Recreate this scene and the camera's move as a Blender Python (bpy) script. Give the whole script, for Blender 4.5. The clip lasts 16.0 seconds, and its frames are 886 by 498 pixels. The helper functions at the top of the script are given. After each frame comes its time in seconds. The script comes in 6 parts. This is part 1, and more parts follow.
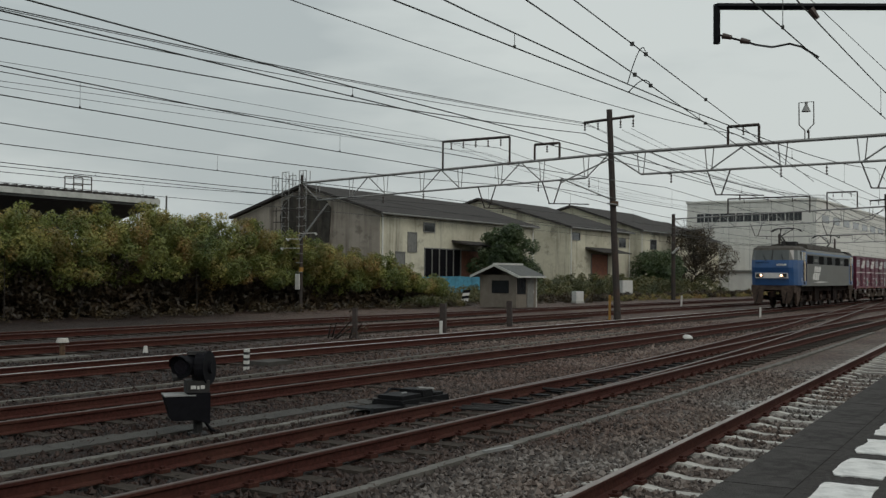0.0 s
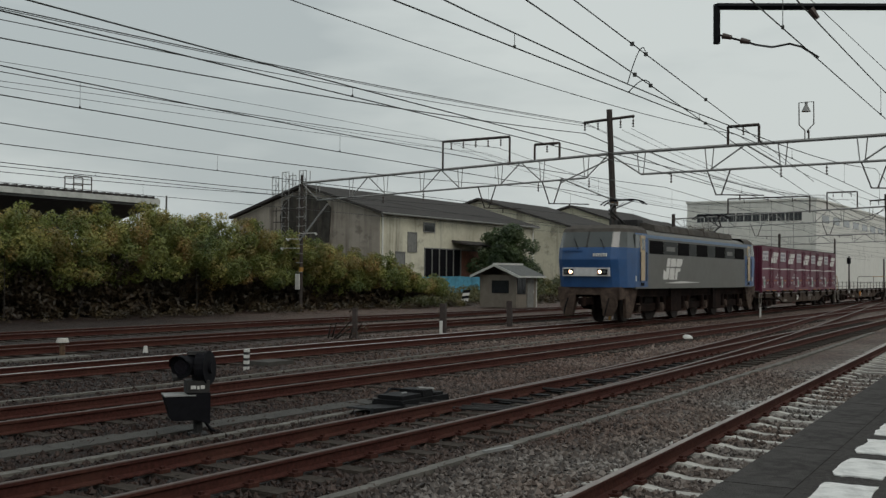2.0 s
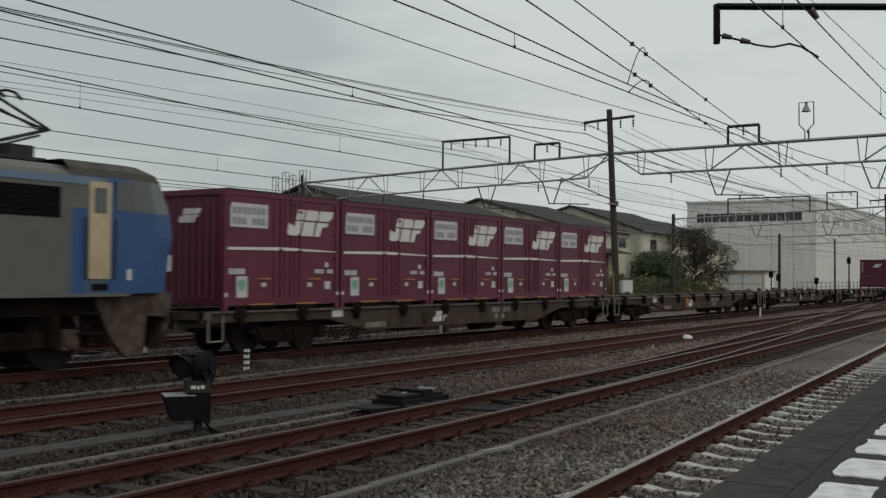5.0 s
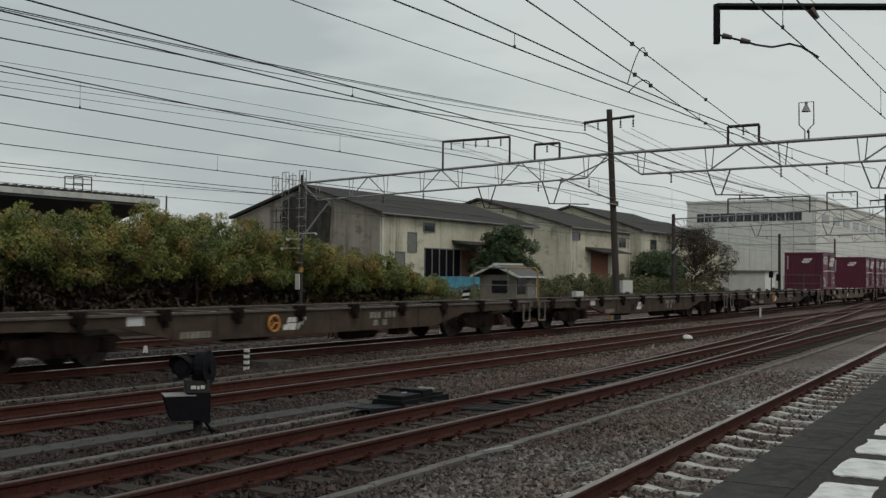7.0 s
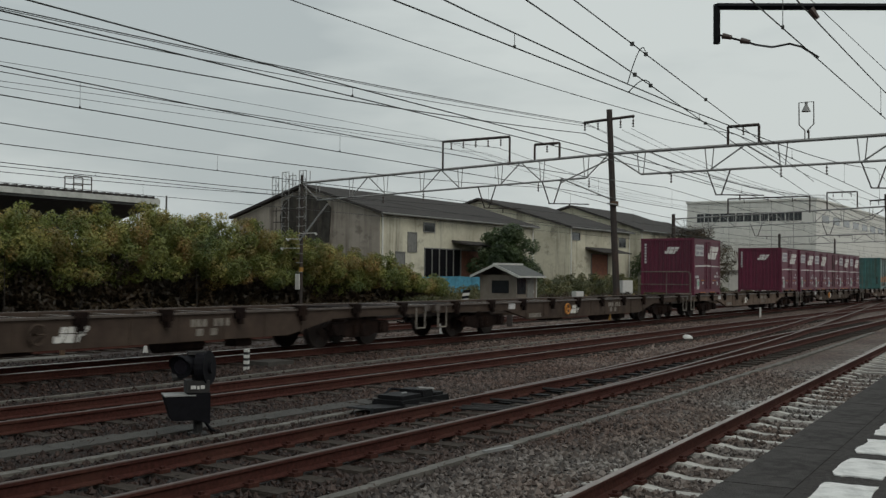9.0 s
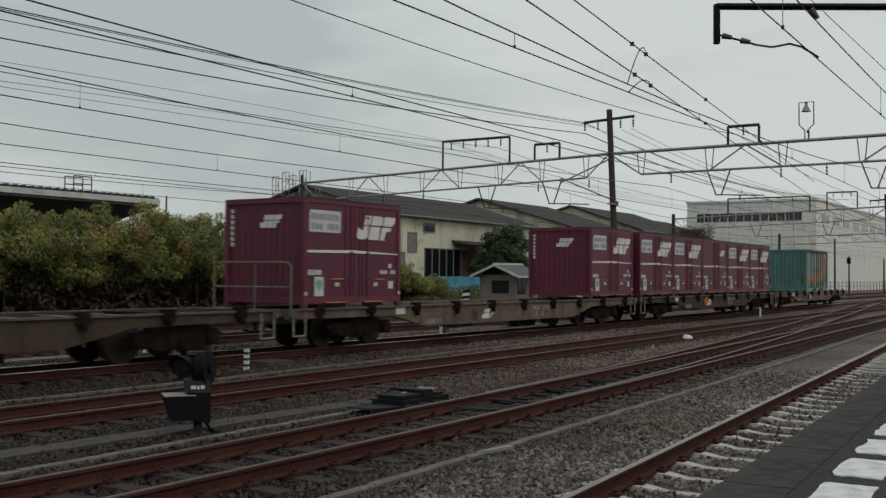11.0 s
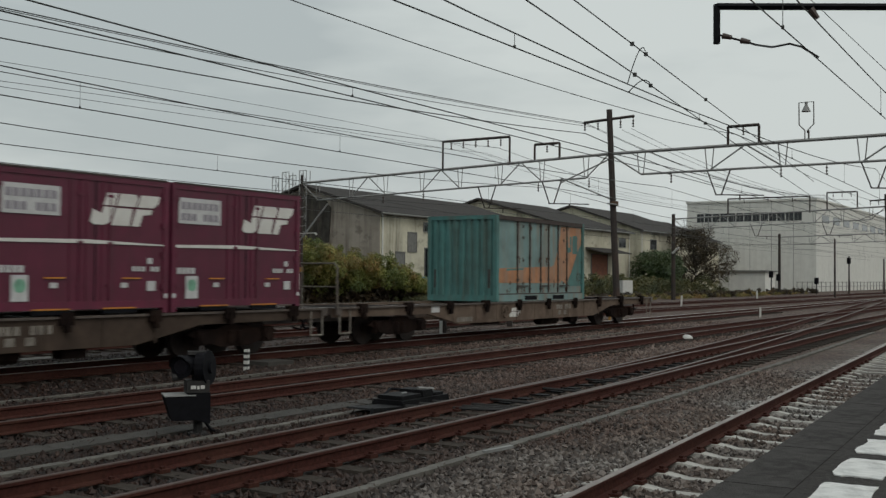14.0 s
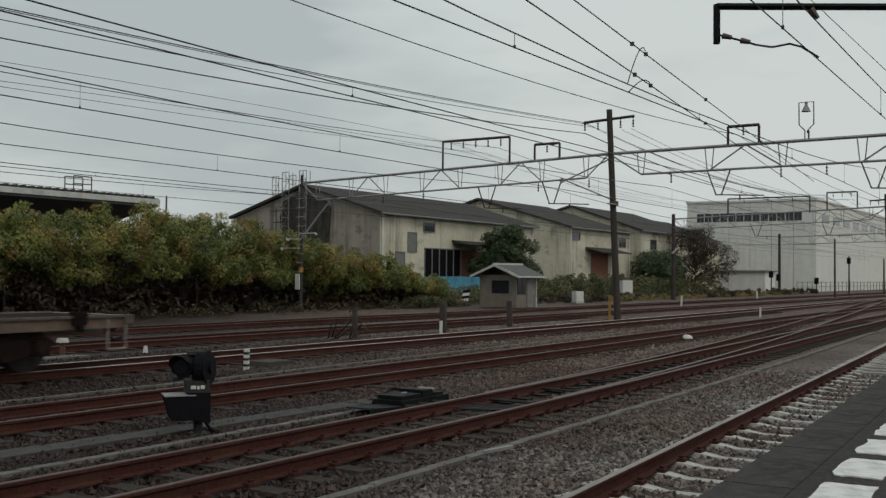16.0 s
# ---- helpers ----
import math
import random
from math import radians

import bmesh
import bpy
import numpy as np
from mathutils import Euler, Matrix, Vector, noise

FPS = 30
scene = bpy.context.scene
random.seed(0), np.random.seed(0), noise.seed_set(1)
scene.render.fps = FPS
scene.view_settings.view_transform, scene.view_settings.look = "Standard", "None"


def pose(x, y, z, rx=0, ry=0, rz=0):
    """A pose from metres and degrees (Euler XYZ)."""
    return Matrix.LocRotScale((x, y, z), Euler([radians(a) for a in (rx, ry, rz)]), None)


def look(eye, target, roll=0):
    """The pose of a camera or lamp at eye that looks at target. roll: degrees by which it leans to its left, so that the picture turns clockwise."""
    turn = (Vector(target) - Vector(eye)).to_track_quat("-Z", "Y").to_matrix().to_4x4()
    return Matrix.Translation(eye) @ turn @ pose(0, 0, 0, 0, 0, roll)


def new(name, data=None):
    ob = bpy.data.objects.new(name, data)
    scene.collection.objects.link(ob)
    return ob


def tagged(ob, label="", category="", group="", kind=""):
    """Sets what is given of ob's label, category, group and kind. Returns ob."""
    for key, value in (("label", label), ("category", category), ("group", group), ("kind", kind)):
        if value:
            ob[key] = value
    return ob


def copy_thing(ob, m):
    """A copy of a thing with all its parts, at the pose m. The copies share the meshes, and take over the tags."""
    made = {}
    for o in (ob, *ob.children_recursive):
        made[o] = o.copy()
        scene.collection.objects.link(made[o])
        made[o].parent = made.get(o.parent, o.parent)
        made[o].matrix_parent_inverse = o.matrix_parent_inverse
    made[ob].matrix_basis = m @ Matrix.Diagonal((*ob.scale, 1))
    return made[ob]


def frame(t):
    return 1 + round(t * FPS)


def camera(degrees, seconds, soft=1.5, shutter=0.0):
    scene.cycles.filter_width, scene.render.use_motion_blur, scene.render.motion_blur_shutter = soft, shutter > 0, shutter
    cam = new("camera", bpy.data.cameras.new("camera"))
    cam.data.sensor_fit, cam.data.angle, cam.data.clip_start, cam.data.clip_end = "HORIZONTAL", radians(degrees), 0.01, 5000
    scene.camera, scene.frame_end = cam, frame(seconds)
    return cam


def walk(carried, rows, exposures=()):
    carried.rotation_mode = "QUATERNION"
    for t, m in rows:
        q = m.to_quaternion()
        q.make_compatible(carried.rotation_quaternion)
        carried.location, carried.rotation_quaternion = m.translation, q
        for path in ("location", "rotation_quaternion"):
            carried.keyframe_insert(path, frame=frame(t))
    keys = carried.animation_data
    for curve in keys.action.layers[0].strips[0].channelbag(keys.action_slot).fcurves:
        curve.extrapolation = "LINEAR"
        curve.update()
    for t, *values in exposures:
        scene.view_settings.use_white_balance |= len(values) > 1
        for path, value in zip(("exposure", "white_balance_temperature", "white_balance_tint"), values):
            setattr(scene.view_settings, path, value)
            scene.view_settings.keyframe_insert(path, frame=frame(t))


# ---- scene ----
EYE = Vector((0.0, -16.33, 1.712))
YAW, PITCH = radians(57.088), radians(1.531)
AIM = EYE + Vector((math.sin(YAW) * math.cos(PITCH), math.cos(YAW) * math.cos(PITCH), math.sin(PITCH))) * 10
cam = camera(46.466, 16.0, soft=1.4, shutter=0.22)
walk(cam, [(0, look(EYE, AIM, 0.449)), (16, look(EYE, AIM, 0.449))])

# ---- world and light: a wet, overcast day ----
world = bpy.data.worlds.new("overcast")
scene.world = world
world.use_nodes = True
wn, wl = world.node_tree.nodes, world.node_tree.links
wbg = wn["Background"]
sky = wn.new("ShaderNodeTexSky")
sky.sky_type = "NISHITA"
sky.sun_disc = False
sky.sun_elevation, sky.sun_rotation = radians(38), radians(200)
sky.air_density, sky.dust_density = 2.0, 6.0
wco = wn.new("ShaderNodeTexCoord")
wmap = wn.new("ShaderNodeMapping")
wmap.inputs["Scale"].default_value = (1.6, 1.6, 6.0)
wno = wn.new("ShaderNodeTexNoise")
wno.inputs["Scale"].default_value, wno.inputs["Detail"].default_value, wno.inputs["Roughness"].default_value = 1.3, 5.0, 0.5
wramp = wn.new("ShaderNodeValToRGB")
wramp.color_ramp.elements[0].position, wramp.color_ramp.elements[0].color = 0.38, (4.4, 4.9, 4.98, 1)
wramp.color_ramp.elements[1].position, wramp.color_ramp.elements[1].color = 0.56, (6.15, 6.62, 6.52, 1)
wmix = wn.new("ShaderNodeMixRGB")
wmix.inputs[0].default_value = 0.93
wl.new(wco.outputs["Generated"], wmap.inputs["Vector"])
wl.new(wmap.outputs["Vector"], wno.inputs["Vector"])
wxyz = wn.new("ShaderNodeSeparateXYZ")
wl.new(wco.outputs["Generated"], wxyz.inputs["Vector"])
wsub = wn.new("ShaderNodeMath")
wsub.operation = "SUBTRACT"
wl.new(wxyz.outputs["X"], wsub.inputs[0])
wl.new(wxyz.outputs["Y"], wsub.inputs[1])
wadd = wn.new("ShaderNodeMath")
wadd.operation = "MULTIPLY_ADD"
wadd.inputs[1].default_value = 0.125
wl.new(wsub.outputs[0], wadd.inputs[0])
wl.new(wno.outputs["Fac"], wadd.inputs[2])
wl.new(wadd.outputs[0], wramp.inputs["Fac"])
wl.new(sky.outputs["Color"], wmix.inputs[1])
wl.new(wramp.outputs["Color"], wmix.inputs[2])
wl.new(wmix.outputs["Color"], wbg.inputs["Color"])
wbg.inputs["Strength"].default_value = 0.1

sun = new("sun", bpy.data.lights.new("sun", "SUN"))
sun.data.energy, sun.data.angle, sun.data.color = 0.65, radians(30), (1.0, 0.97, 0.92)
sun.matrix_basis = look((0, -30, 40), (18, 0, 0))
scene.view_settings.exposure = 0.0


# ---- materials ----
def mat(name, colour, rough=0.7, metal=0.0, vary=0.25, scale=6.0, bump=0.0, bscale=60.0, stain=None, stain_amt=0.4, stain_scale=1.2,
        streak=False, spec=0.5, rnd=0.0, coat=0.0):
    m = bpy.data.materials.new(name)
    m.use_nodes = True
    n, l = m.node_tree.nodes, m.node_tree.links
    b = n["Principled BSDF"]
    b.inputs["Roughness"].default_value, b.inputs["Metallic"].default_value = rough, metal
    b.inputs["Specular IOR Level"].default_value = spec
    b.inputs["Coat Weight"].default_value = coat
    co = n.new("ShaderNodeTexCoord")
    fine = n.new("ShaderNodeTexNoise")
    fine.inputs["Scale"].default_value, fine.inputs["Detail"].default_value = scale, 6.0
    l.new(co.outputs["Object"], fine.inputs["Vector"])
    c0 = tuple(max(0.0, v * (1 - vary)) for v in colour)
    c1 = tuple(min(1.0, v * (1 + vary)) for v in colour)
    ramp = n.new("ShaderNodeValToRGB")
    ramp.color_ramp.elements[0].position, ramp.color_ramp.elements[0].color = 0.32, (*c0, 1)
    ramp.color_ramp.elements[1].position, ramp.color_ramp.elements[1].color = 0.68, (*c1, 1)
    l.new(fine.outputs["Fac"], ramp.inputs["Fac"])
    out = ramp.outputs["Color"]
    if rnd:
        oi = n.new("ShaderNodeObjectInfo")
        hsv = n.new("ShaderNodeHueSaturation")
        mr = n.new("ShaderNodeMapRange")
        mr.inputs["To Min"].default_value, mr.inputs["To Max"].default_value = 1 - rnd, 1 + rnd
        l.new(oi.outputs["Random"], mr.inputs["Value"])
        l.new(mr.outputs["Result"], hsv.inputs["Value"])
        l.new(out, hsv.inputs["Color"])
        out = hsv.outputs["Color"]
    if stain:
        mp = n.new("ShaderNodeMapping")
        mp.inputs["Scale"].default_value = (5, 5, 0.35) if streak else (1, 1, 1)
        l.new(co.outputs["Object"], mp.inputs["Vector"])
        big = n.new("ShaderNodeTexNoise")
        big.inputs["Scale"].default_value, big.inputs["Detail"].default_value, big.inputs["Roughness"].default_value = stain_scale, 7.0, 0.65
        l.new(mp.outputs["Vector"], big.inputs["Vector"])
        r2 = n.new("ShaderNodeValToRGB")
        r2.color_ramp.elements[0].position, r2.color_ramp.elements[0].color = 0.45, (0, 0, 0, 1)
        r2.color_ramp.elements[1].position, r2.color_ramp.elements[1].color = 0.75, (stain_amt,) * 3 + (1,)
        l.new(big.outputs["Fac"], r2.inputs["Fac"])
        mx = n.new("ShaderNodeMixRGB")
        l.new(r2.outputs["Color"], mx.inputs[0])
        l.new(out, mx.inputs[1])
        mx.inputs[2].default_value = (*stain, 1)
        out = mx.outputs["Color"]
    l.new(out, b.inputs["Base Color"])
    if bump:
        bn = n.new("ShaderNodeTexNoise")
        bn.inputs["Scale"].default_value, bn.inputs["Detail"].default_value = bscale, 4.0
        l.new(co.outputs["Object"], bn.inputs["Vector"])
        bp = n.new("ShaderNodeBump")
        bp.inputs["Strength"].default_value, bp.inputs["Distance"].default_value = bump, 0.02
        l.new(bn.outputs["Fac"], bp.inputs["Height"])
        l.new(bp.outputs["Normal"], b.inputs["Normal"])
    return m


def glow(name, colour, strength):
    m = bpy.data.materials.new(name)
    m.use_nodes = True
    b = m.node_tree.nodes["Principled BSDF"]
    b.inputs["Base Color"].default_value = (*colour, 1)
    b.inputs["Emission Color"].default_value = (*colour, 1)
    b.inputs["Emission Strength"].default_value = strength
    return m


RUST = (0.09, 0.045, 0.03)
M_RAIL = mat("rusty_rail_side", (0.052, 0.018, 0.014), 0.85, 0.0, 0.35, 25, 0.3, 120, RUST, 0.5, spec=0.15)
M_RAILTOP = mat("worn_rail_head", (0.45, 0.42, 0.40), 0.28, 0.9, 0.15, 8)
M_RAILTOP_DULL = mat("rusty_rail_head", (0.075, 0.046, 0.037), 0.45, 0.45, 0.2, 8)
M_RAILTOP_MID = mat("used_rail_head", (0.26, 0.22, 0.20), 0.42, 0.7, 0.2, 8)
M_CONC = mat("pale_concrete", (0.42, 0.41, 0.38), 0.85, 0, 0.2, 9, 0.3, 40, (0.2, 0.18, 0.16), 0.6, 2.5)
M_SLEEPER_W = mat("old_timber", (0.05, 0.042, 0.036), 0.9, 0, 0.3, 15, 0.4, 40, spec=0.1)
M_STEEL = mat("galvanised_steel", (0.24, 0.245, 0.24), 0.65, 0.0, 0.2, 5, stain=(0.12, 0.09, 0.07), stain_amt=0.5)
M_DARKSTEEL = mat("dark_steel", (0.018, 0.017, 0.017), 0.75, 0.0, 0.3, 8)
M_POLE = mat("weathered_dark_pole", (0.032, 0.026, 0.023), 0.85, 0.0, 0.3, 10, stain=(0.08, 0.04, 0.028), stain_amt=0.5)
M_WIRE = mat("copper_wire", (0.05, 0.052, 0.05), 0.6, 0.3, 0.1, 3)
M_INSUL = mat("brown_porcelain", (0.06, 0.04, 0.035), 0.35, 0, 0.2, 5)
M_WHITE = mat("white_paint", (0.55, 0.55, 0.53), 0.6, 0, 0.08, 12, stain=(0.35, 0.32, 0.28), stain_amt=0.4, stain_scale=5)
M_YELLOW = mat("yellow_paint", (0.35, 0.19, 0.04), 0.75, 0, 0.2, 12, stain=RUST, stain_amt=0.5)
M_BLACK = mat("black_paint", (0.006, 0.006, 0.008), 0.7, 0, 0.3, 12, spec=0.1)


def old_ballast(n, l, co, colour):
    """Browns the ballast of the old sidings with brake dust; the platform line's stone is newer and greyer. The tint
    pales down the yard, with grazing wet sheen put into the colour.
    """
    xyz = n.new("ShaderNodeSeparateXYZ")
    l.new(co.outputs["Object"], xyz.inputs["Vector"])
    no = n.new("ShaderNodeTexNoise")
    no.inputs["Scale"].default_value, no.inputs["Detail"].default_value = 0.7, 4.0
    l.new(co.outputs["Object"], no.inputs["Vector"])
    m1 = n.new("ShaderNodeMath")
    m1.operation = "MULTIPLY_ADD"
    m1.inputs[1].default_value = -0.03
    l.new(xyz.outputs["X"], m1.inputs[0])
    l.new(xyz.outputs["Y"], m1.inputs[2])
    m2 = n.new("ShaderNodeMath")
    m2.operation = "MULTIPLY_ADD"
    m2.inputs[1].default_value = 1.6
    l.new(no.outputs["Fac"], m2.inputs[0])
    l.new(m1.outputs[0], m2.inputs[2])
    mr = n.new("ShaderNodeMapRange")
    mr.inputs["From Min"].default_value, mr.inputs["From Max"].default_value = -11.3, -9.9
    l.new(m2.outputs[0], mr.inputs["Value"])
    mx = n.new("ShaderNodeMixRGB")
    mx.blend_type = "MULTIPLY"
    l.new(mr.outputs["Result"], mx.inputs[0])
    l.new(colour, mx.inputs[1])
    # paler further down the yard: grazing wet sheen put into the stone colour
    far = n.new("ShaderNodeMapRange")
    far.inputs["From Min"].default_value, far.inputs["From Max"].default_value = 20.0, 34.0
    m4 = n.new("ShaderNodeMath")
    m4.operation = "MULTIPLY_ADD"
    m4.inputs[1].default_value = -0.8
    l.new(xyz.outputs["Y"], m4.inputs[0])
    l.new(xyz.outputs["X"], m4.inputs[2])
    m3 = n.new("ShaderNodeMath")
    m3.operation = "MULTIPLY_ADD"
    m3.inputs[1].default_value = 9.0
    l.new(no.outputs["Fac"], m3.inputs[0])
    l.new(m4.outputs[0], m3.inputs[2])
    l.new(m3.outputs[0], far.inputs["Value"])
    # dark end: brake dust plus hedge shade; pale end: wet sheen in the colour
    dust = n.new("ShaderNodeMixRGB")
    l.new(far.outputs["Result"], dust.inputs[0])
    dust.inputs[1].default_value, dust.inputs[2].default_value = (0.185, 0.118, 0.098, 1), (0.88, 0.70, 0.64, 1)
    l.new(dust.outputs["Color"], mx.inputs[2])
    return mx.outputs["Color"]


def ground_mat():
    m = bpy.data.materials.new("ballast_ground")
    m.use_nodes = True
    n, l = m.node_tree.nodes, m.node_tree.links
    b = n["Principled BSDF"]
    b.inputs["Roughness"].default_value = 0.7
    b.inputs["Specular IOR Level"].default_value = 0.28
    co = n.new("ShaderNodeTexCoord")
    v = n.new("ShaderNodeTexVoronoi")
    v.inputs["Scale"].default_value = 19.0
    l.new(co.outputs["Object"], v.inputs["Vector"])
    hs = n.new("ShaderNodeSeparateColor")
    l.new(v.outputs["Color"], hs.inputs["Color"])
    r = n.new("ShaderNodeValToRGB")
    r.color_ramp.elements[0].color = (0.040, 0.035, 0.032, 1)
    r.color_ramp.elements[1].color = (0.22, 0.205, 0.192, 1)
    l.new(hs.outputs["Red"], r.inputs["Fac"])
    big = n.new("ShaderNodeTexNoise")
    big.inputs["Scale"].default_value, big.inputs["Detail"].default_value = 0.28, 6.0
    l.new(co.outputs["Object"], big.inputs["Vector"])
    rb = n.new("ShaderNodeValToRGB")
    rb.color_ramp.elements[0].position, rb.color_ramp.elements[0].color = 0.38, (1.0, 0.95, 0.9, 1)
    rb.color_ramp.elements[1].position, rb.color_ramp.elements[1].color = 0.66, (0.62, 0.50, 0.44, 1)
    l.new(big.outputs["Fac"], rb.inputs["Fac"])
    mx = n.new("ShaderNodeMixRGB")
    mx.blend_type = "MULTIPLY"
    mx.inputs[0].default_value = 1.0
    l.new(r.outputs["Color"], mx.inputs[1])
    l.new(rb.outputs["Color"], mx.inputs[2])
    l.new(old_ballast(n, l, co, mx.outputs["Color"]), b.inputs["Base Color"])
    bp = n.new("ShaderNodeBump")
    bp.inputs["Strength"].default_value, bp.inputs["Distance"].default_value = 1.0, 0.05
    bp.invert = True
    l.new(v.outputs["Distance"], bp.inputs["Height"])
    l.new(bp.outputs["Normal"], b.inputs["Normal"])
    return m


M_GROUND = ground_mat()
M_PLAT = mat("wet_asphalt", (0.046, 0.042, 0.040), 0.85, 0, 0.35, 30, 0.6, 150, (0.085, 0.08, 0.077), 0.6, 0.8, spec=0.12)
M_PATH = mat("grey_concrete_slab", (0.055, 0.052, 0.047), 0.85, 0, 0.25, 5, 0.4, 60, (0.05, 0.045, 0.04), 0.8, 0.9, spec=0.3)


# ---- mesh helpers ----
def box(bm, x0, y0, z0, x1, y1, z1):
    v = [bm.verts.new((x, y, z)) for z in (z0, z1) for x, y in ((x0, y0), (x1, y0), (x1, y1), (x0, y1))]
    for f in ((3, 2, 1, 0), (4, 5, 6, 7), (0, 1, 5, 4), (1, 2, 6, 5), (2, 3, 7, 6), (3, 0, 4, 7)):
        bm.faces.new([v[i] for i in f])
    return v


def obox(bm, c, sx, sy, sz, m=None):
    """A box of that size round c, turned by the matrix m."""
    v = box(bm, -sx / 2, -sy / 2, -sz / 2, sx / 2, sy / 2, sz / 2)
    m = Matrix.Translation(c) @ (m or Matrix())
    for w in v:
        w.co = m @ w.co


def rod(bm, a, b, r, n=6, r2=None):
    a, b = Vector(a), Vector(b)
    d = b - a
    if d.length < 1e-6:
        return
    q = d.to_track_quat("Z", "Y").to_matrix()
    r2 = r if r2 is None else r2
    ring = [[bm.verts.new(p + q @ Vector((math.cos(k * math.tau / n) * s, math.sin(k * math.tau / n) * s, 0))) for k in range(n)]
            for p, s in ((a, r), (b, r2))]
    for k in range(n):
        bm.faces.new((ring[0][k], ring[0][(k + 1) % n], ring[1][(k + 1) % n], ring[1][k]))
    bm.faces.new(ring[0][::-1])
    bm.faces.new(ring[1])


def beam(bm, a, b, w):
    """A square bar from a to b."""
    rod(bm, a, b, w * 0.707, 4)


def prism(bm, pts, axis, a, b):
    """A closed outline pushed along an axis ('x': points are y, z; 'y': x, z; 'z': x, y)."""
    put = {"x": lambda p, c: (c, p[0], p[1]), "y": lambda p, c: (p[0], c, p[1]), "z": lambda p, c: (p[0], p[1], c)}[axis]
    va = [bm.verts.new(put(p, a)) for p in pts]
    vb = [bm.verts.new(put(p, b)) for p in pts]
    k = len(pts)
    for i in range(k):
        bm.faces.new((va[i], va[(i + 1) % k], vb[(i + 1) % k], vb[i]))
    bm.faces.new(va[::-1])
    bm.faces.new(vb)


def polyrod(bm, pts, r, n=5):
    """One tube through all the points."""
    pts = [Vector(p) for p in pts]
    rings = []
    for i, p in enumerate(pts):
        d = (pts[min(i + 1, len(pts) - 1)] - pts[max(i - 1, 0)]).normalized()
        q = d.to_track_quat("Z", "Y").to_matrix()
        rings.append([bm.verts.new(p + q @ Vector((math.cos(k * math.tau / n) * r, math.sin(k * math.tau / n) * r, 0))) for k in range(n)])
    for a, b in zip(rings, rings[1:]):
        off = min(range(n), key=lambda o: sum((a[k].co - b[(k + o) % n].co).length for k in range(n)))
        for k in range(n):
            bm.faces.new((a[k], a[(k + 1) % n], b[(k + 1 + off) % n], b[(k + off) % n]))
    bm.faces.new(rings[0][::-1])
    bm.faces.new(rings[-1])


def link(name, bm, material, smooth=False):
    bmesh.ops.recalc_face_normals(bm, faces=bm.faces)
    me = bpy.data.meshes.new(name)
    bm.to_mesh(me)
    bm.free()
    for m in (material if isinstance(material, (list, tuple)) else [material]):
        me.materials.append(m)
    if smooth:
        me.shade_smooth()
    return new(name, me)


def part(name, bm, material, parent, label="", smooth=False):
    ob = link(name, bm, material, smooth)
    ob.parent = parent
    if label:
        ob["label"] = label
    return ob


def thing(name, label, category, group="", kind="", m=None):
    ob = tagged(new(name), label, category, group, kind)
    if m is not None:
        ob.matrix_basis = m
    return ob


def lone(name, bm, material, label, category, group="", kind="", smooth=False):
    return tagged(link(name, bm, material, smooth), label, category, group, kind)


def B():
    return bmesh.new()


# ---- ground ----
GZ = -0.2
bm = B()
xs = [-400, -60, -20] + [i * 2.0 for i in range(-9, 60)] + [130, 180, 260, 500, 3000]
ys = [-700, -100, -40, -20] + [-18 + i * 1.0 for i in range(46)] + [34, 60, 120, 500, 3000]
grid = [[bm.verts.new((x, y, GZ + (0.03 * noise.noise((x * 0.4, y * 0.5, 1)) if -18 < y < 29 else 0) - (0.05 if y > 12 else 0))) for y in ys] for x in xs]
for i in range(len(xs) - 1):
    for j in range(len(ys) - 1):
        bm.faces.new((grid[i][j], grid[i + 1][j], grid[i + 1][j + 1], grid[i][j + 1]))
tagged(link("ground", bm, M_GROUND, True), "dark wet grey-brown railway ballast over the whole yard", "ground", kind="structure")


# ---- tracks ----
def curve(pts):
    """A smooth y(x) through a few points."""
    xs_, ys_ = zip(*pts)

    def f(x):
        if x <= xs_[0]:
            return ys_[0] + (x - xs_[0]) * (ys_[1] - ys_[0]) / (xs_[1] - xs_[0])
        if x >= xs_[-1]:
            return ys_[-1] + (x - xs_[-1]) * (ys_[-1] - ys_[-2]) / (xs_[-1] - xs_[-2])
        return sum(np.interp(x + d, xs_, ys_) for d in (-4, -2, 0, 2, 4)) / 5
    return f


RAIL = [(-0.0635, 0), (0.0635, 0), (0.0635, 0.012), (0.012, 0.032), (0.009, 0.105), (0.032, 0.118), (0.032, 0.145), (0.024, 0.153),
        (-0.024, 0.153), (-0.032, 0.145), (-0.032, 0.118), (-0.009, 0.105), (-0.012, 0.032), (-0.0635, 0.012)]


def rail(name, f, off, x0, x1, parent, top, step=2.0, dz=0.0):
    bm = B()
    n = max(2, int((x1 - x0) / step))
    rings = []
    for i in range(n + 1):
        x = x0 + (x1 - x0) * i / n
        sl = (f(x + 0.5) - f(x - 0.5))
        c = math.cos(math.atan(sl))
        y = f(x) + off / c
        rings.append([bm.verts.new((x - p * sl * c, y + p * c, z - 0.153 + dz)) for p, z in RAIL])
    k = len(RAIL)
    for a, b in zip(rings, rings[1:]):
        for i in range(k):
            fc = bm.faces.new((a[i], a[(i + 1) % k], b[(i + 1) % k], b[i]))
            fc.material_index = 1 if i in (6, 7, 8) else 0
    bm.faces.new(rings[0][::-1])
    bm.faces.new(rings[-1])
    return part(name, bm, (M_RAIL, top), parent)


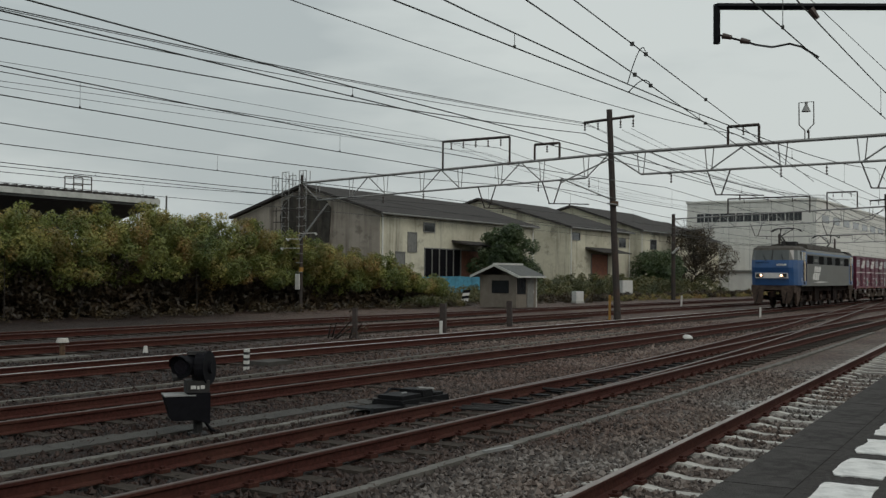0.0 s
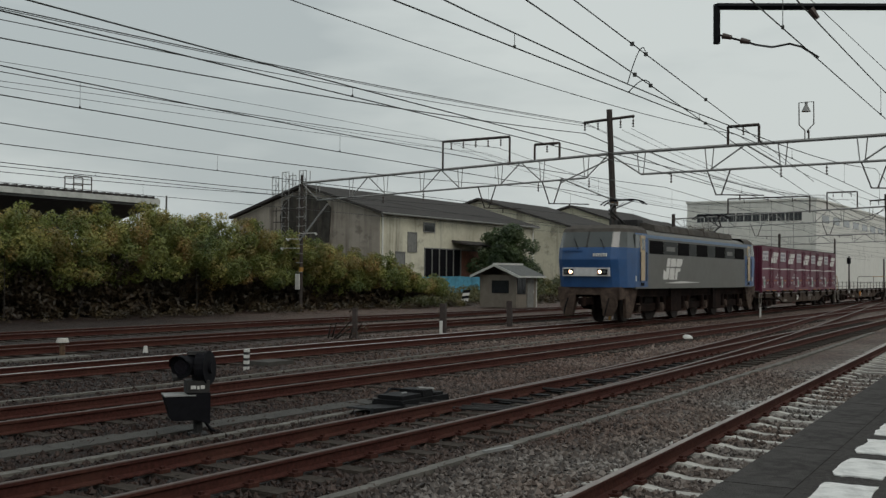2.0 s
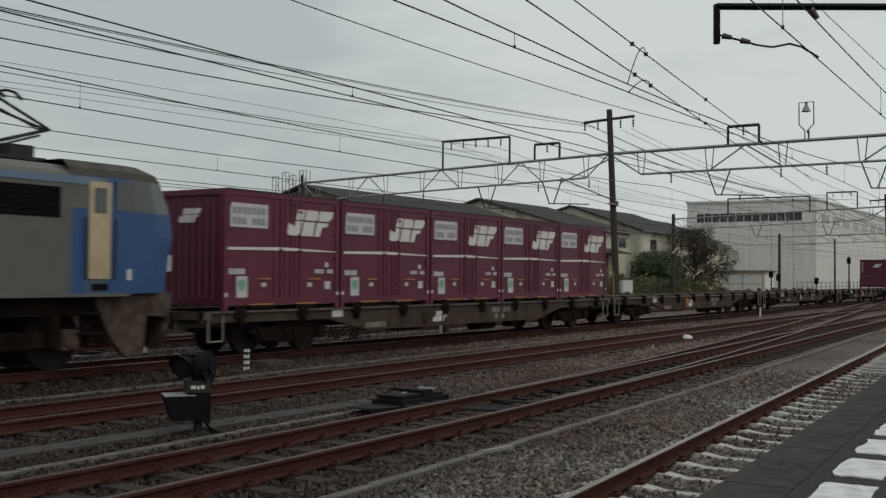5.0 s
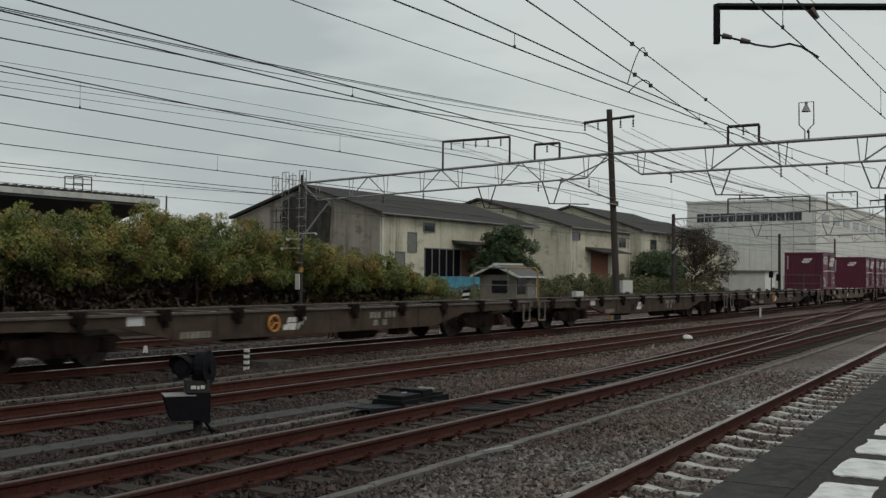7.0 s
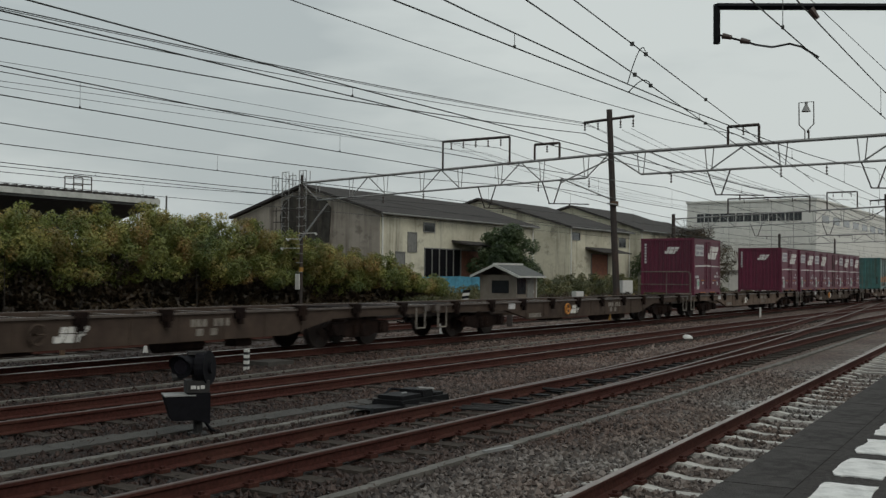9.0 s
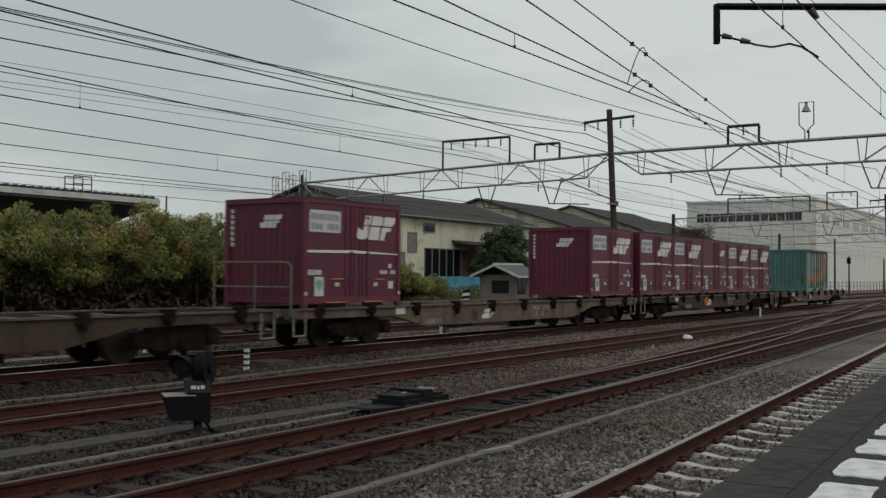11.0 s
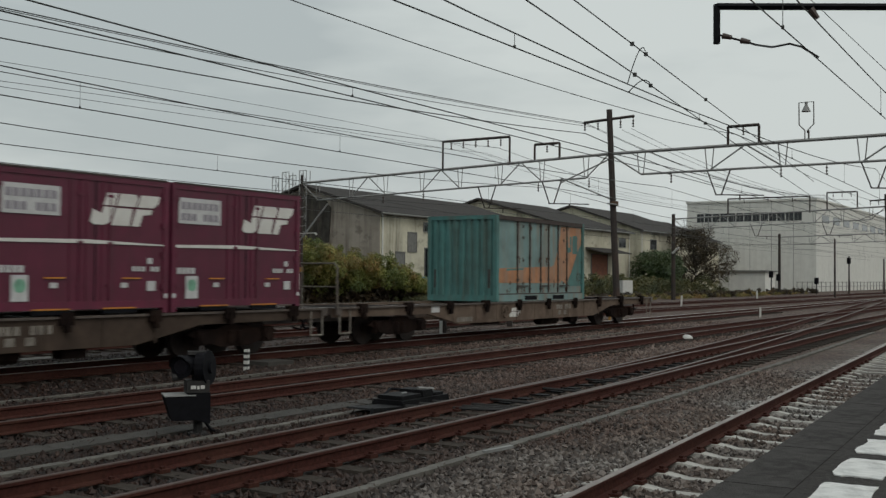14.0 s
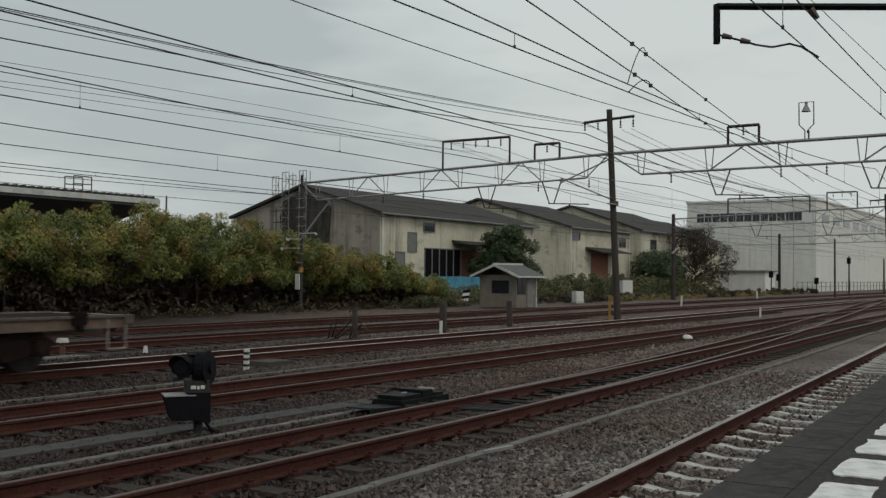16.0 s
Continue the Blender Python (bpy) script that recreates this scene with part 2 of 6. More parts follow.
def sleeper_mesh(concrete):
    bm = B()
    if concrete:
        xsec = lambda u: 0.0 if abs(u) > 0.41 else -0.032
        us = (-1.0, -0.75, -0.42, -0.22, 0.22, 0.42, 0.75, 1.0)
        rows_ = []
        for u in us:
            z = -0.150 + xsec(u) - (0.03 if abs(u) > 0.9 else 0)
            w = 0.085 if abs(u) > 0.3 else 0.07
            rows_.append([bm.verts.new(p) for p in ((-w - 0.03, u, -0.33), (w + 0.03, u, -0.33), (w, u, z), (-w, u, z))])
        for a, b in zip(rows_, rows_[1:]):
            for i in range(4):
                bm.faces.new((a[i], a[(i + 1) % 4], b[(i + 1) % 4], b[i]))
        bm.faces.new(rows_[0][::-1])
        bm.faces.new(rows_[-1])
    else:
        box(bm, -0.10, -1.05, -0.3, 0.10, 1.05, -0.157)
    bmesh.ops.recalc_face_normals(bm, faces=bm.faces)
    me = bpy.data.meshes.new("sleeper")
    bm.to_mesh(me)
    bm.free()
    me.materials.append(M_CONC if concrete else M_SLEEPER_W)
    return me


SL_C, SL_W = sleeper_mesh(True), sleeper_mesh(False)


bm = B()
box(bm, -0.06, -0.045, -0.03, 0.06, 0.045, 0.02)
box(bm, -0.02, -0.02, 0.02, 0.02, 0.02, 0.045)
CLIP = bpy.data.meshes.new("rail_clip")
bm.to_mesh(CLIP)
bm.free()
CLIP.materials.append(M_RAIL)


def track(label, f, x0, x1, top, concrete, sx0, sx1, step=0.6, dz=0.0, clips=False):
    t = thing("railway_track", label, "railway track", "yard tracks")
    rail("rail", f, 0.5655, x0, x1, t, top, dz=dz)
    rail("rail", f, -0.5655, x0, x1, t, top, dz=dz)
    x = sx0
    rng = random.Random(int(sx0 * 10 + x1))
    while x < sx1:
        s = new("sleeper", SL_C if concrete else SL_W)
        s.parent = t
        s.matrix_basis = pose(x + rng.uniform(-0.02, 0.02), f(x), dz + rng.uniform(-0.012, 0.004), 0, 0, math.degrees(math.atan(f(x + 0.5) - f(x - 0.5))) + rng.uniform(-0.6, 0.6))
        if clips and x < 26:
            for off in (0.5655, -0.5655):
                for d in (-0.085, 0.085):
                    c_ = new("rail_clip", CLIP)
                    c_.parent = t
                    c_.matrix_basis = pose(x, f(x) + off + d, dz - 0.145, rng.uniform(-4, 4), 0, rng.uniform(-8, 8))
        x += step
    return t


def F_TRAIN(x):
    """The running line: straight past the platform, easing a little to the north down the yard."""
    u = min(1.0, max(0.0, (x - 28) / 70))
    return 0.9 * u * u * (3 - 2 * u)


F2 = curve([(-30, -5.1), (8, -5.0), (20, -4.9), (35, -4.45), (66, -3.9), (120, -3.9)])
F3 = curve([(-30, -9.35), (6, -9.3), (14, -9.15), (26, -8.55), (35, -8.1), (52, -7.4), (80, -6.9), (140, -6.5)])
FB = curve([(13, -9.19), (19, -8.75), (25, -8.22), (36, -7.05), (54, -4.85), (82, -1.3), (98, 0.5)])
F4 = lambda x: -13.3 + 0.065 * (x - 7.3)
F5 = lambda x: 5.2
F6 = lambda x: 10.2
track("straight running line with shiny rails, carrying the freight train", F_TRAIN, -40, 260, M_RAILTOP, False, -2, 60)
track("rusty siding rails on ballast beside the running line", F2, -30, 120, M_RAILTOP_DULL, False, -2, 50)
track("rusty siding rails in the near yard with a turnout", F3, -30, 140, M_RAILTOP_DULL, False, -1, 50, clips=True)
track("turnout branch leading across to the running line", FB, 13.2, 96, M_RAILTOP_DULL, False, 24, 40, dz=0.004)
track("platform line on pale concrete sleepers", F4, -20, 160, M_RAILTOP_MID, True, 1, 62, 0.66, clips=True)
track("rusty siding beyond the running line", F5, -40, 220, M_RAILTOP_DULL, False, 5, 45)
track("rusty siding that runs past the hedge and the hut", F6, -40, 220, M_RAILTOP_DULL, False, 10, 45)

# ---- platform ----
EDGE = lambda x: -14.8 + 0.056 * (x - 4.7)
PZ = 0.76
platform = tagged(new("platform"), "wet dark asphalt station platform with a concrete edge", "platform", kind="structure")
bm = B()
prism(bm, [(-20, EDGE(-20) - 0.30), (120, EDGE(120) - 0.30), (120, EDGE(120) - 9), (-20, EDGE(-20) - 9)], "z", GZ - 0.3, PZ)
part("deck", bm, M_PLAT, platform)
bm = B()
prism(bm, [(-20, EDGE(-20) - 0.1), (120, EDGE(120) - 0.1), (120, EDGE(120) - 0.30), (-20, EDGE(-20) - 0.30)], "z", GZ - 0.3, PZ - 0.16)
part("edge_wall", bm, M_PATH, platform)
M_COPING = mat("wet_coping", (0.046, 0.043, 0.041), 0.88, 0, 0.35, 14, 0.6, 80, (0.085, 0.08, 0.077), 0.7, 1.5, spec=0.12)
bm = B()
box(bm, -0.594, -0.32, PZ - 0.155, 0.594, 0.0, PZ + 0.004)
bmesh.ops.bevel(bm, geom=bm.edges[:], offset=0.008, segments=1)
slab = part("coping_slab", bm, M_COPING, platform)
for i in range(60):
    s = slab if i == 0 else slab.copy()
    if i:
        scene.collection.objects.link(s)
    x = 0.6 + i * 1.2
    s.matrix_basis = pose(x, EDGE(x), 0, 0, 0, math.degrees(math.atan(0.056)))
# worn white painted blocks of the warning line
M_TACT = mat("worn_white_line", (0.70, 0.70, 0.68), 0.6, 0, 0.1, 20, 0.3, 60, (0.16, 0.16, 0.16), 0.7, 9.0)
rng = random.Random(3)
mark_meshes = []
for k in range(4):
    bm = B()
    pts = []
    for sx, sy, ex, ey in ((-0.27, -0.115, 0.27, -0.115), (0.27, -0.115, 0.27, 0.115), (0.27, 0.115, -0.27, 0.115), (-0.27, 0.115, -0.27, -0.115)):
        for q in range(6):
            u = q / 6
            pts.append((sx + (ex - sx) * u + rng.uniform(-0.011, 0.011), sy + (ey - sy) * u + rng.uniform(-0.012, 0.012)))
    prism(bm, pts, "z", 0, 0.006)
    bmesh.ops.recalc_face_normals(bm, faces=bm.faces)
    me = bpy.data.meshes.new("white_mark")
    bm.to_mesh(me)
    bm.free()
    me.materials.append(M_TACT)
    mark_meshes.append(me)
for i in range(90):
    x = 2.52 + i * 0.755
    o = new("white_mark", mark_meshes[i % 4])
    o.parent = platform
    o.matrix_basis = pose(x, EDGE(x) - 0.53, PZ + 0.001, 0, 0, math.degrees(math.atan(0.056)) + 90 * 0)

# ---- concrete cable troughs and slabs between the tracks ----
M_TROUGH = mat("pale_worn_concrete", (0.115, 0.108, 0.095), 0.75, 0, 0.25, 5, 0.4, 60, (0.07, 0.065, 0.055), 0.8, 0.9, spec=0.35)


def trough(label, n, x0, w, f, material):
    t = thing("cable_trough", label, "cable trough", "cable troughs in the ballast")
    bm = B()
    box(bm, -0.492, -w / 2, -0.06, 0.492, w / 2, 0.06)
    bmesh.ops.bevel(bm, geom=bm.edges[:], offset=0.012, segments=1)
    lid = part("lid", bm, material, t)
    for i in range(n):
        s_ = lid if i == 0 else lid.copy()
        if i:
            scene.collection.objects.link(s_)
        x = x0 + i
        s_.matrix_basis = pose(x, f(x), GZ - 0.015, random.uniform(-.5, .5), random.uniform(-.4, .4), random.uniform(-0.6, 0.6))


trough("narrow grey concrete cable trough lying in the ballast", 44, -4, 0.12, lambda x: -10.95 + 0.022 * x + 0.0006 * x * x, M_TROUGH)
trough("broad worn concrete slabs beside the dwarf signal", 7, 6.6, 0.42, lambda x: -6.72 - 0.05 * (x - 7), M_PATH)
trough("narrow concrete cable duct past the dwarf signal", 8, 5.6, 0.13, lambda x: -7.6 + 0.02 * (x - 7), M_TROUGH)
trough("pale narrow cable duct beside the siding", 34, 1, 0.10, lambda x: -2.75 + 0.03 * max(0, x - 14), M_TROUGH)
trough("greenish concrete slabs beyond the running line", 7, 9, 0.55, lambda x: 3.55, M_TROUGH)


# ---- loose ballast near the camera ----
def stones(name, n, x0, x1, ylo, yhi, s0, s1, seed):
    rg = np.random.RandomState(seed)
    base = np.array([(1, 0, 0), (-1, 0, 0), (0, 1, 0), (0, -1, 0), (0, 0, 1), (0, 0, -1)], float)
    tri = np.array([(0, 2, 4), (2, 1, 4), (1, 3, 4), (3, 0, 4), (2, 0, 5), (1, 2, 5), (3, 1, 5), (0, 3, 5)])
    u = rg.rand(n)
    x = x0 + (x1 - x0) * u ** 1.4
    y = rg.uniform(0, 1, n)
    y = np.array([ylo(a) for a in x]) * (1 - y) + np.array([yhi(a) for a in x]) * y
    keep = np.ones(n, bool)
    for f in (F2, F3, F4):
        c = np.array([f(a) for a in x])
        keep &= np.abs(np.abs(y - c) - 0.5655) > 0.09
    c4 = np.array([F4(a) for a in x])
    ph = ((x - 1.0) % 0.66)
    keep &= ~((np.abs(y - c4) < 0.95) & ((ph < 0.12) | (ph > 0.54)) & (y < c4 + 0.45))
    c3 = np.array([F3(a) for a in x])
    p3 = (x + 1.0) % 0.6
    keep &= ~((np.abs(y - c3) < 1.02) & ((p3 < 0.12) | (p3 > 0.48)) & (rg.rand(n) < 0.85))
    keep &= y > np.array([EDGE(a) for a in x]) + 0.05
    x, y = x[keep], y[keep]
    n = len(x)
    sz = rg.uniform(s0, s1, (n, 1, 1)) * rg.uniform(0.6, 1.25, (n, 1, 3))
    a, b, c = (rg.uniform(0, 6.28, n) for _ in range(3))
    ca, sa, cb, sb = np.cos(a), np.sin(a), np.cos(b), np.sin(b)
    z0 = np.zeros(n)
    R1 = np.stack([ca, -sa, z0, sa, ca, z0, z0, z0, z0 + 1], 1).reshape(n, 3, 3)
    R2 = np.stack([z0 + 1, z0, z0, z0, cb, -sb, z0, sb, cb], 1).reshape(n, 3, 3)
    P = np.einsum("nij,nkj->nki", R1 @ R2, base[None] * sz * rg.uniform(0.75, 1.2, (n, 6, 1)))
    z = GZ + rg.uniform(-0.01, 0.022, n)
    P += np.stack([x, y, z], 1)[:, None, :]
    F = (np.arange(n)[:, None, None] * 6 + tri[None]).reshape(-1, 3)
    me = bpy.data.meshes.new(name)
    me.from_pydata(P.reshape(-1, 3).tolist(), [], F.tolist())
    me.materials.append(M_STONES)
    return tagged(new(name, me), "loose angular grey-brown ballast stones lying between the rails", "gravel", kind="stuff")


def island_mat():
    m = bpy.data.materials.new("loose_stone")
    m.use_nodes = True
    n, l = m.node_tree.nodes, m.node_tree.links
    b = n["Principled BSDF"]
    b.inputs["Roughness"].default_value = 0.55
    b.inputs["Specular IOR Level"].default_value = 0.3
    g = n.new("ShaderNodeNewGeometry")
    r = n.new("ShaderNodeValToRGB")
    r.color_ramp.elements[0].color = (0.045, 0.04, 0.037, 1)
    r.color_ramp.elements[1].color = (0.29, 0.285, 0.27, 1)
    e = r.color_ramp.elements.new(0.5)
    e.color = (0.145, 0.13, 0.118, 1)
    l.new(g.outputs["Random Per Island"], r.inputs["Fac"])
    co = n.new("ShaderNodeTexCoord")
    no = n.new("ShaderNodeTexNoise")
    no.inputs["Scale"].default_value = 0.3
    l.new(co.outputs["Object"], no.inputs["Vector"])
    rb = n.new("ShaderNodeValToRGB")
    rb.color_ramp.elements[0].position, rb.color_ramp.elements[0].color = 0.4, (1, 1, 1, 1)
    rb.color_ramp.elements[1].position, rb.color_ramp.elements[1].color = 0.62, (0.72, 0.58, 0.52, 1)
    l.new(no.outputs["Fac"], rb.inputs["Fac"])
    mx = n.new("ShaderNodeMixRGB")
    mx.blend_type = "MULTIPLY"
    mx.inputs[0].default_value = 1
    l.new(r.outputs["Color"], mx.inputs[1])
    l.new(rb.outputs["Color"], mx.inputs[2])
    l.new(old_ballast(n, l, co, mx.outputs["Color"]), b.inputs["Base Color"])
    return m


M_STONES = island_mat()
stones("ballast_stones", 70000, 3.0, 22.0, lambda x: EDGE(x) + 0.1, lambda x: -3.4, 0.02, 0.046, 5)
stones("ballast_stones", 26000, 9.0, 45.0, lambda x: -8.0 + 0.02 * x, lambda x: 3.5, 0.026, 0.05, 6)


# ---- overhead line: gantries, poles and wires ----
def truss(bm, xg, ya, za, yb, zb, h, panels, w=0.09):
    """A lattice girder across the tracks from (ya, za) to (yb, zb), upper and lower chords h apart."""
    P = lambda u, d: Vector((xg, ya + (yb - ya) * u, za + (zb - za) * u - d))
    beam(bm, P(0, 0), P(1, 0), w)
    beam(bm, P(0.5 / panels, h), P(1 - 0.5 / panels, h), w * 0.7)
    for k in range(panels):
        u0, u1 = k / panels, (k + 1) / panels
        um = (u0 + u1) / 2
        if k % 2 == 0:
            beam(bm, P(u0, 0), P(um, h), w * 0.5)
        else:
            beam(bm, P(um, h), P(u1, 0), w * 0.5)
        beam(bm, P(um - 0.004, h), P(um - 0.008, 0), w * 0.35)
        beam(bm, P(um + 0.004, h), P(um + 0.008, 0), w * 0.35)


def insulator(bm, top, length=0.35):
    x, y, z = top
    rod(bm, (x, y, z), (x, y, z - length), 0.02, 5)
    for k in range(3):
        zz = z - length * (0.3 + 0.28 * k)
        rod(bm, (x, y, zz), (x, y, zz - 0.05), 0.055, 7, 0.04)


def frame_on(parent, xg, ya, yb, z0, h, drops):
    """A small steel frame standing on a girder, with insulators under its top bar."""
    bm = B()
    for y in (ya, yb):
        beam(bm, (xg, y, z0), (xg, y, z0 + h), 0.08)
    beam(bm, (xg, ya, z0 + h), (xg, yb, z0 + h), 0.09)
    part("frame", bm, M_POLE, parent)
    for k in range(drops):
        bm = B()
        y = ya + (yb - ya) * (k + 0.7) / (drops + 0.4)
        insulator(bm, (xg, y, z0 + h), 0.4)
        part("insulator", bm, M_INSUL, parent)


def contact_wire_arm(parent, xg, y, z):
    """A pull-off arm hung from the girder, in the shape of a trapeze with a steady arm."""
    bm = B()
    rod(bm, (xg, y - 0.5, z), (xg, y - 0.12, z - 1.05), 0.03)
    rod(bm, (xg, y + 0.5, z), (xg, y + 0.12, z - 1.05), 0.03)
    rod(bm, (xg, y + 0.15, z - 1.05), (xg, y - 1.9, z - 1.15), 0.028)
    rod(bm, (xg, y - 0.9, z - 1.12), (xg, y - 0.9, z - 1.32), 0.03)
    part("registration_arm", bm, M_POLE, parent)


def pole(name, x, y, z1, r0, label, lean=0.0, parent=None, ylean=0.0):
    bm = B()
    rod(bm, (x - lean, y - ylean, GZ - 0.3), (x, y, z1), r0, 12, r0 * 0.8)
    if parent:
        return part(name, bm, M_POLE, parent, label)
    return lone(name, bm, M_POLE, label, "pole")


def gantry(xg, ya, za, yb, zb, yc, zc, label, h=1.0, top1=2.0, lean=0.3):
    g = thing("catenary_gantry", label, "gantry", "gantries over the yard")
    pole("mast", xg, ya, za + 0.45, 0.10 if xg < 60 else 0.2, "", 0, g)
    pole("mast", xg, yb, zb + top1, 0.16, "", 0.0, g, lean)
    bm = B()
    truss(bm, xg, ya, za, yb, zb, h, 8)
    part("girder", bm, M_STEEL, g)
    bm = B()
    truss(bm, xg, yb, zb, yc, zc, h, 8, 0.10)
    part("girder", bm, M_STEEL, g)
    pole("mast", xg, yc, zc + 0.4, 0.16, "", 0, g)
    bm = B()
    beam(bm, (xg, yb + 1.25, zb + top1 - 0.50), (xg, yb - 1.2, zb + top1 - 0.38), 0.09)
    for d in (1.2, 0.55, -0.55, -1.15):
        insulator(bm, (xg, yb + d, zb + top1 - 0.45), 0.42)
    part("cross_arm", bm, M_POLE, g)
    bm = B()
    rod(bm, (xg - 0.2, yb, zb - h - 1.25), (xg - 0.2, yb - 0.5, zb - h - 1.32), 0.04)
    rod(bm, (xg, yb, zb - 0.25), (xg, yb + 2.4, zb - h - 0.2), 0.035)
    rod(bm, (xg, yb + 2.4, zb - h), (xg, yb - 0.2, zb - 2.1), 0.035)
    part("brace", bm, M_STEEL, g)
    return g


g1 = gantry(43.0, 20.7, 6.75, 2.62, 7.3, -22.0, 7.45, "grey lattice steel gantry carrying overhead wires on dark poles", 1.0, 2.0, 0.45)
ZG = lambda y: 6.75 + (20.7 - y) / 18.3 * 0.55 if y > 2.4 else 7.3 + (2.4 - y) / 24.4 * 0.15
frame_on(g1, 43.0, 11.55, 7.75, ZG(10), 1.35, 5)
frame_on(g1, 43.0, 6.4, 5.1, ZG(5.6), 0.75, 1)
frame_on(g1, 43.0, -2.8, -4.1, ZG(-3), 0.8, 1)
for y in (9.0, 5.5, -2.4, -8.6):
    contact_wire_arm(g1, 43.0, y, ZG(y) - 1.0)
for y in (15.2, 12.7, 6.2, 3.6, -0.3, -5.0, -6.8, -9.3):
    bm = B()
    insulator(bm, (43.0, y, ZG(y) - 1.0), 0.45)
    part("insulator", bm, M_INSUL, g1)
# loudspeaker-shaped lamp on a wire hoop above the girder
lamp = thing("yard_lamp", "bell-shaped yard lamp in a wire hoop on the gantry", "lamp")
bm = B()
hoop = [(43, -6.05, 7.65), (43, -6.05, 7.75), (43, -6.3, 8.0), (43, -6.3, 8.9), (43, -5.72, 8.9), (43, -5.72, 8.0), (43, -5.95, 7.75), (43, -5.95, 7.3)]
polyrod(bm, hoop, 0.025)
rod(bm, (43, -6.1, 7.3), (43, -6.1, 7.75), 0.035)
part("hoop", bm, M_POLE, lamp)
bm = B()
rod(bm, (43, -6.0, 8.52), (43, -6.0, 8.76), 0.19, 10, 0.07)
rod(bm, (43, -6.0, 8.76), (43, -6.0, 8.92), 0.06, 8)
part("shade", bm, M_STEEL, lamp)

g2 = gantry(90.0, 17.0, 7.1, -1.0, 7.7, -24.0, 8.0, "second grey lattice gantry further down the yard", 1.0, 1.0)
for ya, yb, z in ((12, 5, 7.35), (3.6, 1.2, 7.6), (-2.5, -6.5, 7.75), (-8, -10.5, 7.8)):
    frame_on(g2, 90.0, ya, yb, z, 1.4, 3)
for y in (9.5, 3.5, -4, -8):
    contact_wire_arm(g2, 90.0, y, 6.5)
g3 = gantry(137.0, 20.0, 7.2, -1.0, 7.7, -24.0, 8.0, "third grey lattice gantry far down the yard", 1.0, 1.0)
for ya, yb, z in ((6, 2, 7.6), (-2.5, -6.5, 7.75)):
    frame_on(g3, 137.0, ya, yb, z, 1.6, 2)
# the near bracket at the platform line
arm = thing("catenary_bracket", "black steel bracket beam with an insulated pull-off rod", "bracket")
XB = 15.0
bm = B()
beam(bm, (XB, -11.44, 5.76), (19.3, -18.4, 5.76), 0.075)
beam(bm, (XB, -11.44, 5.79), (XB, -11.44, 5.2), 0.075)
part("beam", bm, M_BLACK, arm)
bm = B()
polyrod(bm, [(XB, -11.48, 5.33), (XB, -11.85, 5.19), (XB, -12.02, 5.12), (XB, -12.25, 5.06), (XB, -12.5, 5.08), (XB + 0.05, -12.65, 5.03), (XB + 0.1, -12.88, 4.86)], 0.016)
part("pull_off_rod", bm, M_DARKSTEEL, arm)
for ya, za in ((-11.53, 5.31), (-11.80, 5.21)):
    bm = B()
    rod(bm, (XB, ya, za), (XB, ya - 0.13, za - 0.04), 0.045, 8, 0.032)
    part("insulator", bm, M_INSUL, arm)
bm = B()
rod(bm, (15.72, -12.62, 5.72), (15.75, -12.72, 5.58), 0.06, 8, 0.03)
part("insulator", bm, M_INSUL, arm)
pole("mast", 19.3, -18.4, 6.4, 0.15, "", 0, arm)


def feeder(y, zg, slope, bow, r=0.011, sag=0.9, x0=-2):
    """A feeder wire along the yard; it slopes and sags towards the near end and hangs in even spans past the first gantry."""
    bm = B()
    pts = [(x, y, zg + slope * (43 - x) + bow * (43 - x) ** 2) for x in np.linspace(-2, 43, 16) if x >= x0]
    pts += [(43 + 47 * k / 8, y, zg - sag * 4 * (k / 8 % 1) * (1 - k / 8 % 1)) for k in range(1, 25)]
    polyrod(bm, pts, r, 4)
    lone("overhead_wire", bm, M_WIRE, "feeder wire strung between the gantries", "wire", "overhead wires")


def catenary(f, zc=4.85, zm=5.78, sag=0.45, first=0):
    """Contact wire, messenger wire and droppers over one track."""
    t = thing("catenary_wire", "messenger and contact wire with droppers above a track", "wire", "overhead wires")
    mz = lambda x: zm - sag * 4 * (((x + 4) % 47) / 47) * (1 - ((x + 4) % 47) / 47)
    xs_ = [i * 3.9166 - 4 for i in range(0, 46)]
    bm = B()
    polyrod(bm, [(x, f(x), mz(x)) for x in xs_], 0.012, 4)
    part("messenger_wire", bm, M_WIRE, t)
    bm = B()
    polyrod(bm, [(x, f(x), zc) for x in xs_], 0.011, 4)
    part("contact_wire", bm, M_WIRE, t)
    for x in xs_[::2]:
        x += first
        bm = B()
        rod(bm, (x, f(x), mz(x)), (x, f(x), zc), 0.005, 4)
        rod(bm, (x, f(x), zc - 0.01), (x, f(x), zc + 0.035), 0.02, 6)
        part("dropper", bm, M_WIRE, t)
    return t


catenary(lambda x: 0.0, 4.84, 5.69, 0.39, 0.9)
catenary(lambda x: -5.1 + 0.022 * max(0, x - 30), 4.88, 5.26, 0.22, 2.7)
catenary(lambda x: -9.25 + 0.035 * max(0, x - 25), 4.97, 6.07, 0.98, 1.1)
catenary(lambda x: -12.94 + 0.0285 * (x - 12), 4.85, 5.76, 0.4, 1.4)
catenary(lambda x: 5.6, 4.76, 5.89, 0.67, 2.2)
catenary(lambda x: 10.4, 4.78, 5.19, 0.3, 1.7)
catenary(lambda x: 15.3, 4.8, 5.6, 0.45)
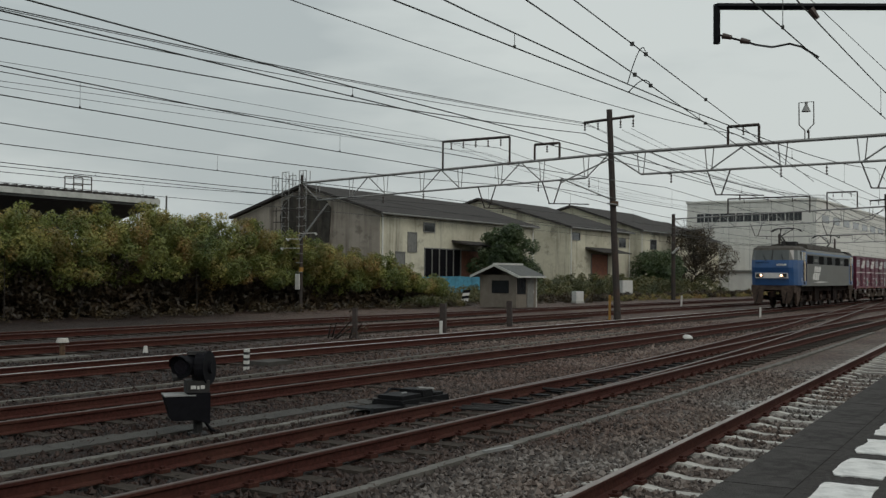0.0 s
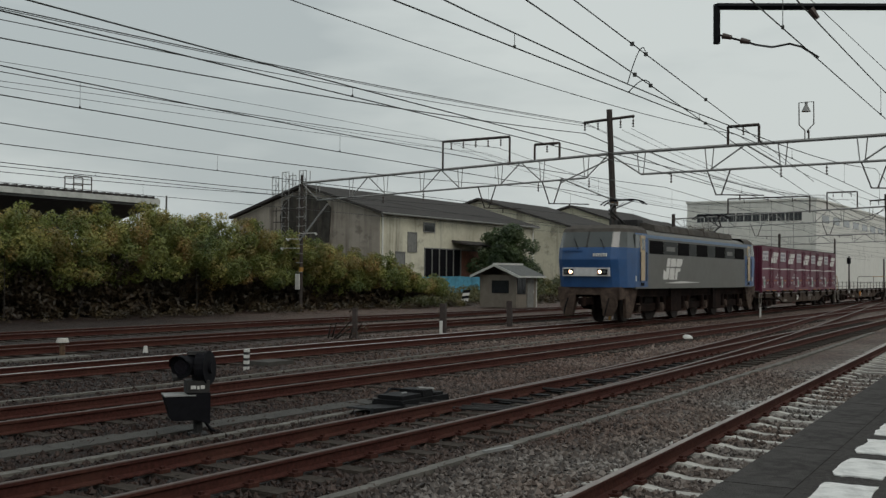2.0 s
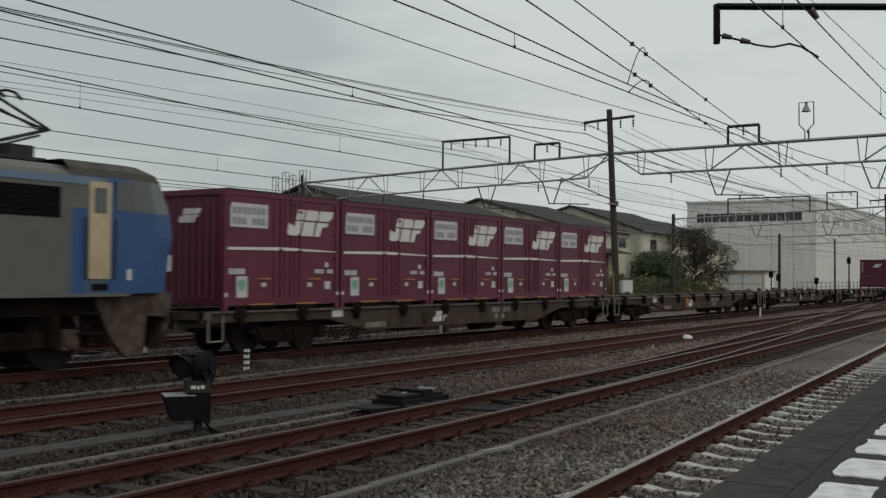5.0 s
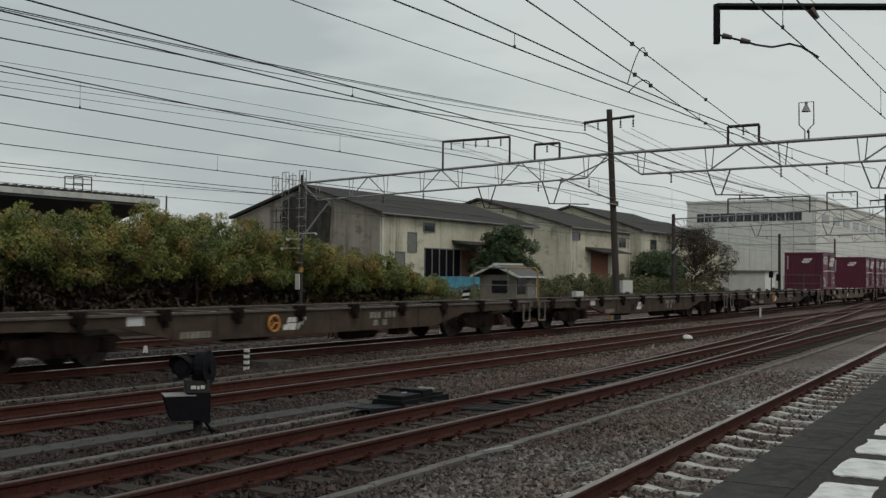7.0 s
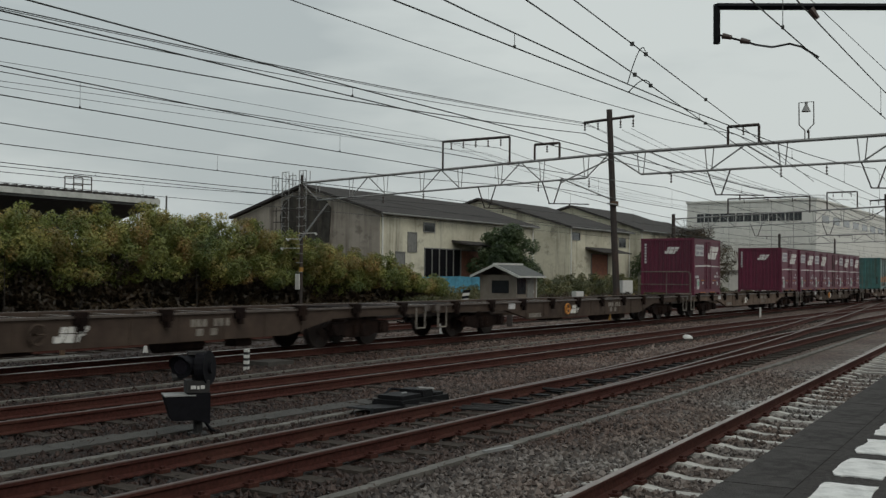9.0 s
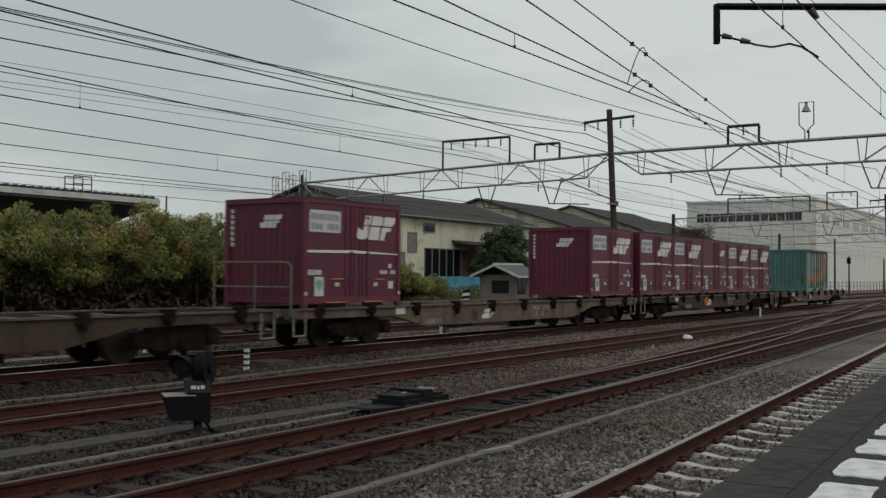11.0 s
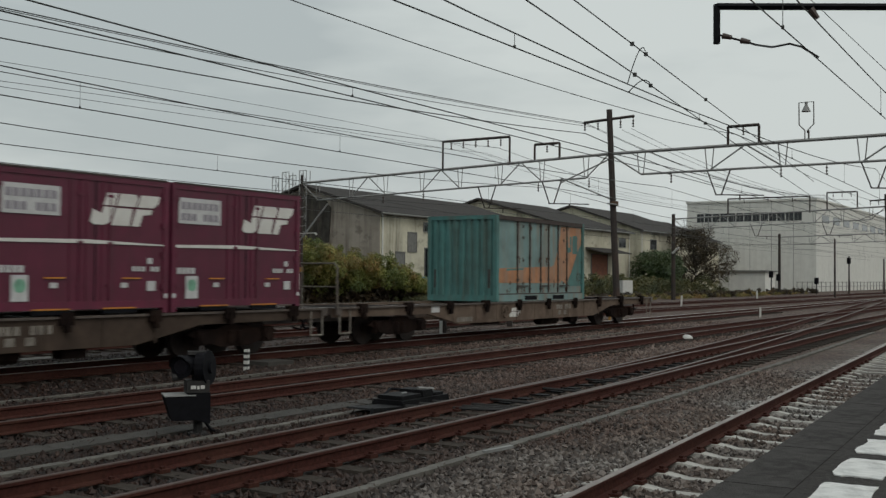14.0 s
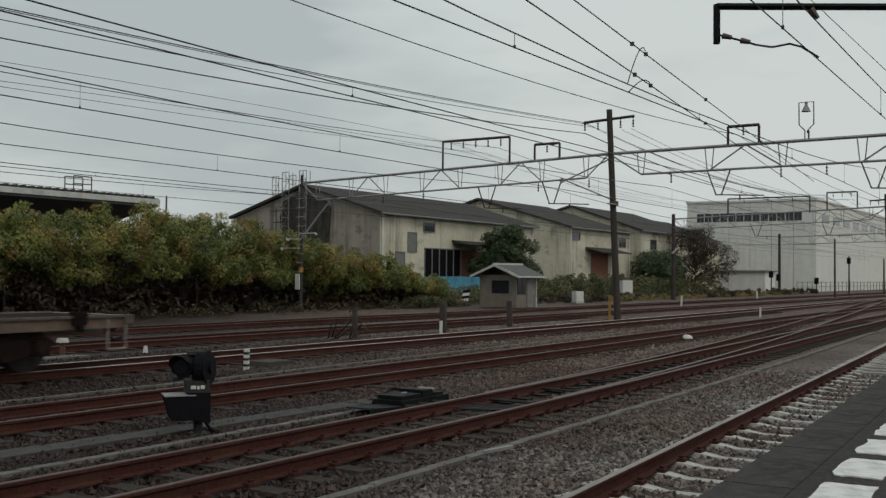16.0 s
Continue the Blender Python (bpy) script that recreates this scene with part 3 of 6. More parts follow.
# feeders on the pole's cross arm, on the tall frame and over the sidings
feeder(3.82, 8.80, -0.0617, 0.00057, 0.014)
feeder(3.80, 8.74, -0.0612, 0.00057, 0.010)
feeder(3.32, 8.55, -0.0675, 0.0006)
feeder(3.82, 8.31, -0.0746, 0.0008, 0.016)
feeder(3.74, 8.29, -0.0752, 0.00082, 0.014)
feeder(2.00, 8.35, 0, 0, x0=43)
feeder(1.56, 8.37, 0, 0, x0=43)
feeder(11.3, 8.41, 0.0003, -0.0007, 0.008)
feeder(8.4, 7.93, -0.0586, 0.00098, 0.012)
feeder(9.9, 7.75, -0.0083, -0.00063, 0.008)
feeder(9.1, 7.72, -0.0517, 0.00064, 0.008)
feeder(-3.2, 7.77, -0.0663, 0.00136, 0.012)
feeder(-12.5, 6.0, 0.0, 0.0, 0.008, 0.3)


def diagonal(pts, label, clamps):
    bm = B()
    polyrod(bm, pts, 0.012, 4)
    a, b = Vector(pts[0]), Vector(pts[-1])
    for u in clamps:
        p = a.lerp(b, u)
        rod(bm, p - Vector((0, 0, 0.03)), p + Vector((0, 0, 0.03)), 0.034, 6)
    lone("overhead_wire", bm, M_WIRE, label, "wire", "overhead wires")


diagonal([(2.0, -11.68, 5.0), (43.0, -6.3, 5.0)], "contact wire leading over the turnout", (0.332, 0.357, 0.47))
diagonal([(2.0, -11.68, 5.37), (43.0, -6.3, 5.66)], "messenger wire with clamps leading over the turnout", (0.328, 0.349, 0.471, 0.576, 0.66, 0.75))
# slack jumper cables between the turnout wires
for a, b, h in (((16.29, -9.8, 5.52), (16.83, -9.25, 5.1), 0.2), ((16.67, -9.75, 5.01), (16.88, -9.25, 4.97), 0.13)):
    a, b = Vector(a), Vector(b)
    bm = B()
    polyrod(bm, [a.lerp(b, k / 12) + Vector((0, 0, h * math.sin(math.pi * (k / 12) ** 0.7))) for k in range(13)], 0.009, 5)
    lone("jumper_cable", bm, M_WIRE, "slack jumper cable looped between two wires", "cable")

# ---- warehouses ----
def wall_mat(name, base, blotch, drip, amount=0.7):
    """Old render: fine grain, broad damp blotches and dark drips that run down it."""
    m = bpy.data.materials.new(name)
    m.use_nodes = True
    n, l = m.node_tree.nodes, m.node_tree.links
    b = n["Principled BSDF"]
    b.inputs["Roughness"].default_value, b.inputs["Specular IOR Level"].default_value = 0.9, 0.2
    co = n.new("ShaderNodeTexCoord")
    rgb = n.new("ShaderNodeRGB")
    rgb.outputs[0].default_value = (*base, 1)
    out = rgb.outputs[0]
    for sc, detail, lo, hi, amt, col in (((3, 3, 3), 5, 0.35, 0.7, 0.25, blotch), ((0.22, 0.22, 0.3), 7, 0.44, 0.66, amount, blotch),
                                         ((1.1, 1.1, 0.09), 6, 0.52, 0.70, amount, drip), ((0.5, 0.5, 0.7), 9, 0.57, 0.66, amount * 0.8, drip)):
        mp = n.new("ShaderNodeMapping")
        mp.inputs["Scale"].default_value = sc
        l.new(co.outputs["Object"], mp.inputs["Vector"])
        no = n.new("ShaderNodeTexNoise")
        no.inputs["Scale"].default_value, no.inputs["Detail"].default_value, no.inputs["Roughness"].default_value = 1.0, detail, 0.62
        l.new(mp.outputs["Vector"], no.inputs["Vector"])
        mr = n.new("ShaderNodeMapRange")
        mr.inputs["From Min"].default_value, mr.inputs["From Max"].default_value, mr.inputs["To Max"].default_value = lo, hi, amt
        l.new(no.outputs["Fac"], mr.inputs["Value"])
        mx = n.new("ShaderNodeMixRGB")
        l.new(mr.outputs["Result"], mx.inputs[0])
        l.new(out, mx.inputs[1])
        mx.inputs[2].default_value = (*col, 1)
        out = mx.outputs["Color"]
    l.new(out, b.inputs["Base Color"])
    return m


M_WALL = wall_mat("stained_render", (0.60, 0.575, 0.46), (0.36, 0.33, 0.25), (0.13, 0.115, 0.09))
M_WALL_D = wall_mat("grey_streaked_cladding", (0.33, 0.30, 0.255), (0.20, 0.175, 0.145), (0.10, 0.088, 0.075))
M_ROOF = mat("dark_slate_roof", (0.046, 0.042, 0.040), 0.85, 0, 0.25, 4, 0.3, 20, (0.06, 0.055, 0.05), 0.6, 0.5, spec=0.15)
M_WIN = mat("dark_window", (0.02, 0.022, 0.025), 0.15, 0, 0.2, 2)
M_BRICKRED = mat("rusty_shutter", (0.19, 0.07, 0.04), 0.8, 0, 0.3, 4, stain=(0.07, 0.04, 0.03), stain_amt=0.6)
M_DOORGREY = mat("grey_door", (0.16, 0.16, 0.15), 0.7, 0, 0.2, 4)
# dark tone puts the shade beneath the freight canopy into the colour
M_SHADE = mat("shade_under_canopy", (0.085, 0.088, 0.085), 0.85, 0, 0.2, 2)
M_GABLE = mat("weathered_dark_boards", (0.045, 0.043, 0.038), 0.9, 0, 0.35, 1.5, 0.2, 20, (0.14, 0.125, 0.10), 0.7, 0.5, True, spec=0.15)
M_WHITEWALL = mat("pale_building_panels", (0.64, 0.64, 0.60), 0.8, 0, 0.06, 1, stain=(0.5, 0.49, 0.46), stain_amt=0.5, stain_scale=0.3, streak=True)


def warehouse(label, x0, x1, y0, y1, ze, yr, zr, gable_mat):
    w = thing("warehouse", label, "warehouse", "old warehouses")
    bm = B()
    prism(bm, [(y0, GZ - 0.2), (y1, GZ - 0.2), (y1, ze), (yr, zr - 0.1), (y0, ze)], "x", x0 + 0.1, x1)
    part("wall", bm, M_WALL, w)
    # corrugated cladding of the gable
    bm = B()
    n = int((y1 - y0) / 0.45)
    for k in range(n):
        ya = y0 + (y1 - y0) * k / n
        yb = ya + (y1 - y0) / n
        zt = lambda y: ze + (zr - ze) * ((y - y0) / (yr - y0) if y < yr else (y1 - y) / (y1 - yr)) - 0.12
        v = [bm.verts.new(p) for p in ((x0 + 0.09, ya, GZ), (x0 + 0.075, (ya + yb) / 2, GZ), (x0 + 0.09, yb, GZ),
                                       (x0 + 0.09, yb, zt(yb)), (x0 + 0.075, (ya + yb) / 2, zt((ya + yb) / 2)), (x0 + 0.09, ya, zt(ya)))]
        bm.faces.new((v[0], v[1], v[4], v[5]))
        bm.faces.new((v[1], v[2], v[3], v[4]))
    part("gable_cladding", bm, gable_mat, w)
    for ya, za, yb, zb in ((y0 - 0.5, ze - 0.12, yr, zr), (yr, zr, y1 + 0.5, ze - 0.12)):
        bm = B()
        prism(bm, [(ya, za), (yb, zb), (yb, zb + 0.22), (ya, za + 0.22)], "x", x0 - 0.4, x1 + 0.3)
        part("roof", bm, M_ROOF, w)
    bm = B()
    rod(bm, (x0 - 0.4, y0 - 0.55, ze - 0.05), (x1 + 0.3, y0 - 0.55, ze - 0.05), 0.1, 8)
    part("gutter", bm, M_DOORGREY, w)
    for x in (x0 + 0.3, x1 - 0.4):
        bm = B()
        rod(bm, (x, y0 - 0.12, GZ), (x, y0 - 0.12, ze - 0.1), 0.07, 8)
        part("downpipe", bm, M_WHITEWALL, w)
    return w


def opening(w, name, x0, x1, z0, z1, y, material, frame_mat=None, label=""):
    bm = B()
    box(bm, x0, y - 0.03, z0, x1, y + 0.1, z1)
    o = part(name, bm, material, w, label)
    bm = B()
    fw = 0.09
    box(bm, x0 - fw, y - 0.08, z0 - fw, x0, y + 0.05, z1 + fw)
    box(bm, x1, y - 0.08, z0 - fw, x1 + fw, y + 0.05, z1 + fw)
    box(bm, x0, y - 0.08, z1, x1, y + 0.05, z1 + fw)
    box(bm, x0, y - 0.08, z0 - fw, x1, y + 0.05, z0)
    part("frame", bm, frame_mat or M_DOORGREY, o)
    return o


w1 = warehouse("old warehouse with stained cream walls and a dark gabled roof", 69.5, 97.0, 35.0, 51.5, 7.0, 43.3, 9.55, M_WALL_D)
opening(w1, "window", 76.1, 77.8, 5.75, 6.45, 35.0, M_WIN)
opening(w1, "shutter", 73.7, 74.9, 3.9, 5.5, 35.0, M_DOORGREY)
opening(w1, "door", 71.9, 73.1, 0.0, 3.75, 35.0, M_DOORGREY)
opening(w1, "gate", 76.3, 82.2, 0.1, 4.2, 35.0, M_BLACK, label="dark open loading gate")
opening(w1, "shutter", 82.4, 85.9, 0.3, 4.15, 35.0, M_BRICKRED)
bm = B()
prism(bm, [(35.0, 5.1), (33.0, 4.7), (33.0, 4.6), (35.0, 4.9)], "x", 80.8, 86.5)
part("canopy", bm, M_ROOF, w1)
for x in (77.4, 78.6, 79.8, 81.0):
    bm = B()
    box(bm, x - 0.06, 34.9, 0.1, x + 0.06, 34.96, 4.2)
    part("gate_bar", bm, M_DOORGREY, w1)
bm = B()
prism(bm, [(40.4, 4.6), (40.2, 7.6), (40.9, 8.35), (42.6, 8.75), (43.4, 8.95), (44.6, 8.7), (45.6, 8.3), (46.0, 6.9), (45.7, 4.7)], "x", 69.42, 69.53)
part("gable_panel", bm, M_GABLE, w1, "dark weathered boarding high in the gable")
w2 = warehouse("old warehouse with a pale stained gable and dark roof", 105.5, 123.0, 35.0, 59.0, 7.4, 46.9, 10.9, M_WALL)
opening(w2, "window", 106.2, 108.2, 6.05, 6.8, 35.0, M_WIN)
opening(w2, "shutter", 111.4, 116.0, 0.3, 4.5, 35.0, M_BRICKRED)
bm = B()
prism(bm, [(35.0, 5.3), (32.8, 4.7), (32.8, 4.6), (35.0, 5.1)], "x", 109.8, 118.4)
part("canopy", bm, M_ROOF, w2)
opening(w2, "window", 119.5, 121.5, 5.6, 6.6, 35.0, M_WIN)
w3 = warehouse("old warehouse with a pale gable beyond the others", 126.5, 148.0, 35.0, 57.0, 7.9, 45.0, 11.3, M_WALL)
opening(w3, "window", 130.0, 132.0, 5.6, 6.8, 35.0, M_WIN)
w4 = warehouse("old warehouse with dark cladding at the end of the row", 151.0, 168.0, 38.0, 58.0, 7.6, 47.0, 11.0, M_WALL_D)

# big pale building
bld = thing("factory_building", "large pale flat-roofed factory building with one window band", "building")
bm = B()
box(bm, 170, 23.0, GZ - 0.2, 250, 44.2, 14.4)
part("wall", bm, M_WHITEWALL, bld)
bm = B()
box(bm, 169.8, 22.8, 14.4, 250.2, 44.4, 14.75)
part("parapet", bm, M_WHITEWALL, bld)
for k in range(13):
    bm = B()
    ya = 25.2 + k * 1.34
    box(bm, 169.95, ya, 11.2, 170.05, ya + 1.18, 12.6)
    wd = part("window", bm, M_WIN, bld)
    bm = B()
    box(bm, 169.9, ya + 0.55, 11.2, 169.95, ya + 0.61, 12.6)
    part("mullion", bm, M_DOORGREY, wd)
for k in range(9):
    bm = B()
    x = 174 + k * 8
    box(bm, x, 22.95, 11.0, x + 5, 23.02, 12.2)
    part("window", bm, M_WIN, bld)
bm = B()
box(bm, 169.97, 23, 7.3, 170.02, 44.2, 7.36)
for k in range(1, 6):
    box(bm, 169.97, 23 + k * 3.5, 0, 170.02, 23.05 + k * 3.5, 14.4)
part("panel_joint", bm, M_DOORGREY, bld)

# canopy of the freight shed at the back
can = thing("freight_canopy", "long grey freight shed canopy with its underside coloured as in shade", "canopy")
M_FASCIA = mat("grey_fascia", (0.48, 0.49, 0.46), 0.7, 0, 0.12, 2, stain=(0.16, 0.16, 0.15), stain_amt=0.5)
bm = B()
prism(bm, [(40.0, 6.45), (40.0, 6.98), (40.3, 7.05), (56, 7.3), (56, 5.3), (45.6, 5.3)], "x", -20, 50.0)
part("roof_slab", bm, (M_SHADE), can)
bm = B()
box(bm, -20, 39.85, 6.62, 50.1, 40.02, 6.98)
part("fascia", bm, M_FASCIA, can)
bm = B()
box(bm, 50.0, 40.0, 6.62, 50.1, 50, 7.1)
part("end_fascia", bm, M_FASCIA, can)
for k in range(70):
    bm = B()
    x = 8 + k * 0.6
    prism(bm, [(x, 7.0), (x + 0.26, 7.0), (x + 0.22, 7.17), (x + 0.04, 7.17)], "y", 39.9, 41.5)
    part("roof_rib", bm, M_ROOF, can)
bm = B()
box(bm, -20, 46.0, GZ - 0.2, 47.0, 46.3, 5.4)
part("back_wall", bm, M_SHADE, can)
for y in (40.3, 41.2):
    for p, q in (((43.2, 7.0), (43.2, 8.1)), ((44.6, 7.0), (44.6, 8.1)), ((43.2, 8.1), (44.6, 8.1)), ((43.2, 7.6), (44.6, 7.6))):
        bm = B()
        rod(bm, (p[0], y, p[1]), (q[0], y, q[1]), 0.04)
        part("cage_bar", bm, M_POLE, can)
bm = B()
rod(bm, (50.8, 40, GZ - 0.2), (50.8, 40, 7.3), 0.07)
part("post", bm, M_DOORGREY, can)

# slim lattice masts that rise at the gable, with a scaffold between them
for x, y, z0, z in ((72.0, 48.9, 8.0, 10.9), (72.0, 46.8, 8.2, 10.9), (69.0, 45.0, GZ, 10.85), (69.0, 43.0, GZ, 10.9)):
    mast = thing("lattice_mast", "thin grey lattice mast rising at the warehouse gable", "mast", "lattice masts")
    for dy in (-0.4, 0.4):
        for dx in (0, 0.5):
            bm = B()
            rod(bm, (x + dx, y + dy, z0), (x + dx, y + dy, z), 0.035, 5)
            part("leg", bm, M_STEEL, mast)
    for k in range(int((z - max(z0, 2.0)) / 0.8) + 1):
        bm = B()
        zz = z - k * 0.8
        rod(bm, (x, y - 0.4, zz), (x, y + 0.4, zz), 0.03, 4)
        rod(bm, (x, y - 0.4 if k % 2 else y + 0.4, zz), (x, y + 0.4 if k % 2 else y - 0.4, max(z0, zz - 0.8)), 0.022, 4)
        part("bracing", bm, M_STEEL, mast)
scaf = thing("scaffold", "dark pipe scaffold standing before the warehouse gable", "scaffold")
for k in range(5):
    bm = B()
    rod(bm, (68.6, 40.9 + k * 1.2, GZ), (68.6, 40.9 + k * 1.2, 8.2 - 0.25 * abs(k - 2)), 0.045, 5)
    part("upright", bm, M_POLE, scaf)
for k in range(4):
    bm = B()
    rod(bm, (68.55, 40.5, 4.4 + k * 1.0), (68.55, 46.0, 4.4 + k * 1.0), 0.04, 5)
    part("ledger", bm, M_POLE, scaf)

# ---- hut, cabinets, fence ----
hut = thing("trackside_hut", "small pale hut with a shallow tiled roof beside the far siding", "hut", m=pose(57.6, 16.1, GZ, 0, 0, -3) @ Matrix.Diagonal((0.9, 0.9, 1, 1)))
M_HUT = mat("grey_board", (0.17, 0.148, 0.12), 0.85, 0, 0.15, 3, 0.1, 20, (0.14, 0.125, 0.105), 0.6, 1.5, True)
M_HUTROOF = mat("grey_tiles", (0.075, 0.078, 0.074), 0.75, 0, 0.2, 4, 0.3, 15)
bm = B()
box(bm, -1.1, -1.5, 0, 1.6, 1.5, 2.05)
part("wall", bm, M_HUT, hut)
for s in (1, -1):
    bm = B()
    prism(bm, [(0.0, 2.72), (s * 2.0, 2.0), (s * 2.0, 1.9), (0.0, 2.6)], "x", -1.6, 2.1)
    part("roof", bm, M_HUTROOF, hut)
bm = B()
box(bm, -1.6, -0.12, 2.68, 2.1, 0.12, 2.8)
part("ridge", bm, M_FASCIA, hut)
for x0, x1, z0, z1, mt, nm in ((-1.0, -0.45, 0.85, 1.85, M_WIN, "window"), (-0.38, 0.1, 0.85, 1.85, M_WIN, "window"), (0.3, 1.15, 0.0, 1.85, M_DOORGREY, "door"), (1.55, 1.62, 0.0, 2.0, M_WHITE, "corner_board")):
    bm = B()
    box(bm, x0, -1.55, z0, x1, -1.48, z1)
    part(nm, bm, mt, hut)
bm = B()
box(bm, -1.14, -0.9, 0.9, -1.08, 0.5, 1.7)
part("window", bm, M_WIN, hut)
for s in (1, -1):
    bm = B()
    prism(bm, [(0.0, 2.74), (s * 2.02, 2.02), (s * 2.02, 1.86), (0.0, 2.58)], "x", -1.66, -1.6)
    part("verge_board", bm, M_FASCIA, hut)
bm = B()
box(bm, -1.6, -2.04, 1.88, 2.1, -2.0, 1.99)
part("eave_board", bm, M_FASCIA, hut)
bm = B()
prism(bm, [(-1.52, 0.9), (-1.49, 0.9), (-1.49, 1.05), (-1.52, 1.05)], "x", 1.05, 1.25)
part("notice", bm, M_WHITE, hut)


def cabinet(x, y, w, h, label, d=0.6):
    c = thing("relay_cabinet", label, "cabinet", m=pose(x, y, GZ, 0, 0, -30))
    bm = B()
    box(bm, -w / 2, -d / 2, 0.15, w / 2, d / 2, h)
    bmesh.ops.bevel(bm, geom=bm.edges[:], offset=0.02, segments=1)
    part("body", bm, M_WHITE, c)
    bm = B()
    box(bm, -w / 2 + 0.05, -d / 2 - 0.02, 0.25, 0, -d / 2, h - 0.1)
    part("door", bm, M_WHITE, c)
    bm = B()
    box(bm, -w / 2 - 0.05, -d / 2 - 0.05, 0, w / 2 + 0.05, d / 2 + 0.05, 0.16)
    part("base", bm, M_CONC, c)


cabinet(89.0, 21.2, 1.15, 1.7, "white steel relay cabinet beside a pole")
cabinet(70.2, 17.1, 0.65, 0.9, "small grey-white relay cabinet on the ballast edge")
shed = thing("white_shed", "small white shed with a flat grey roof", "shed", m=pose(149, 26.0, GZ, 0, 0, 0))
bm = B()
box(bm, -2.5, -1.5, 0, 2.5, 3.4, 2.9)
part("wall", bm, M_WHITEWALL, shed)
bm = B()
box(bm, -2.8, -1.8, 2.9, 2.8, 3.7, 3.15)
part("roof", bm, M_DOORGREY, shed)
M_BLUE = mat("blue_sheet", (0.05, 0.22, 0.32), 0.6, 0, 0.25, 3, stain=(0.04, 0.10, 0.13), stain_amt=0.5)
fence = thing("blue_fence", "weathered blue sheet fence behind the plants", "fence")
for k in range(10):
    bm = B()
    x = 64 + k * 1.35
    box(bm, x, 29.96 + random.uniform(-.04, .04), GZ, x + 1.32, 30.02, 1.75 + random.uniform(-.08, .05))
    part("panel", bm, M_BLUE, fence)


def marker(x, y, h, w, material, label, name="marker_post"):
    bm = B()
    box(bm, -w / 2, -w / 2, -0.1, w / 2, w / 2, h)
    bmesh.ops.bevel(bm, geom=bm.edges[:], offset=w * 0.15, segments=1)
    o = lone(name, bm, material, label, "post")
    o.matrix_basis = pose(x, y, GZ, random.uniform(-2, 2), random.uniform(-2, 2), 20)
    return o


M_TIMBERPOST = mat("dark_sleeper_post", (0.04, 0.03, 0.027), 0.9, 0, 0.3, 8)
for x, y in ((34.6, 3.0), (29.3, 2.6)):
    marker(x, y, 1.0, 0.2, M_TIMBERPOST, "dark old sleeper standing upright as a post", "timber_post")
marker(24.6, 2.7, 0.95, 0.13, M_TIMBERPOST, "thin dark leaning post", "timber_post")
for x, y, h in ((52.0, -1.6, 0.5), (28.7, 2.3, 0.45), (92, 10, 0.9), (120, 3.0, 0.8), (70, 9.0, 0.7)):
    marker(x, y, h, 0.085 if h < 0.6 else 0.13, M_WHITE, "short white trackside marker post")
bm = B()
bmesh.ops.create_uvsphere(bm, u_segments=14, v_segments=8, radius=0.18)
for v in bm.verts:
    v.co.z = max(v.co.z, 0) * 0.75 + 0.02
dome = lone("white_marker_dome", bm, M_WHITE, "low white dome marker between the tracks", "marker", smooth=True)
dome.matrix_basis = pose(31.2, -5.2, GZ) @ Matrix.Diagonal((1.15, 1.15, 1.1, 1))
bm = B()
box(bm, 16.1, -1.6, GZ - 0.1, 16.9, -1.0, GZ + 0.1)
lone("concrete_block", bm, M_PATH, "low dark concrete block beside the rail", "block")
stp = thing("marker_post", "short white trackside post with dark bands", "post", m=pose(15.3, -1.75, GZ, 1, -1, 20))
bm = B()
box(bm, -0.045, -0.045, -0.1, 0.045, 0.045, 0.42)
bmesh.ops.bevel(bm, geom=bm.edges[:], offset=0.012, segments=1)
part("post", bm, M_WHITE, stp)
for z in (0.08, 0.2, 0.32):
    bm = B()
    box(bm, -0.048, -0.048, z, 0.048, 0.048, z + 0.05)
    part("band", bm, M_DARKSTEEL, stp)
M_RUSTY = mat("rusty_steel_post", (0.10, 0.06, 0.035), 0.9, 0, 0.35, 9)
cap = thing("capped_post", "short rusty post with a pale concrete cap", "post", m=pose(15.2, 3.9, GZ))
bm = B()
rod(bm, (0, 0, -0.1), (0, 0, 0.34), 0.07, 10, 0.06)
part("post", bm, M_RUSTY, cap)
bm = B()
rod(bm, (0, 0, 0.33), (0, 0, 0.43), 0.15, 12, 0.12)
part("cap", bm, M_CONC, cap)
bm = B()
rod(bm, (17.2, 3.4, GZ - 0.05), (17.2, 3.4, GZ + 0.17), 0.07, 10, 0.045)
lone("white_peg", bm, M_WHITE, "small white peg between the tracks", "peg")
# striped wrap on the gantry pole foot
bm = B()
box(bm, 42.79, 2.44, GZ, 42.86, 2.53, 0.95)
lone("pole_guard", bm, M_YELLOW, "worn yellow guard strip on the pole foot", "guard")

M_GLASSDARK = mat("dark_lens", (0.01, 0.01, 0.014), 0.1, 0, 0.1, 4, spec=0.6)
M_WETBLACK = mat("wet_black_steel", (0.008, 0.008, 0.009), 0.6, 0, 0.3, 9, 0.4, 25, spec=0.14)
# dwarf signal
sig = thing("dwarf_signal", "black dwarf shunting signal with hooded lamps on a post", "signal", m=pose(8.75, -7.15, GZ, 0, 0, -35))
bm = B()
rod(bm, (0.05, 0, -0.1), (0.05, 0, 0.5), 0.055, 10)
box(bm, -0.06, -0.12, -0.1, 0.16, 0.12, 0.03)
part("post", bm, M_DARKSTEEL, sig)
bm = B()
prism(bm, [(-0.36, 0.48), (0.17, 0.52), (0.17, 0.15), (0.0, 0.2), (-0.27, 0.2)], "y", -0.16, 0.16)
bmesh.ops.bevel(bm, geom=bm.edges[:], offset=0.015, segments=1)
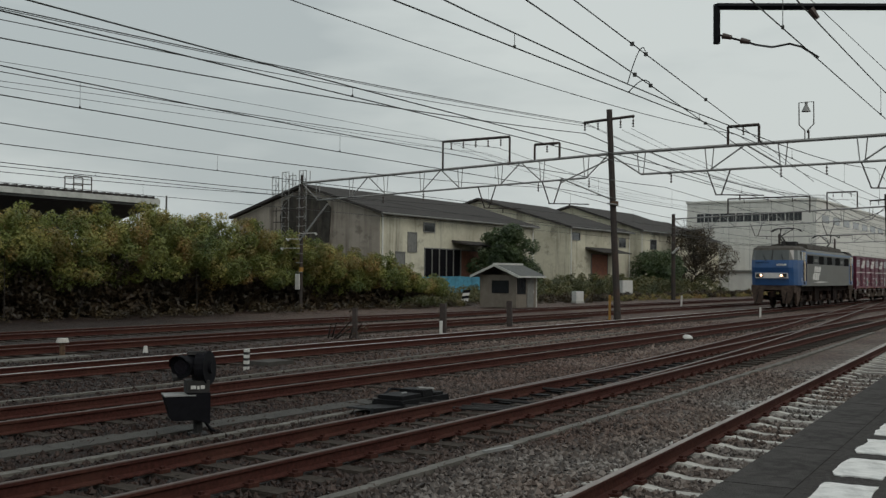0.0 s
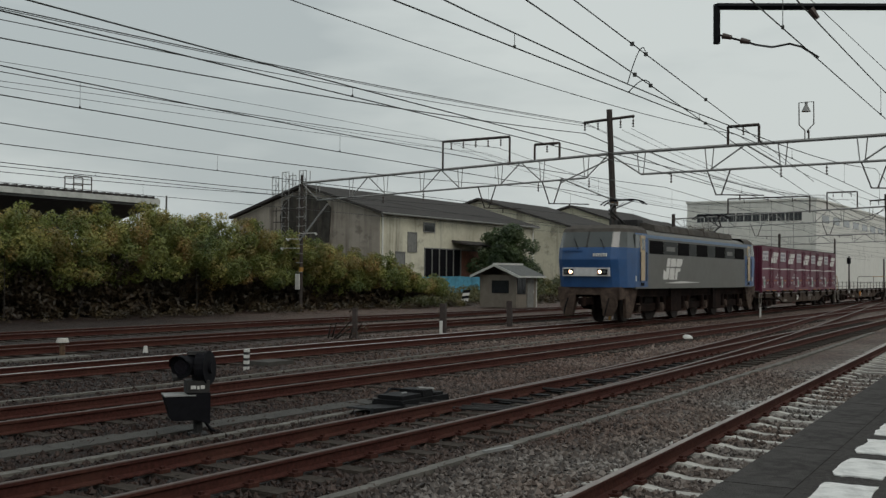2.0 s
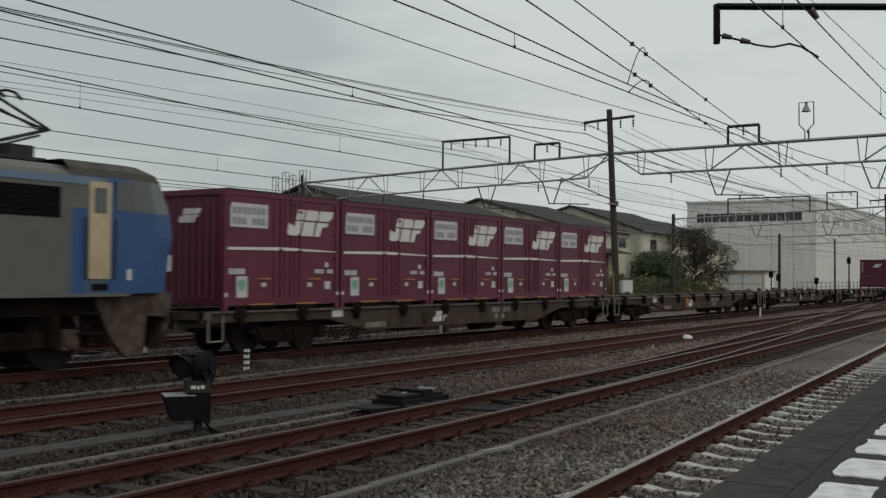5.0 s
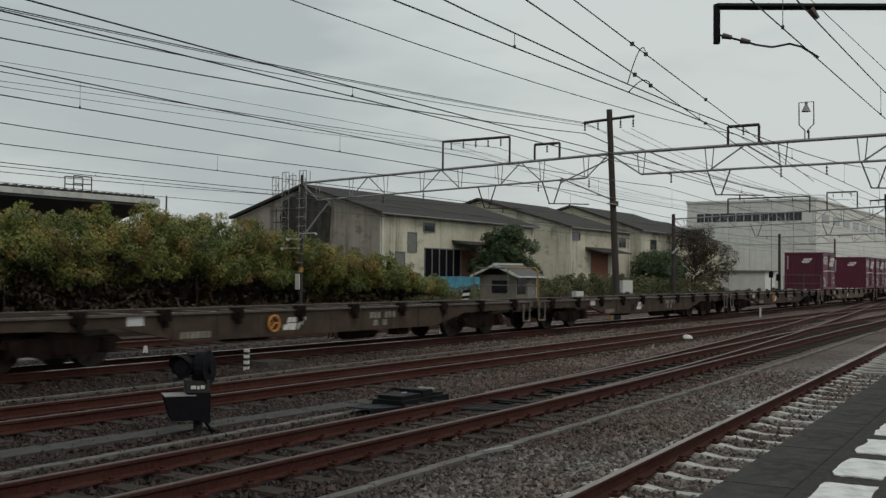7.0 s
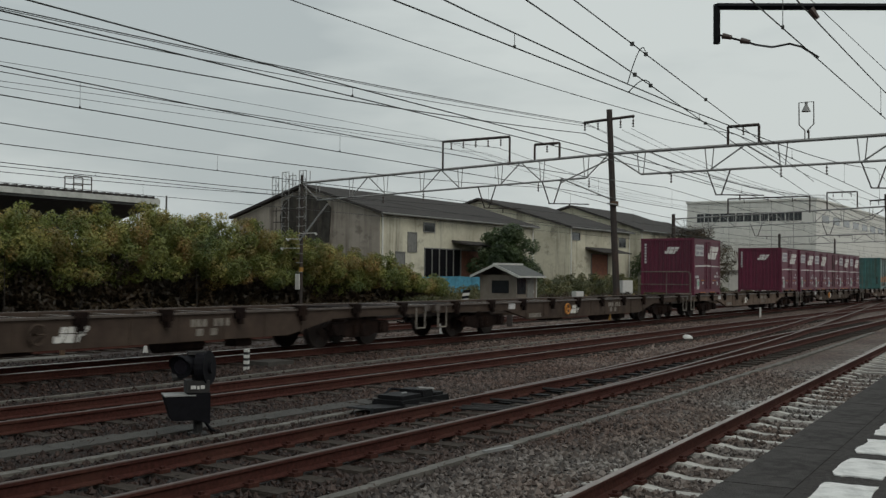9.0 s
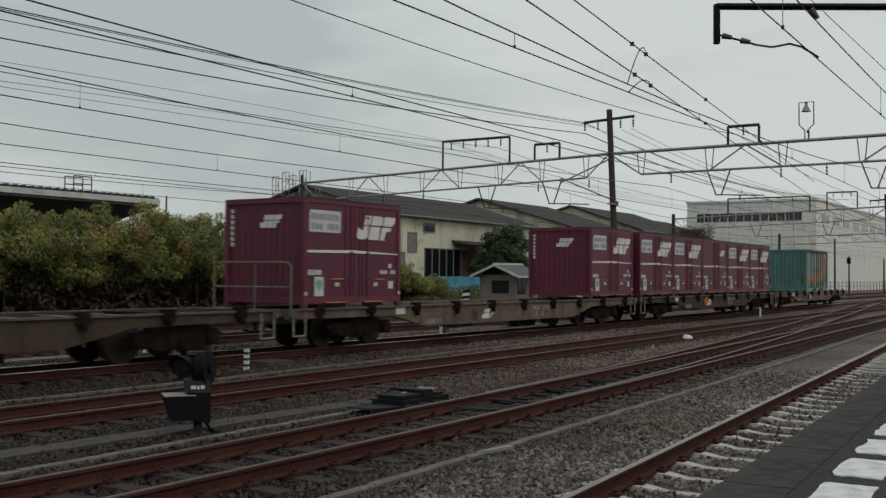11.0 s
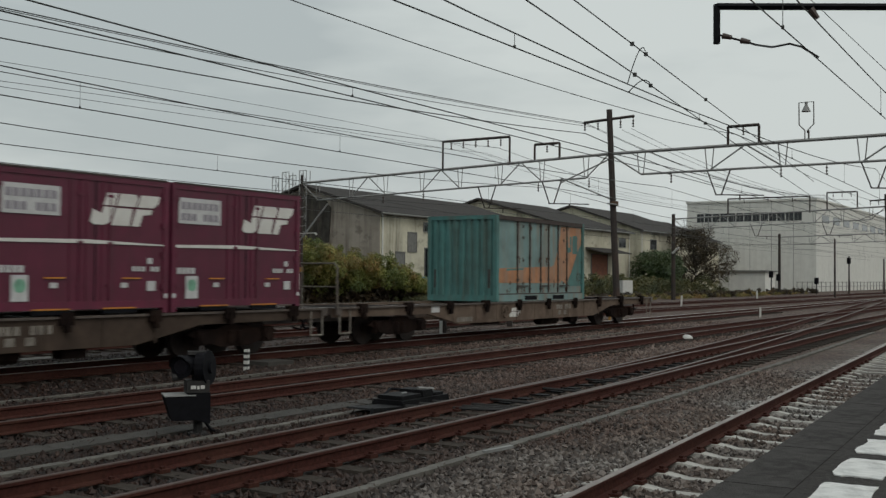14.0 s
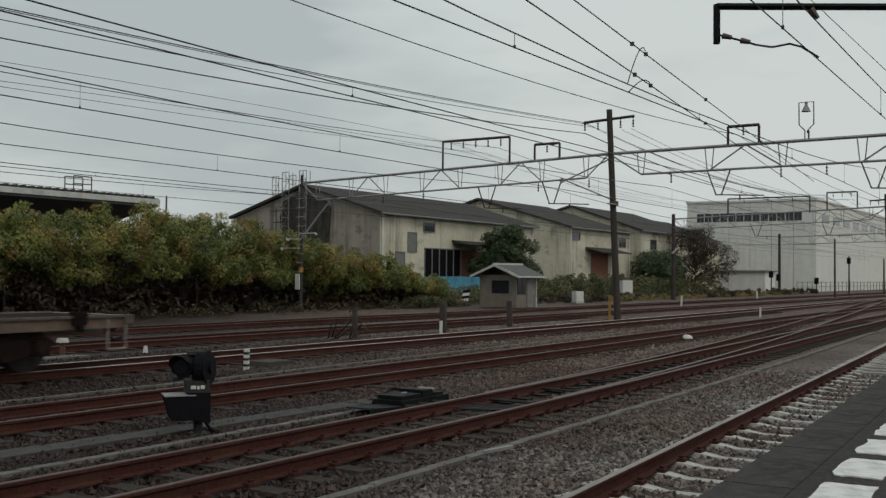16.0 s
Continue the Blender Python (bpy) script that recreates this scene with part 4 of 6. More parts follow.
part("box", bm, M_BLACK, sig)
bm = B()
box(bm, -0.1, -0.14, 0.52, 0.16, 0.14, 0.66)
part("bracket", bm, M_DARKSTEEL, sig)
def drum(name, c, way, r, length, r2=None, material=None, parent=None):
    bm = B()
    c, way = Vector(c), Vector(way).normalized()
    rod(bm, c - way * length / 2, c + way * length / 2, r, 18, r2)
    return part(name, bm, material or M_BLACK, parent or sig)


lens = Vector((-0.6, -0.8, -0.05)).normalized()
head = drum("lamp_housing", (-0.09, -0.02, 0.83), lens, 0.125, 0.24, 0.115)
drum("lamp_rim", (-0.165, -0.12, 0.825), lens, 0.135, 0.03, parent=head)
drum("lens", (-0.173, -0.13, 0.825), lens, 0.085, 0.02, material=M_GLASSDARK, parent=head)
bm = B()
side = lens.cross(Vector((0, 0, 1))).normalized()
up = side.cross(lens)
for rr in (0.135, 0.142):
    ring = []
    for dep in (0.0, 0.09):
        ring.append([bm.verts.new(Vector((-0.165, -0.12, 0.825)) + lens * dep * (1 if 1 < k < 9 else 0.5) + side * math.cos(k * math.pi / 10) * rr + up * math.sin(k * math.pi / 10) * rr) for k in range(11)])
    for k in range(10):
        bm.faces.new((ring[0][k], ring[0][k + 1], ring[1][k + 1], ring[1][k]))
part("hood", bm, M_BLACK, head)
rear = Vector((0.82, -0.5, 0.05))
disc = drum("signal_drum", (0.12, -0.02, 0.80), rear, 0.2, 0.12, 0.185)
drum("drum_rim", (0.165, -0.047, 0.803), rear, 0.205, 0.02, parent=disc)
drum("drum_cap", (0.19, -0.06, 0.805), rear, 0.07, 0.04, parent=disc)
bm = B()
obox(bm, (0.02, 0.0, 0.98), 0.2, 0.1, 0.04)
rod(bm, (-0.26, -0.05, 0.70), (-0.14, -0.05, 0.72), 0.05, 8)
rod(bm, (0.02, 0.0, 0.6), (0.02, 0.0, 0.72), 0.05, 8)
part("clamp", bm, M_DARKSTEEL, sig)
for a, b, c, d in ((-0.06, 0.565, 0.0, 0.605), (0.015, 0.56, 0.04, 0.6), (0.055, 0.565, 0.1, 0.605)):
    bm = B()
    box(bm, a, -0.155, b, c, -0.142, d)
    part("number_bar", bm, M_WHITE, sig)
bm = B()
box(bm, -0.36, -0.17, 0.485, 0.0, 0.17, 0.50)
part("box_lid", bm, M_STEEL, sig)
bm = B()
polyrod(bm, [(0.1, 0.05, 0.2), (0.22, 0.08, 0.05), (0.4, 0.1, -0.02), (0.7, 0.2, -0.03)], 0.018, 6)
part("cable", bm, M_BLACK, sig)

# point machine
pm = thing("point_machine", "black low point machine with rods beside the turnout rail", "point machine", m=pose(12.3, -7.65, GZ, 0, 0, 0))
bm = B()
box(bm, -0.35, -0.3, -0.03, 0.85, 0.25, 0.15)
bmesh.ops.bevel(bm, geom=bm.edges[:], offset=0.03, segments=2)
part("case", bm, M_WETBLACK, pm)
for a, b, h in ((-0.3, 0.2, 0.21), (0.24, 0.5, 0.25), (0.54, 0.8, 0.19)):
    bm = B()
    box(bm, a, -0.24, 0.14, b, 0.2, h)
    bmesh.ops.bevel(bm, geom=bm.edges[:], offset=0.025, segments=2)
    lid = part("lid", bm, M_WETBLACK, pm)
    bm = B()
    rod(bm, ((a + b) / 2 - 0.06, -0.1, h + 0.02), ((a + b) / 2 + 0.06, -0.1, h + 0.02), 0.014, 6)
    part("handle", bm, M_STEEL, lid)
bm = B()
prism(bm, [(-1.15, 0.02), (-1.1, 0.13), (-0.45, 0.09), (-0.35, 0.02)], "y", -0.35, -0.3)
prism(bm, [(-1.12, 0.105), (-1.1, 0.125), (-0.35, 0.085), (-0.35, 0.06)], "y", -0.3, 0.12)
part("base_plate", bm, M_WETBLACK, pm, "tilted wet black cover plate")
for xa, xb in ((-0.3, 0.2), (0.05, 0.35), (0.4, 0.5)):
    bm = B()
    rod(bm, (xa, -0.25, 0.08), (xb, -1.9, 0.08), 0.025)
    part("throw_rod", bm, M_DARKSTEEL, pm)
for pts in (((0.8, 0.1, 0.1), (1.05, 0.15, 0.16), (1.25, 0.1, 0.03)), ((-0.1, 0.2, 0.2), (0.2, 0.32, 0.24), (0.5, 0.22, 0.2))):
    bm = B()
    polyrod(bm, pts, 0.022, 6)
    part("cable", bm, M_BLACK, pm)
bm = B()
rod(bm, (0.3, -0.1, 0.27), (0.62, -0.16, 0.235), 0.025)
part("lever", bm, M_STEEL, pm)
# greasy slide chairs and stretcher bars of the turnout
tout = thing("turnout_gear", "dark greasy slide chairs and stretcher bars between the turnout rails", "turnout gear")
for k in range(16):
    x = 12.8 + k * 0.6
    for off in (0.5655, -0.5655):
        bm = B()
        c = F3(x) + off
        sd = -1 if off > 0 else 1
        box(bm, x - 0.09, min(c, c + sd * 0.34), -0.157, x + 0.09, max(c, c + sd * 0.34), -0.135)
        part("slide_chair", bm, M_WETBLACK, tout)
for x in (13.2, 15.0, 16.8):
    bm = B()
    rod(bm, (x, F3(x) - 0.55, -0.1), (x + 0.1, F3(x) + 0.55, -0.1), 0.022, 6)
    part("stretcher_bar", bm, M_DARKSTEEL, tout)
bm = B()
obox(bm, (9.75, -10.75, GZ + 0.05), 0.5, 0.05, 0.03, pose(0, 0, 0, 0, 0, -8))
lone("metal_strip", bm, M_STEEL, "pale metal strip lying on the ballast", "strip")


# ---- plants ----
def leaf_mat(name, c0, c1, c2):
    m = bpy.data.materials.new(name)
    m.use_nodes = True
    n, l = m.node_tree.nodes, m.node_tree.links
    b = n["Principled BSDF"]
    b.inputs["Roughness"].default_value = 0.5
    g = n.new("ShaderNodeNewGeometry")
    co = n.new("ShaderNodeTexCoord")
    no = n.new("ShaderNodeTexNoise")
    no.inputs["Scale"].default_value, no.inputs["Detail"].default_value = 0.7, 4
    l.new(co.outputs["Object"], no.inputs["Vector"])
    ad = n.new("ShaderNodeMath")
    ad.operation = "MULTIPLY_ADD"
    ad.inputs[1].default_value = 0.22
    l.new(g.outputs["Random Per Island"], ad.inputs[0])
    mr = n.new("ShaderNodeMapRange")
    mr.inputs["From Min"].default_value, mr.inputs["From Max"].default_value = 0.3, 0.7
    mr.inputs["To Min"].default_value, mr.inputs["To Max"].default_value = 0.0, 0.8
    l.new(no.outputs["Fac"], mr.inputs["Value"])
    l.new(mr.outputs["Result"], ad.inputs[2])
    r = n.new("ShaderNodeValToRGB")
    r.color_ramp.elements[0].position, r.color_ramp.elements[0].color = 0.1, (*c0, 1)
    r.color_ramp.elements[1].position, r.color_ramp.elements[1].color = 0.95, (*c2, 1)
    e = r.color_ramp.elements.new(0.55)
    e.color = (*c1, 1)
    l.new(ad.outputs[0], r.inputs["Fac"])
    l.new(r.outputs["Color"], b.inputs["Base Color"])
    tr = n.new("ShaderNodeBsdfTranslucent")
    l.new(r.outputs["Color"], tr.inputs["Color"])
    mix = n.new("ShaderNodeMixShader")
    mix.inputs[0].default_value = 0.3
    l.new(b.outputs[0], mix.inputs[1])
    l.new(tr.outputs[0], mix.inputs[2])
    l.new(mix.outputs[0], n["Material Output"].inputs["Surface"])
    return m


M_LEAF = leaf_mat("hedge_leaves", (0.055, 0.085, 0.02), (0.19, 0.215, 0.055), (0.40, 0.32, 0.10))
M_LEAF_Y = leaf_mat("yellowing_leaves", (0.08, 0.085, 0.025), (0.22, 0.18, 0.05), (0.36, 0.21, 0.08))
# dead-leaf brown that also holds the shade inside the tall hedge
M_LEAF_IN = leaf_mat("shaded_dead_leaves", (0.03, 0.021, 0.012), (0.06, 0.042, 0.024), (0.12, 0.08, 0.042))
M_LEAF_D = leaf_mat("evergreen_leaves", (0.026, 0.048, 0.02), (0.055, 0.085, 0.03), (0.09, 0.12, 0.045))
M_LEAF_O = leaf_mat("olive_shrubs", (0.035, 0.045, 0.014), (0.085, 0.09, 0.032), (0.19, 0.155, 0.06))
M_LEAF_B = leaf_mat("brown_weeds", (0.022, 0.015, 0.008), (0.05, 0.036, 0.017), (0.10, 0.068, 0.028))
M_BARK = mat("bark", (0.022, 0.016, 0.012), 0.9, 0, 0.3, 10)


def leaves(name, centres, radii, n, size, material, seed, shell=0.35, wide=0.32):
    """Many small leaves round clump centres, thicker towards each clump's outside."""
    rg = np.random.RandomState(seed)
    centres, radii = np.array(centres, float), np.array(radii, float)
    w = (radii ** 2).prod(axis=1) ** (1 / 3) if radii.ndim > 1 else radii ** 2
    idx = rg.choice(len(centres), n, p=w / w.sum())
    d = rg.normal(size=(n, 3))
    d /= np.linalg.norm(d, axis=1)[:, None]
    rr = (shell + (1 - shell) * rg.rand(n)) ** 0.6
    c = centres[idx] + d * rr[:, None] * (radii[idx] if radii.ndim > 1 else radii[idx][:, None])
    nr = d * 0.7 + rg.normal(size=(n, 3)) * 0.55 + np.array([0, 0, 0.6])
    a = np.cross(nr, rg.normal(size=(n, 3)))
    a /= np.linalg.norm(a, axis=1)[:, None]
    b = np.cross(nr, a)
    b /= np.linalg.norm(b, axis=1)[:, None]
    s = size * rg.uniform(0.6, 1.4, (n, 1))
    P = np.stack([c - a * s, c + b * s * wide, c + a * s, c - b * s * wide], 1)
    P[:, :, 2] = np.maximum(P[:, :, 2], GZ)
    me = bpy.data.meshes.new(name)
    me.from_pydata(P.reshape(-1, 3).tolist(), [], np.arange(n * 4).reshape(-1, 4).tolist())
    me.materials.append(material)
    return new(name, me)


def hedge(label, x0, x1, y0, y1, h, n, size, material, seed, clumps, tall=False):
    """Bushes: leaf clumps along a strip. A tall hedge overhangs: full at the top and front, hollow with stems and dead
    leaves below, coloured dark for the shade inside.
    """
    rg = random.Random(seed)
    cs, rs, inner, ri = [], [], [], []
    for k in range(clumps):
        x = x0 + (x1 - x0) * rg.random()
        hh = h(x)
        if tall:
            v = 0.36 + 0.64 * rg.random() ** 0.75
            if rg.random() < 0.16:
                v = rg.uniform(0.1, 0.4)
            z = hh * v
            y = rg.uniform(y0, y1) - 0.9 * math.sin(math.pi * min(1, max(0, (v - 0.3) / 0.7))) + (2.6 if v < 0.36 else 0)
            r = rg.uniform(0.3, 0.8) * (0.65 if v > 0.85 else 1.0)
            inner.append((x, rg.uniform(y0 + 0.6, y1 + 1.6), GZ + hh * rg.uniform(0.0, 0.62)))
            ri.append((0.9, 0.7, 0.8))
        else:
            z = hh * rg.uniform(0.03, 1.0) ** 0.8
            y = rg.uniform(y0, y1)
            r = rg.uniform(0.2, 0.75) * (0.75 if z > hh * 0.75 else 1.0) * (1 if hh > 1 else 0.6)
        cs.append((x, y, GZ + min(z, hh - r * 0.5)))
        rs.append((r, r, r * rg.uniform(0.65, 1.2)))
    h_ = thing("hedge", label, "hedge", "bushes along the far siding")
    cut = max(1, len(cs) // 4) if material is M_LEAF else 0
    leaves("foliage", cs[cut:], rs[cut:], n - n // 4 if cut else n, size, material, seed).parent = h_
    if cut:
        leaves("yellowed_foliage", cs[:cut], rs[:cut], n // 4, size, M_LEAF_Y, seed + 50).parent = h_
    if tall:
        leaves("shaded_dead_foliage", inner, ri, n // 3, size * 1.8, M_LEAF_IN, seed + 90).parent = h_
    bm = B()
    for k in range(int((x1 - x0) * 1.4) if tall else 6):
        x, y, z = cs[k]
        rod(bm, (x, y + rg.uniform(0.3, 1.5), GZ - 0.1), (x + rg.uniform(-.5, .5), y + rg.uniform(-.3, .3), max(0.3, z)), 0.04, 5, 0.012)
    tagged(part("undergrowth", bm, M_BARK, h_), kind="stuff")
    return h_


HH = lambda x: float(np.interp(x, [10, 22, 26, 30, 36, 40, 44, 47, 52, 58], [4.9, 4.7, 4.4, 4.6, 4.9, 4.7, 4.2, 3.8, 3.0, 1.9])) + 0.35 * math.sin(x * 1.7) + 0.25 * math.sin(x * 4.1)
hedge("tall dense green and yellowing bamboo-like hedge", 12, 37, 21.8, 24.2, HH, 190000, 0.085, M_LEAF, 21, 620, True)
hedge("tall dense hedge with patches of yellowed leaves", 36, 50, 22.3, 25.0, HH, 115000, 0.085, M_LEAF, 22, 330, True)
hedge("lower overgrown bushes thinning out towards the hut", 48, 59, 21.5, 26.0, lambda x: float(np.interp(x, [48, 54, 57, 59], [3.5, 2.8, 2.0, 1.3])) + 0.3 * math.sin(x * 2.3), 60000, 0.09, M_LEAF, 23, 200, True)
hedge("low weeds and shrubs in front of the warehouses", 60, 100, 22.0, 31.0, lambda x: (0.85 if x < 80 else 1.4) + 0.3 * math.sin(x * 1.3), 34000, 0.13, M_LEAF_O, 24, 420)
hedge("straggling green shrubs behind the relay cabinet", 88, 135, 26.0, 33.0, lambda x: 2.0 + 0.35 * math.sin(x * 0.9), 26000, 0.15, M_LEAF_O, 25, 320)
hedge("dry brown grass and weeds on the siding edge", 62, 150, 17.5, 22.0, lambda x: 0.55 + 0.15 * math.sin(x), 22000, 0.12, M_LEAF_B, 26, 260)
hedge("strip of dry brown weeds at the foot of the hedge", 14, 60, 18.6, 21.4, lambda x: 0.28 + 0.12 * math.sin(x * 1.9), 9000, 0.09, M_LEAF_B, 27, 200)


hedge("strip of pale yellow-green grass beside the siding", 76, 140, 17.0, 21.5, lambda x: 0.3 + 0.1 * math.sin(x * 0.8), 16000, 0.1, M_LEAF_Y, 30, 240)
hedge("small clump of brown weeds between the tracks", 24.3, 25.2, 2.6, 3.2, lambda x: 0.8, 160, 0.05, M_LEAF_B, 28, 14)
hedge("olive weeds at the edge of the siding", 52, 57, 18.5, 21.0, lambda x: 0.6, 3500, 0.09, M_LEAF_O, 29, 50)


def tree(label, x, y, z0, z1, rad, n, material, seed, size=0.2, bare=False, thick=0.2):
    rg = random.Random(seed)
    t = thing("tree", label, "tree")
    bm = B()
    rod(bm, (x, y, GZ - 0.2), (x + 0.1, y, z0 + 0.6), thick, 8, thick * 0.65)
    cs, rs = [], []
    for k in range(60):
        a, u = rg.uniform(0, math.tau), rg.random() ** 0.5
        zz = rg.uniform(0, 1)
        rr = rad * math.sin(math.pi * min(1, 0.22 + zz * 0.72)) ** 0.7 * u
        p = Vector((x + math.cos(a) * rr, y + math.sin(a) * rr, z0 + (z1 - z0) * zz))
        rod(bm, (x + 0.1, y, z0 + 0.3 + (p.z - z0) * 0.35), p, 0.055, 5, 0.012)
        if bare:
            for q in range(7):
                e = p + Vector((rg.gauss(0, 1), rg.gauss(0, 1), rg.gauss(0.3, 0.8))) * 0.7
                rod(bm, p, e, 0.02, 3, 0.006)
        cs.append(p)
        r = rg.uniform(0.14, 0.34) * rad
        rs.append((r, r, r * 0.85))
    part("trunk", bm, M_BARK, t)
    o = leaves("crown", cs, rs, n, size, material, seed)
    o.parent = t


tree("dense dark evergreen tree before the warehouse wall", 84.1, 31.0, 1.2, 6.0, 3.3, 24000, M_LEAF_D, 31, 0.16)
tree("thin brown almost leafless tree by the far gantry", 136, 31.0, 1.0, 8.3, 5.0, 14000, M_LEAF_B, 32, 0.16, True)
tree("dark bushy tree beside the leafless one", 124, 31.5, 0.6, 4.6, 4.0, 14000, M_LEAF_D, 33, 0.18)

# fittings of the first gantry's slim mast
bm = B()
rod(bm, (42.9, 20.75, 3.6), (42.9, 18.8, 5.55), 0.05, 6)
part("knee_brace", bm, M_STEEL, g1)
for k in range(9):
    bm = B()
    z = 1.9 + k * 0.5
    rod(bm, (42.86, 20.45, z), (42.86, 20.95, z), 0.018, 4)
    part("climbing_rung", bm, M_STEEL, g1)
bm = B()
box(bm, 42.78, 20.62, 0.95, 42.82, 20.92, 1.8)
part("number_board", bm, M_WHITE, g1, "narrow white board on the mast")
bm = B()
rod(bm, (43, 20.7, 1.9), (43, 20.7, 2.15), 0.125, 12)
part("band", bm, M_YELLOW, g1, "worn orange band")
for y, z in ((19.6, 4.0), (21.6, 3.7), (22.0, 3.2)):
    bm = B()
    rod(bm, (42.8, y, z), (42.68, y - 0.22, z - 0.07), 0.04, 8, 0.06)
    rod(bm, (42.9, 20.7, z), (42.8, y, z), 0.02, 4)
    part("floodlight", bm, M_WHITE, g1, "small pale floodlight")
bm = B()
rod(bm, (42.99, 2.35, 4.95), (42.99, 2.35, 5.15), 0.18, 12)
part("band", bm, M_RUSTY, g1, "worn orange band")
bm = B()
rod(bm, (89.8, 17.0, 4.0), (89.5, 16.3, 4.5), 0.11, 8, 0.08)
part("floodlight", bm, M_WHITE, g2, "small pale floodlight")
# striped board in the weeds
brd = thing("striped_board", "small black and white striped board leaning in the weeds", "board", m=pose(60.2, 20.9, GZ, 0, 12, -40))
for k in range(4):
    bm = B()
    prism(bm, [(-0.24, 0.15 + k * 0.2), (0.24, 0.3 + k * 0.2), (0.24, 0.5 + k * 0.2), (-0.24, 0.35 + k * 0.2)], "y", -0.02, 0.02)
    part("stripe", bm, M_BLACK if k % 2 else M_WHITE, brd)
bm = B()
rod(bm, (0, 0.04, 0), (0, 0.04, 0.95), 0.03, 6)
part("post", bm, M_DARKSTEEL, brd)
fnc = thing("yard_fence", "thin steel railing in front of the factory", "fence")
for k in range(26):
    bm = B()
    rod(bm, (152 + k * 3, 21.5, GZ - 0.1), (152 + k * 3, 21.5, 1.4), 0.05, 5)
    part("post", bm, M_DOORGREY, fnc)
for z in (0.6, 1.3):
    bm = B()
    rod(bm, (152, 21.5, z), (227, 21.5, z), 0.04, 5)
    part("rail", bm, M_DOORGREY, fnc)

# slim signal posts and poles far down the yard
for x, y, z in ((118, 9.0, 6.2), (150, 14, 5.0), (150, 9.5, 4.6)):
    pole("signal_post", x, y, z, 0.11, "slim dark post far down the yard")
for x, y, z in ((150, 14, 4.3), (131, 18.5, 1.9), (135, 20.5, 2.3), (140, 16.0, 1.5)):
    s = thing("colour_signal", "small dark signal head on a post far off", "signal", "far signals")
    bm = B()
    rod(bm, (x - 0.1, y, z - 0.4), (x - 0.1, y, z + 0.45), 0.28, 8)
    part("head", bm, M_BLACK, s)
    bm = B()
    rod(bm, (x, y, GZ - 0.1), (x, y, z), 0.07, 6)
    part("post", bm, M_DARKSTEEL, s)

# ---- train ----
M_LBLUE = mat("blue_loco_paint", (0.018, 0.072, 0.20), 0.42, 0, 0.08, 3, stain=(0.03, 0.06, 0.12), stain_amt=0.35, stain_scale=2)
M_LBLUE2 = mat("light_blue_band", (0.12, 0.18, 0.27), 0.5, 0, 0.1, 3)
M_LGREY = mat("grey_loco_paint", (0.104, 0.102, 0.090), 0.5, 0, 0.08, 3, stain=(0.075, 0.064, 0.05), stain_amt=0.55, stain_scale=0.8)
M_LROOF = mat("dirty_roof_grey", (0.075, 0.068, 0.060), 0.85, 0, 0.25, 3, stain=(0.035, 0.024, 0.02), stain_amt=0.7, spec=0.2)
M_GLASS = mat("dark_cab_glass", (0.05, 0.056, 0.054), 0.12, 0, 0.1, 2, spec=0.7)
M_GRILLE = mat("black_louvre", (0.008, 0.0075, 0.008), 0.9, 0, 0.3, 9, spec=0.05)
M_DARKPANEL = mat("dark_side_panel", (0.032, 0.034, 0.033), 0.6, 0, 0.15, 3, spec=0.2)
M_CREAM = mat("cream_door", (0.47, 0.37, 0.24), 0.55, 0, 0.1, 5, stain=(0.25, 0.16, 0.08), stain_amt=0.4)
# near-black base holds the under-body shade; the brown stain is dust
M_UNDER = mat("shaded_underframe_dust", (0.0105, 0.0068, 0.006), 0.92, 0, 0.35, 6, 0.2, 30, (0.045, 0.026, 0.019), 0.5, 1.6, spec=0.08)
M_SKIRT = mat("dusty_skirt", (0.085, 0.062, 0.05), 0.9, 0, 0.35, 5, 0.2, 25, stain=(0.018, 0.012, 0.011), stain_amt=0.9, stain_scale=2.6, spec=0.1)
M_WAGON = mat("grey_brown_wagon", (0.06, 0.043, 0.033), 0.85, 0, 0.25, 3, 0.1, 30, (0.035, 0.022, 0.018), 0.7, 1.0, spec=0.2)
M_WAGON_L = mat("dusty_tan_wagon", (0.13, 0.096, 0.073), 0.85, 0, 0.25, 3, 0.1, 30, (0.06, 0.036, 0.028), 0.75, 1.0, spec=0.2)
M_RAILING = mat("dull_grey_railing", (0.12, 0.11, 0.09), 0.6, 0, 0.3, 8, stain=RUST, stain_amt=0.5)
M_DECK = mat("wet_worn_deck_steel", (0.085, 0.066, 0.055), 0.38, 0, 0.3, 4, 0.15, 30, (0.04, 0.028, 0.022), 0.6, 1.5, spec=0.5)
M_WHEEL = mat("wheel_steel", (0.025, 0.018, 0.016), 0.7, 0.3, 0.4, 5, stain=(0.07, 0.042, 0.028), stain_amt=0.5, stain_scale=3)
M_CONT = mat("maroon_container", (0.104, 0.009, 0.031), 0.5, 0, 0.12, 2.5, 0.05, 12, (0.05, 0.012, 0.02), 0.6, 0.8, True, rnd=0.15)
M_CONT2 = mat("faded_maroon_container", (0.105, 0.018, 0.035), 0.55, 0, 0.12, 2.5, 0.05, 12, (0.07, 0.02, 0.028), 0.5, 1.2, True)
M_LOGO = mat("white_vinyl", (0.62, 0.61, 0.58), 0.6, 0, 0.05, 8, stain=(0.35, 0.28, 0.26), stain_amt=0.35, stain_scale=4)
M_LABEL = mat("grey_white_label", (0.50, 0.50, 0.50), 0.6, 0, 0.1, 8)
M_FADED = mat("faded_grime_white", (0.20, 0.18, 0.155), 0.7, 0, 0.25, 8, stain=(0.07, 0.05, 0.04), stain_amt=0.7, stain_scale=5)
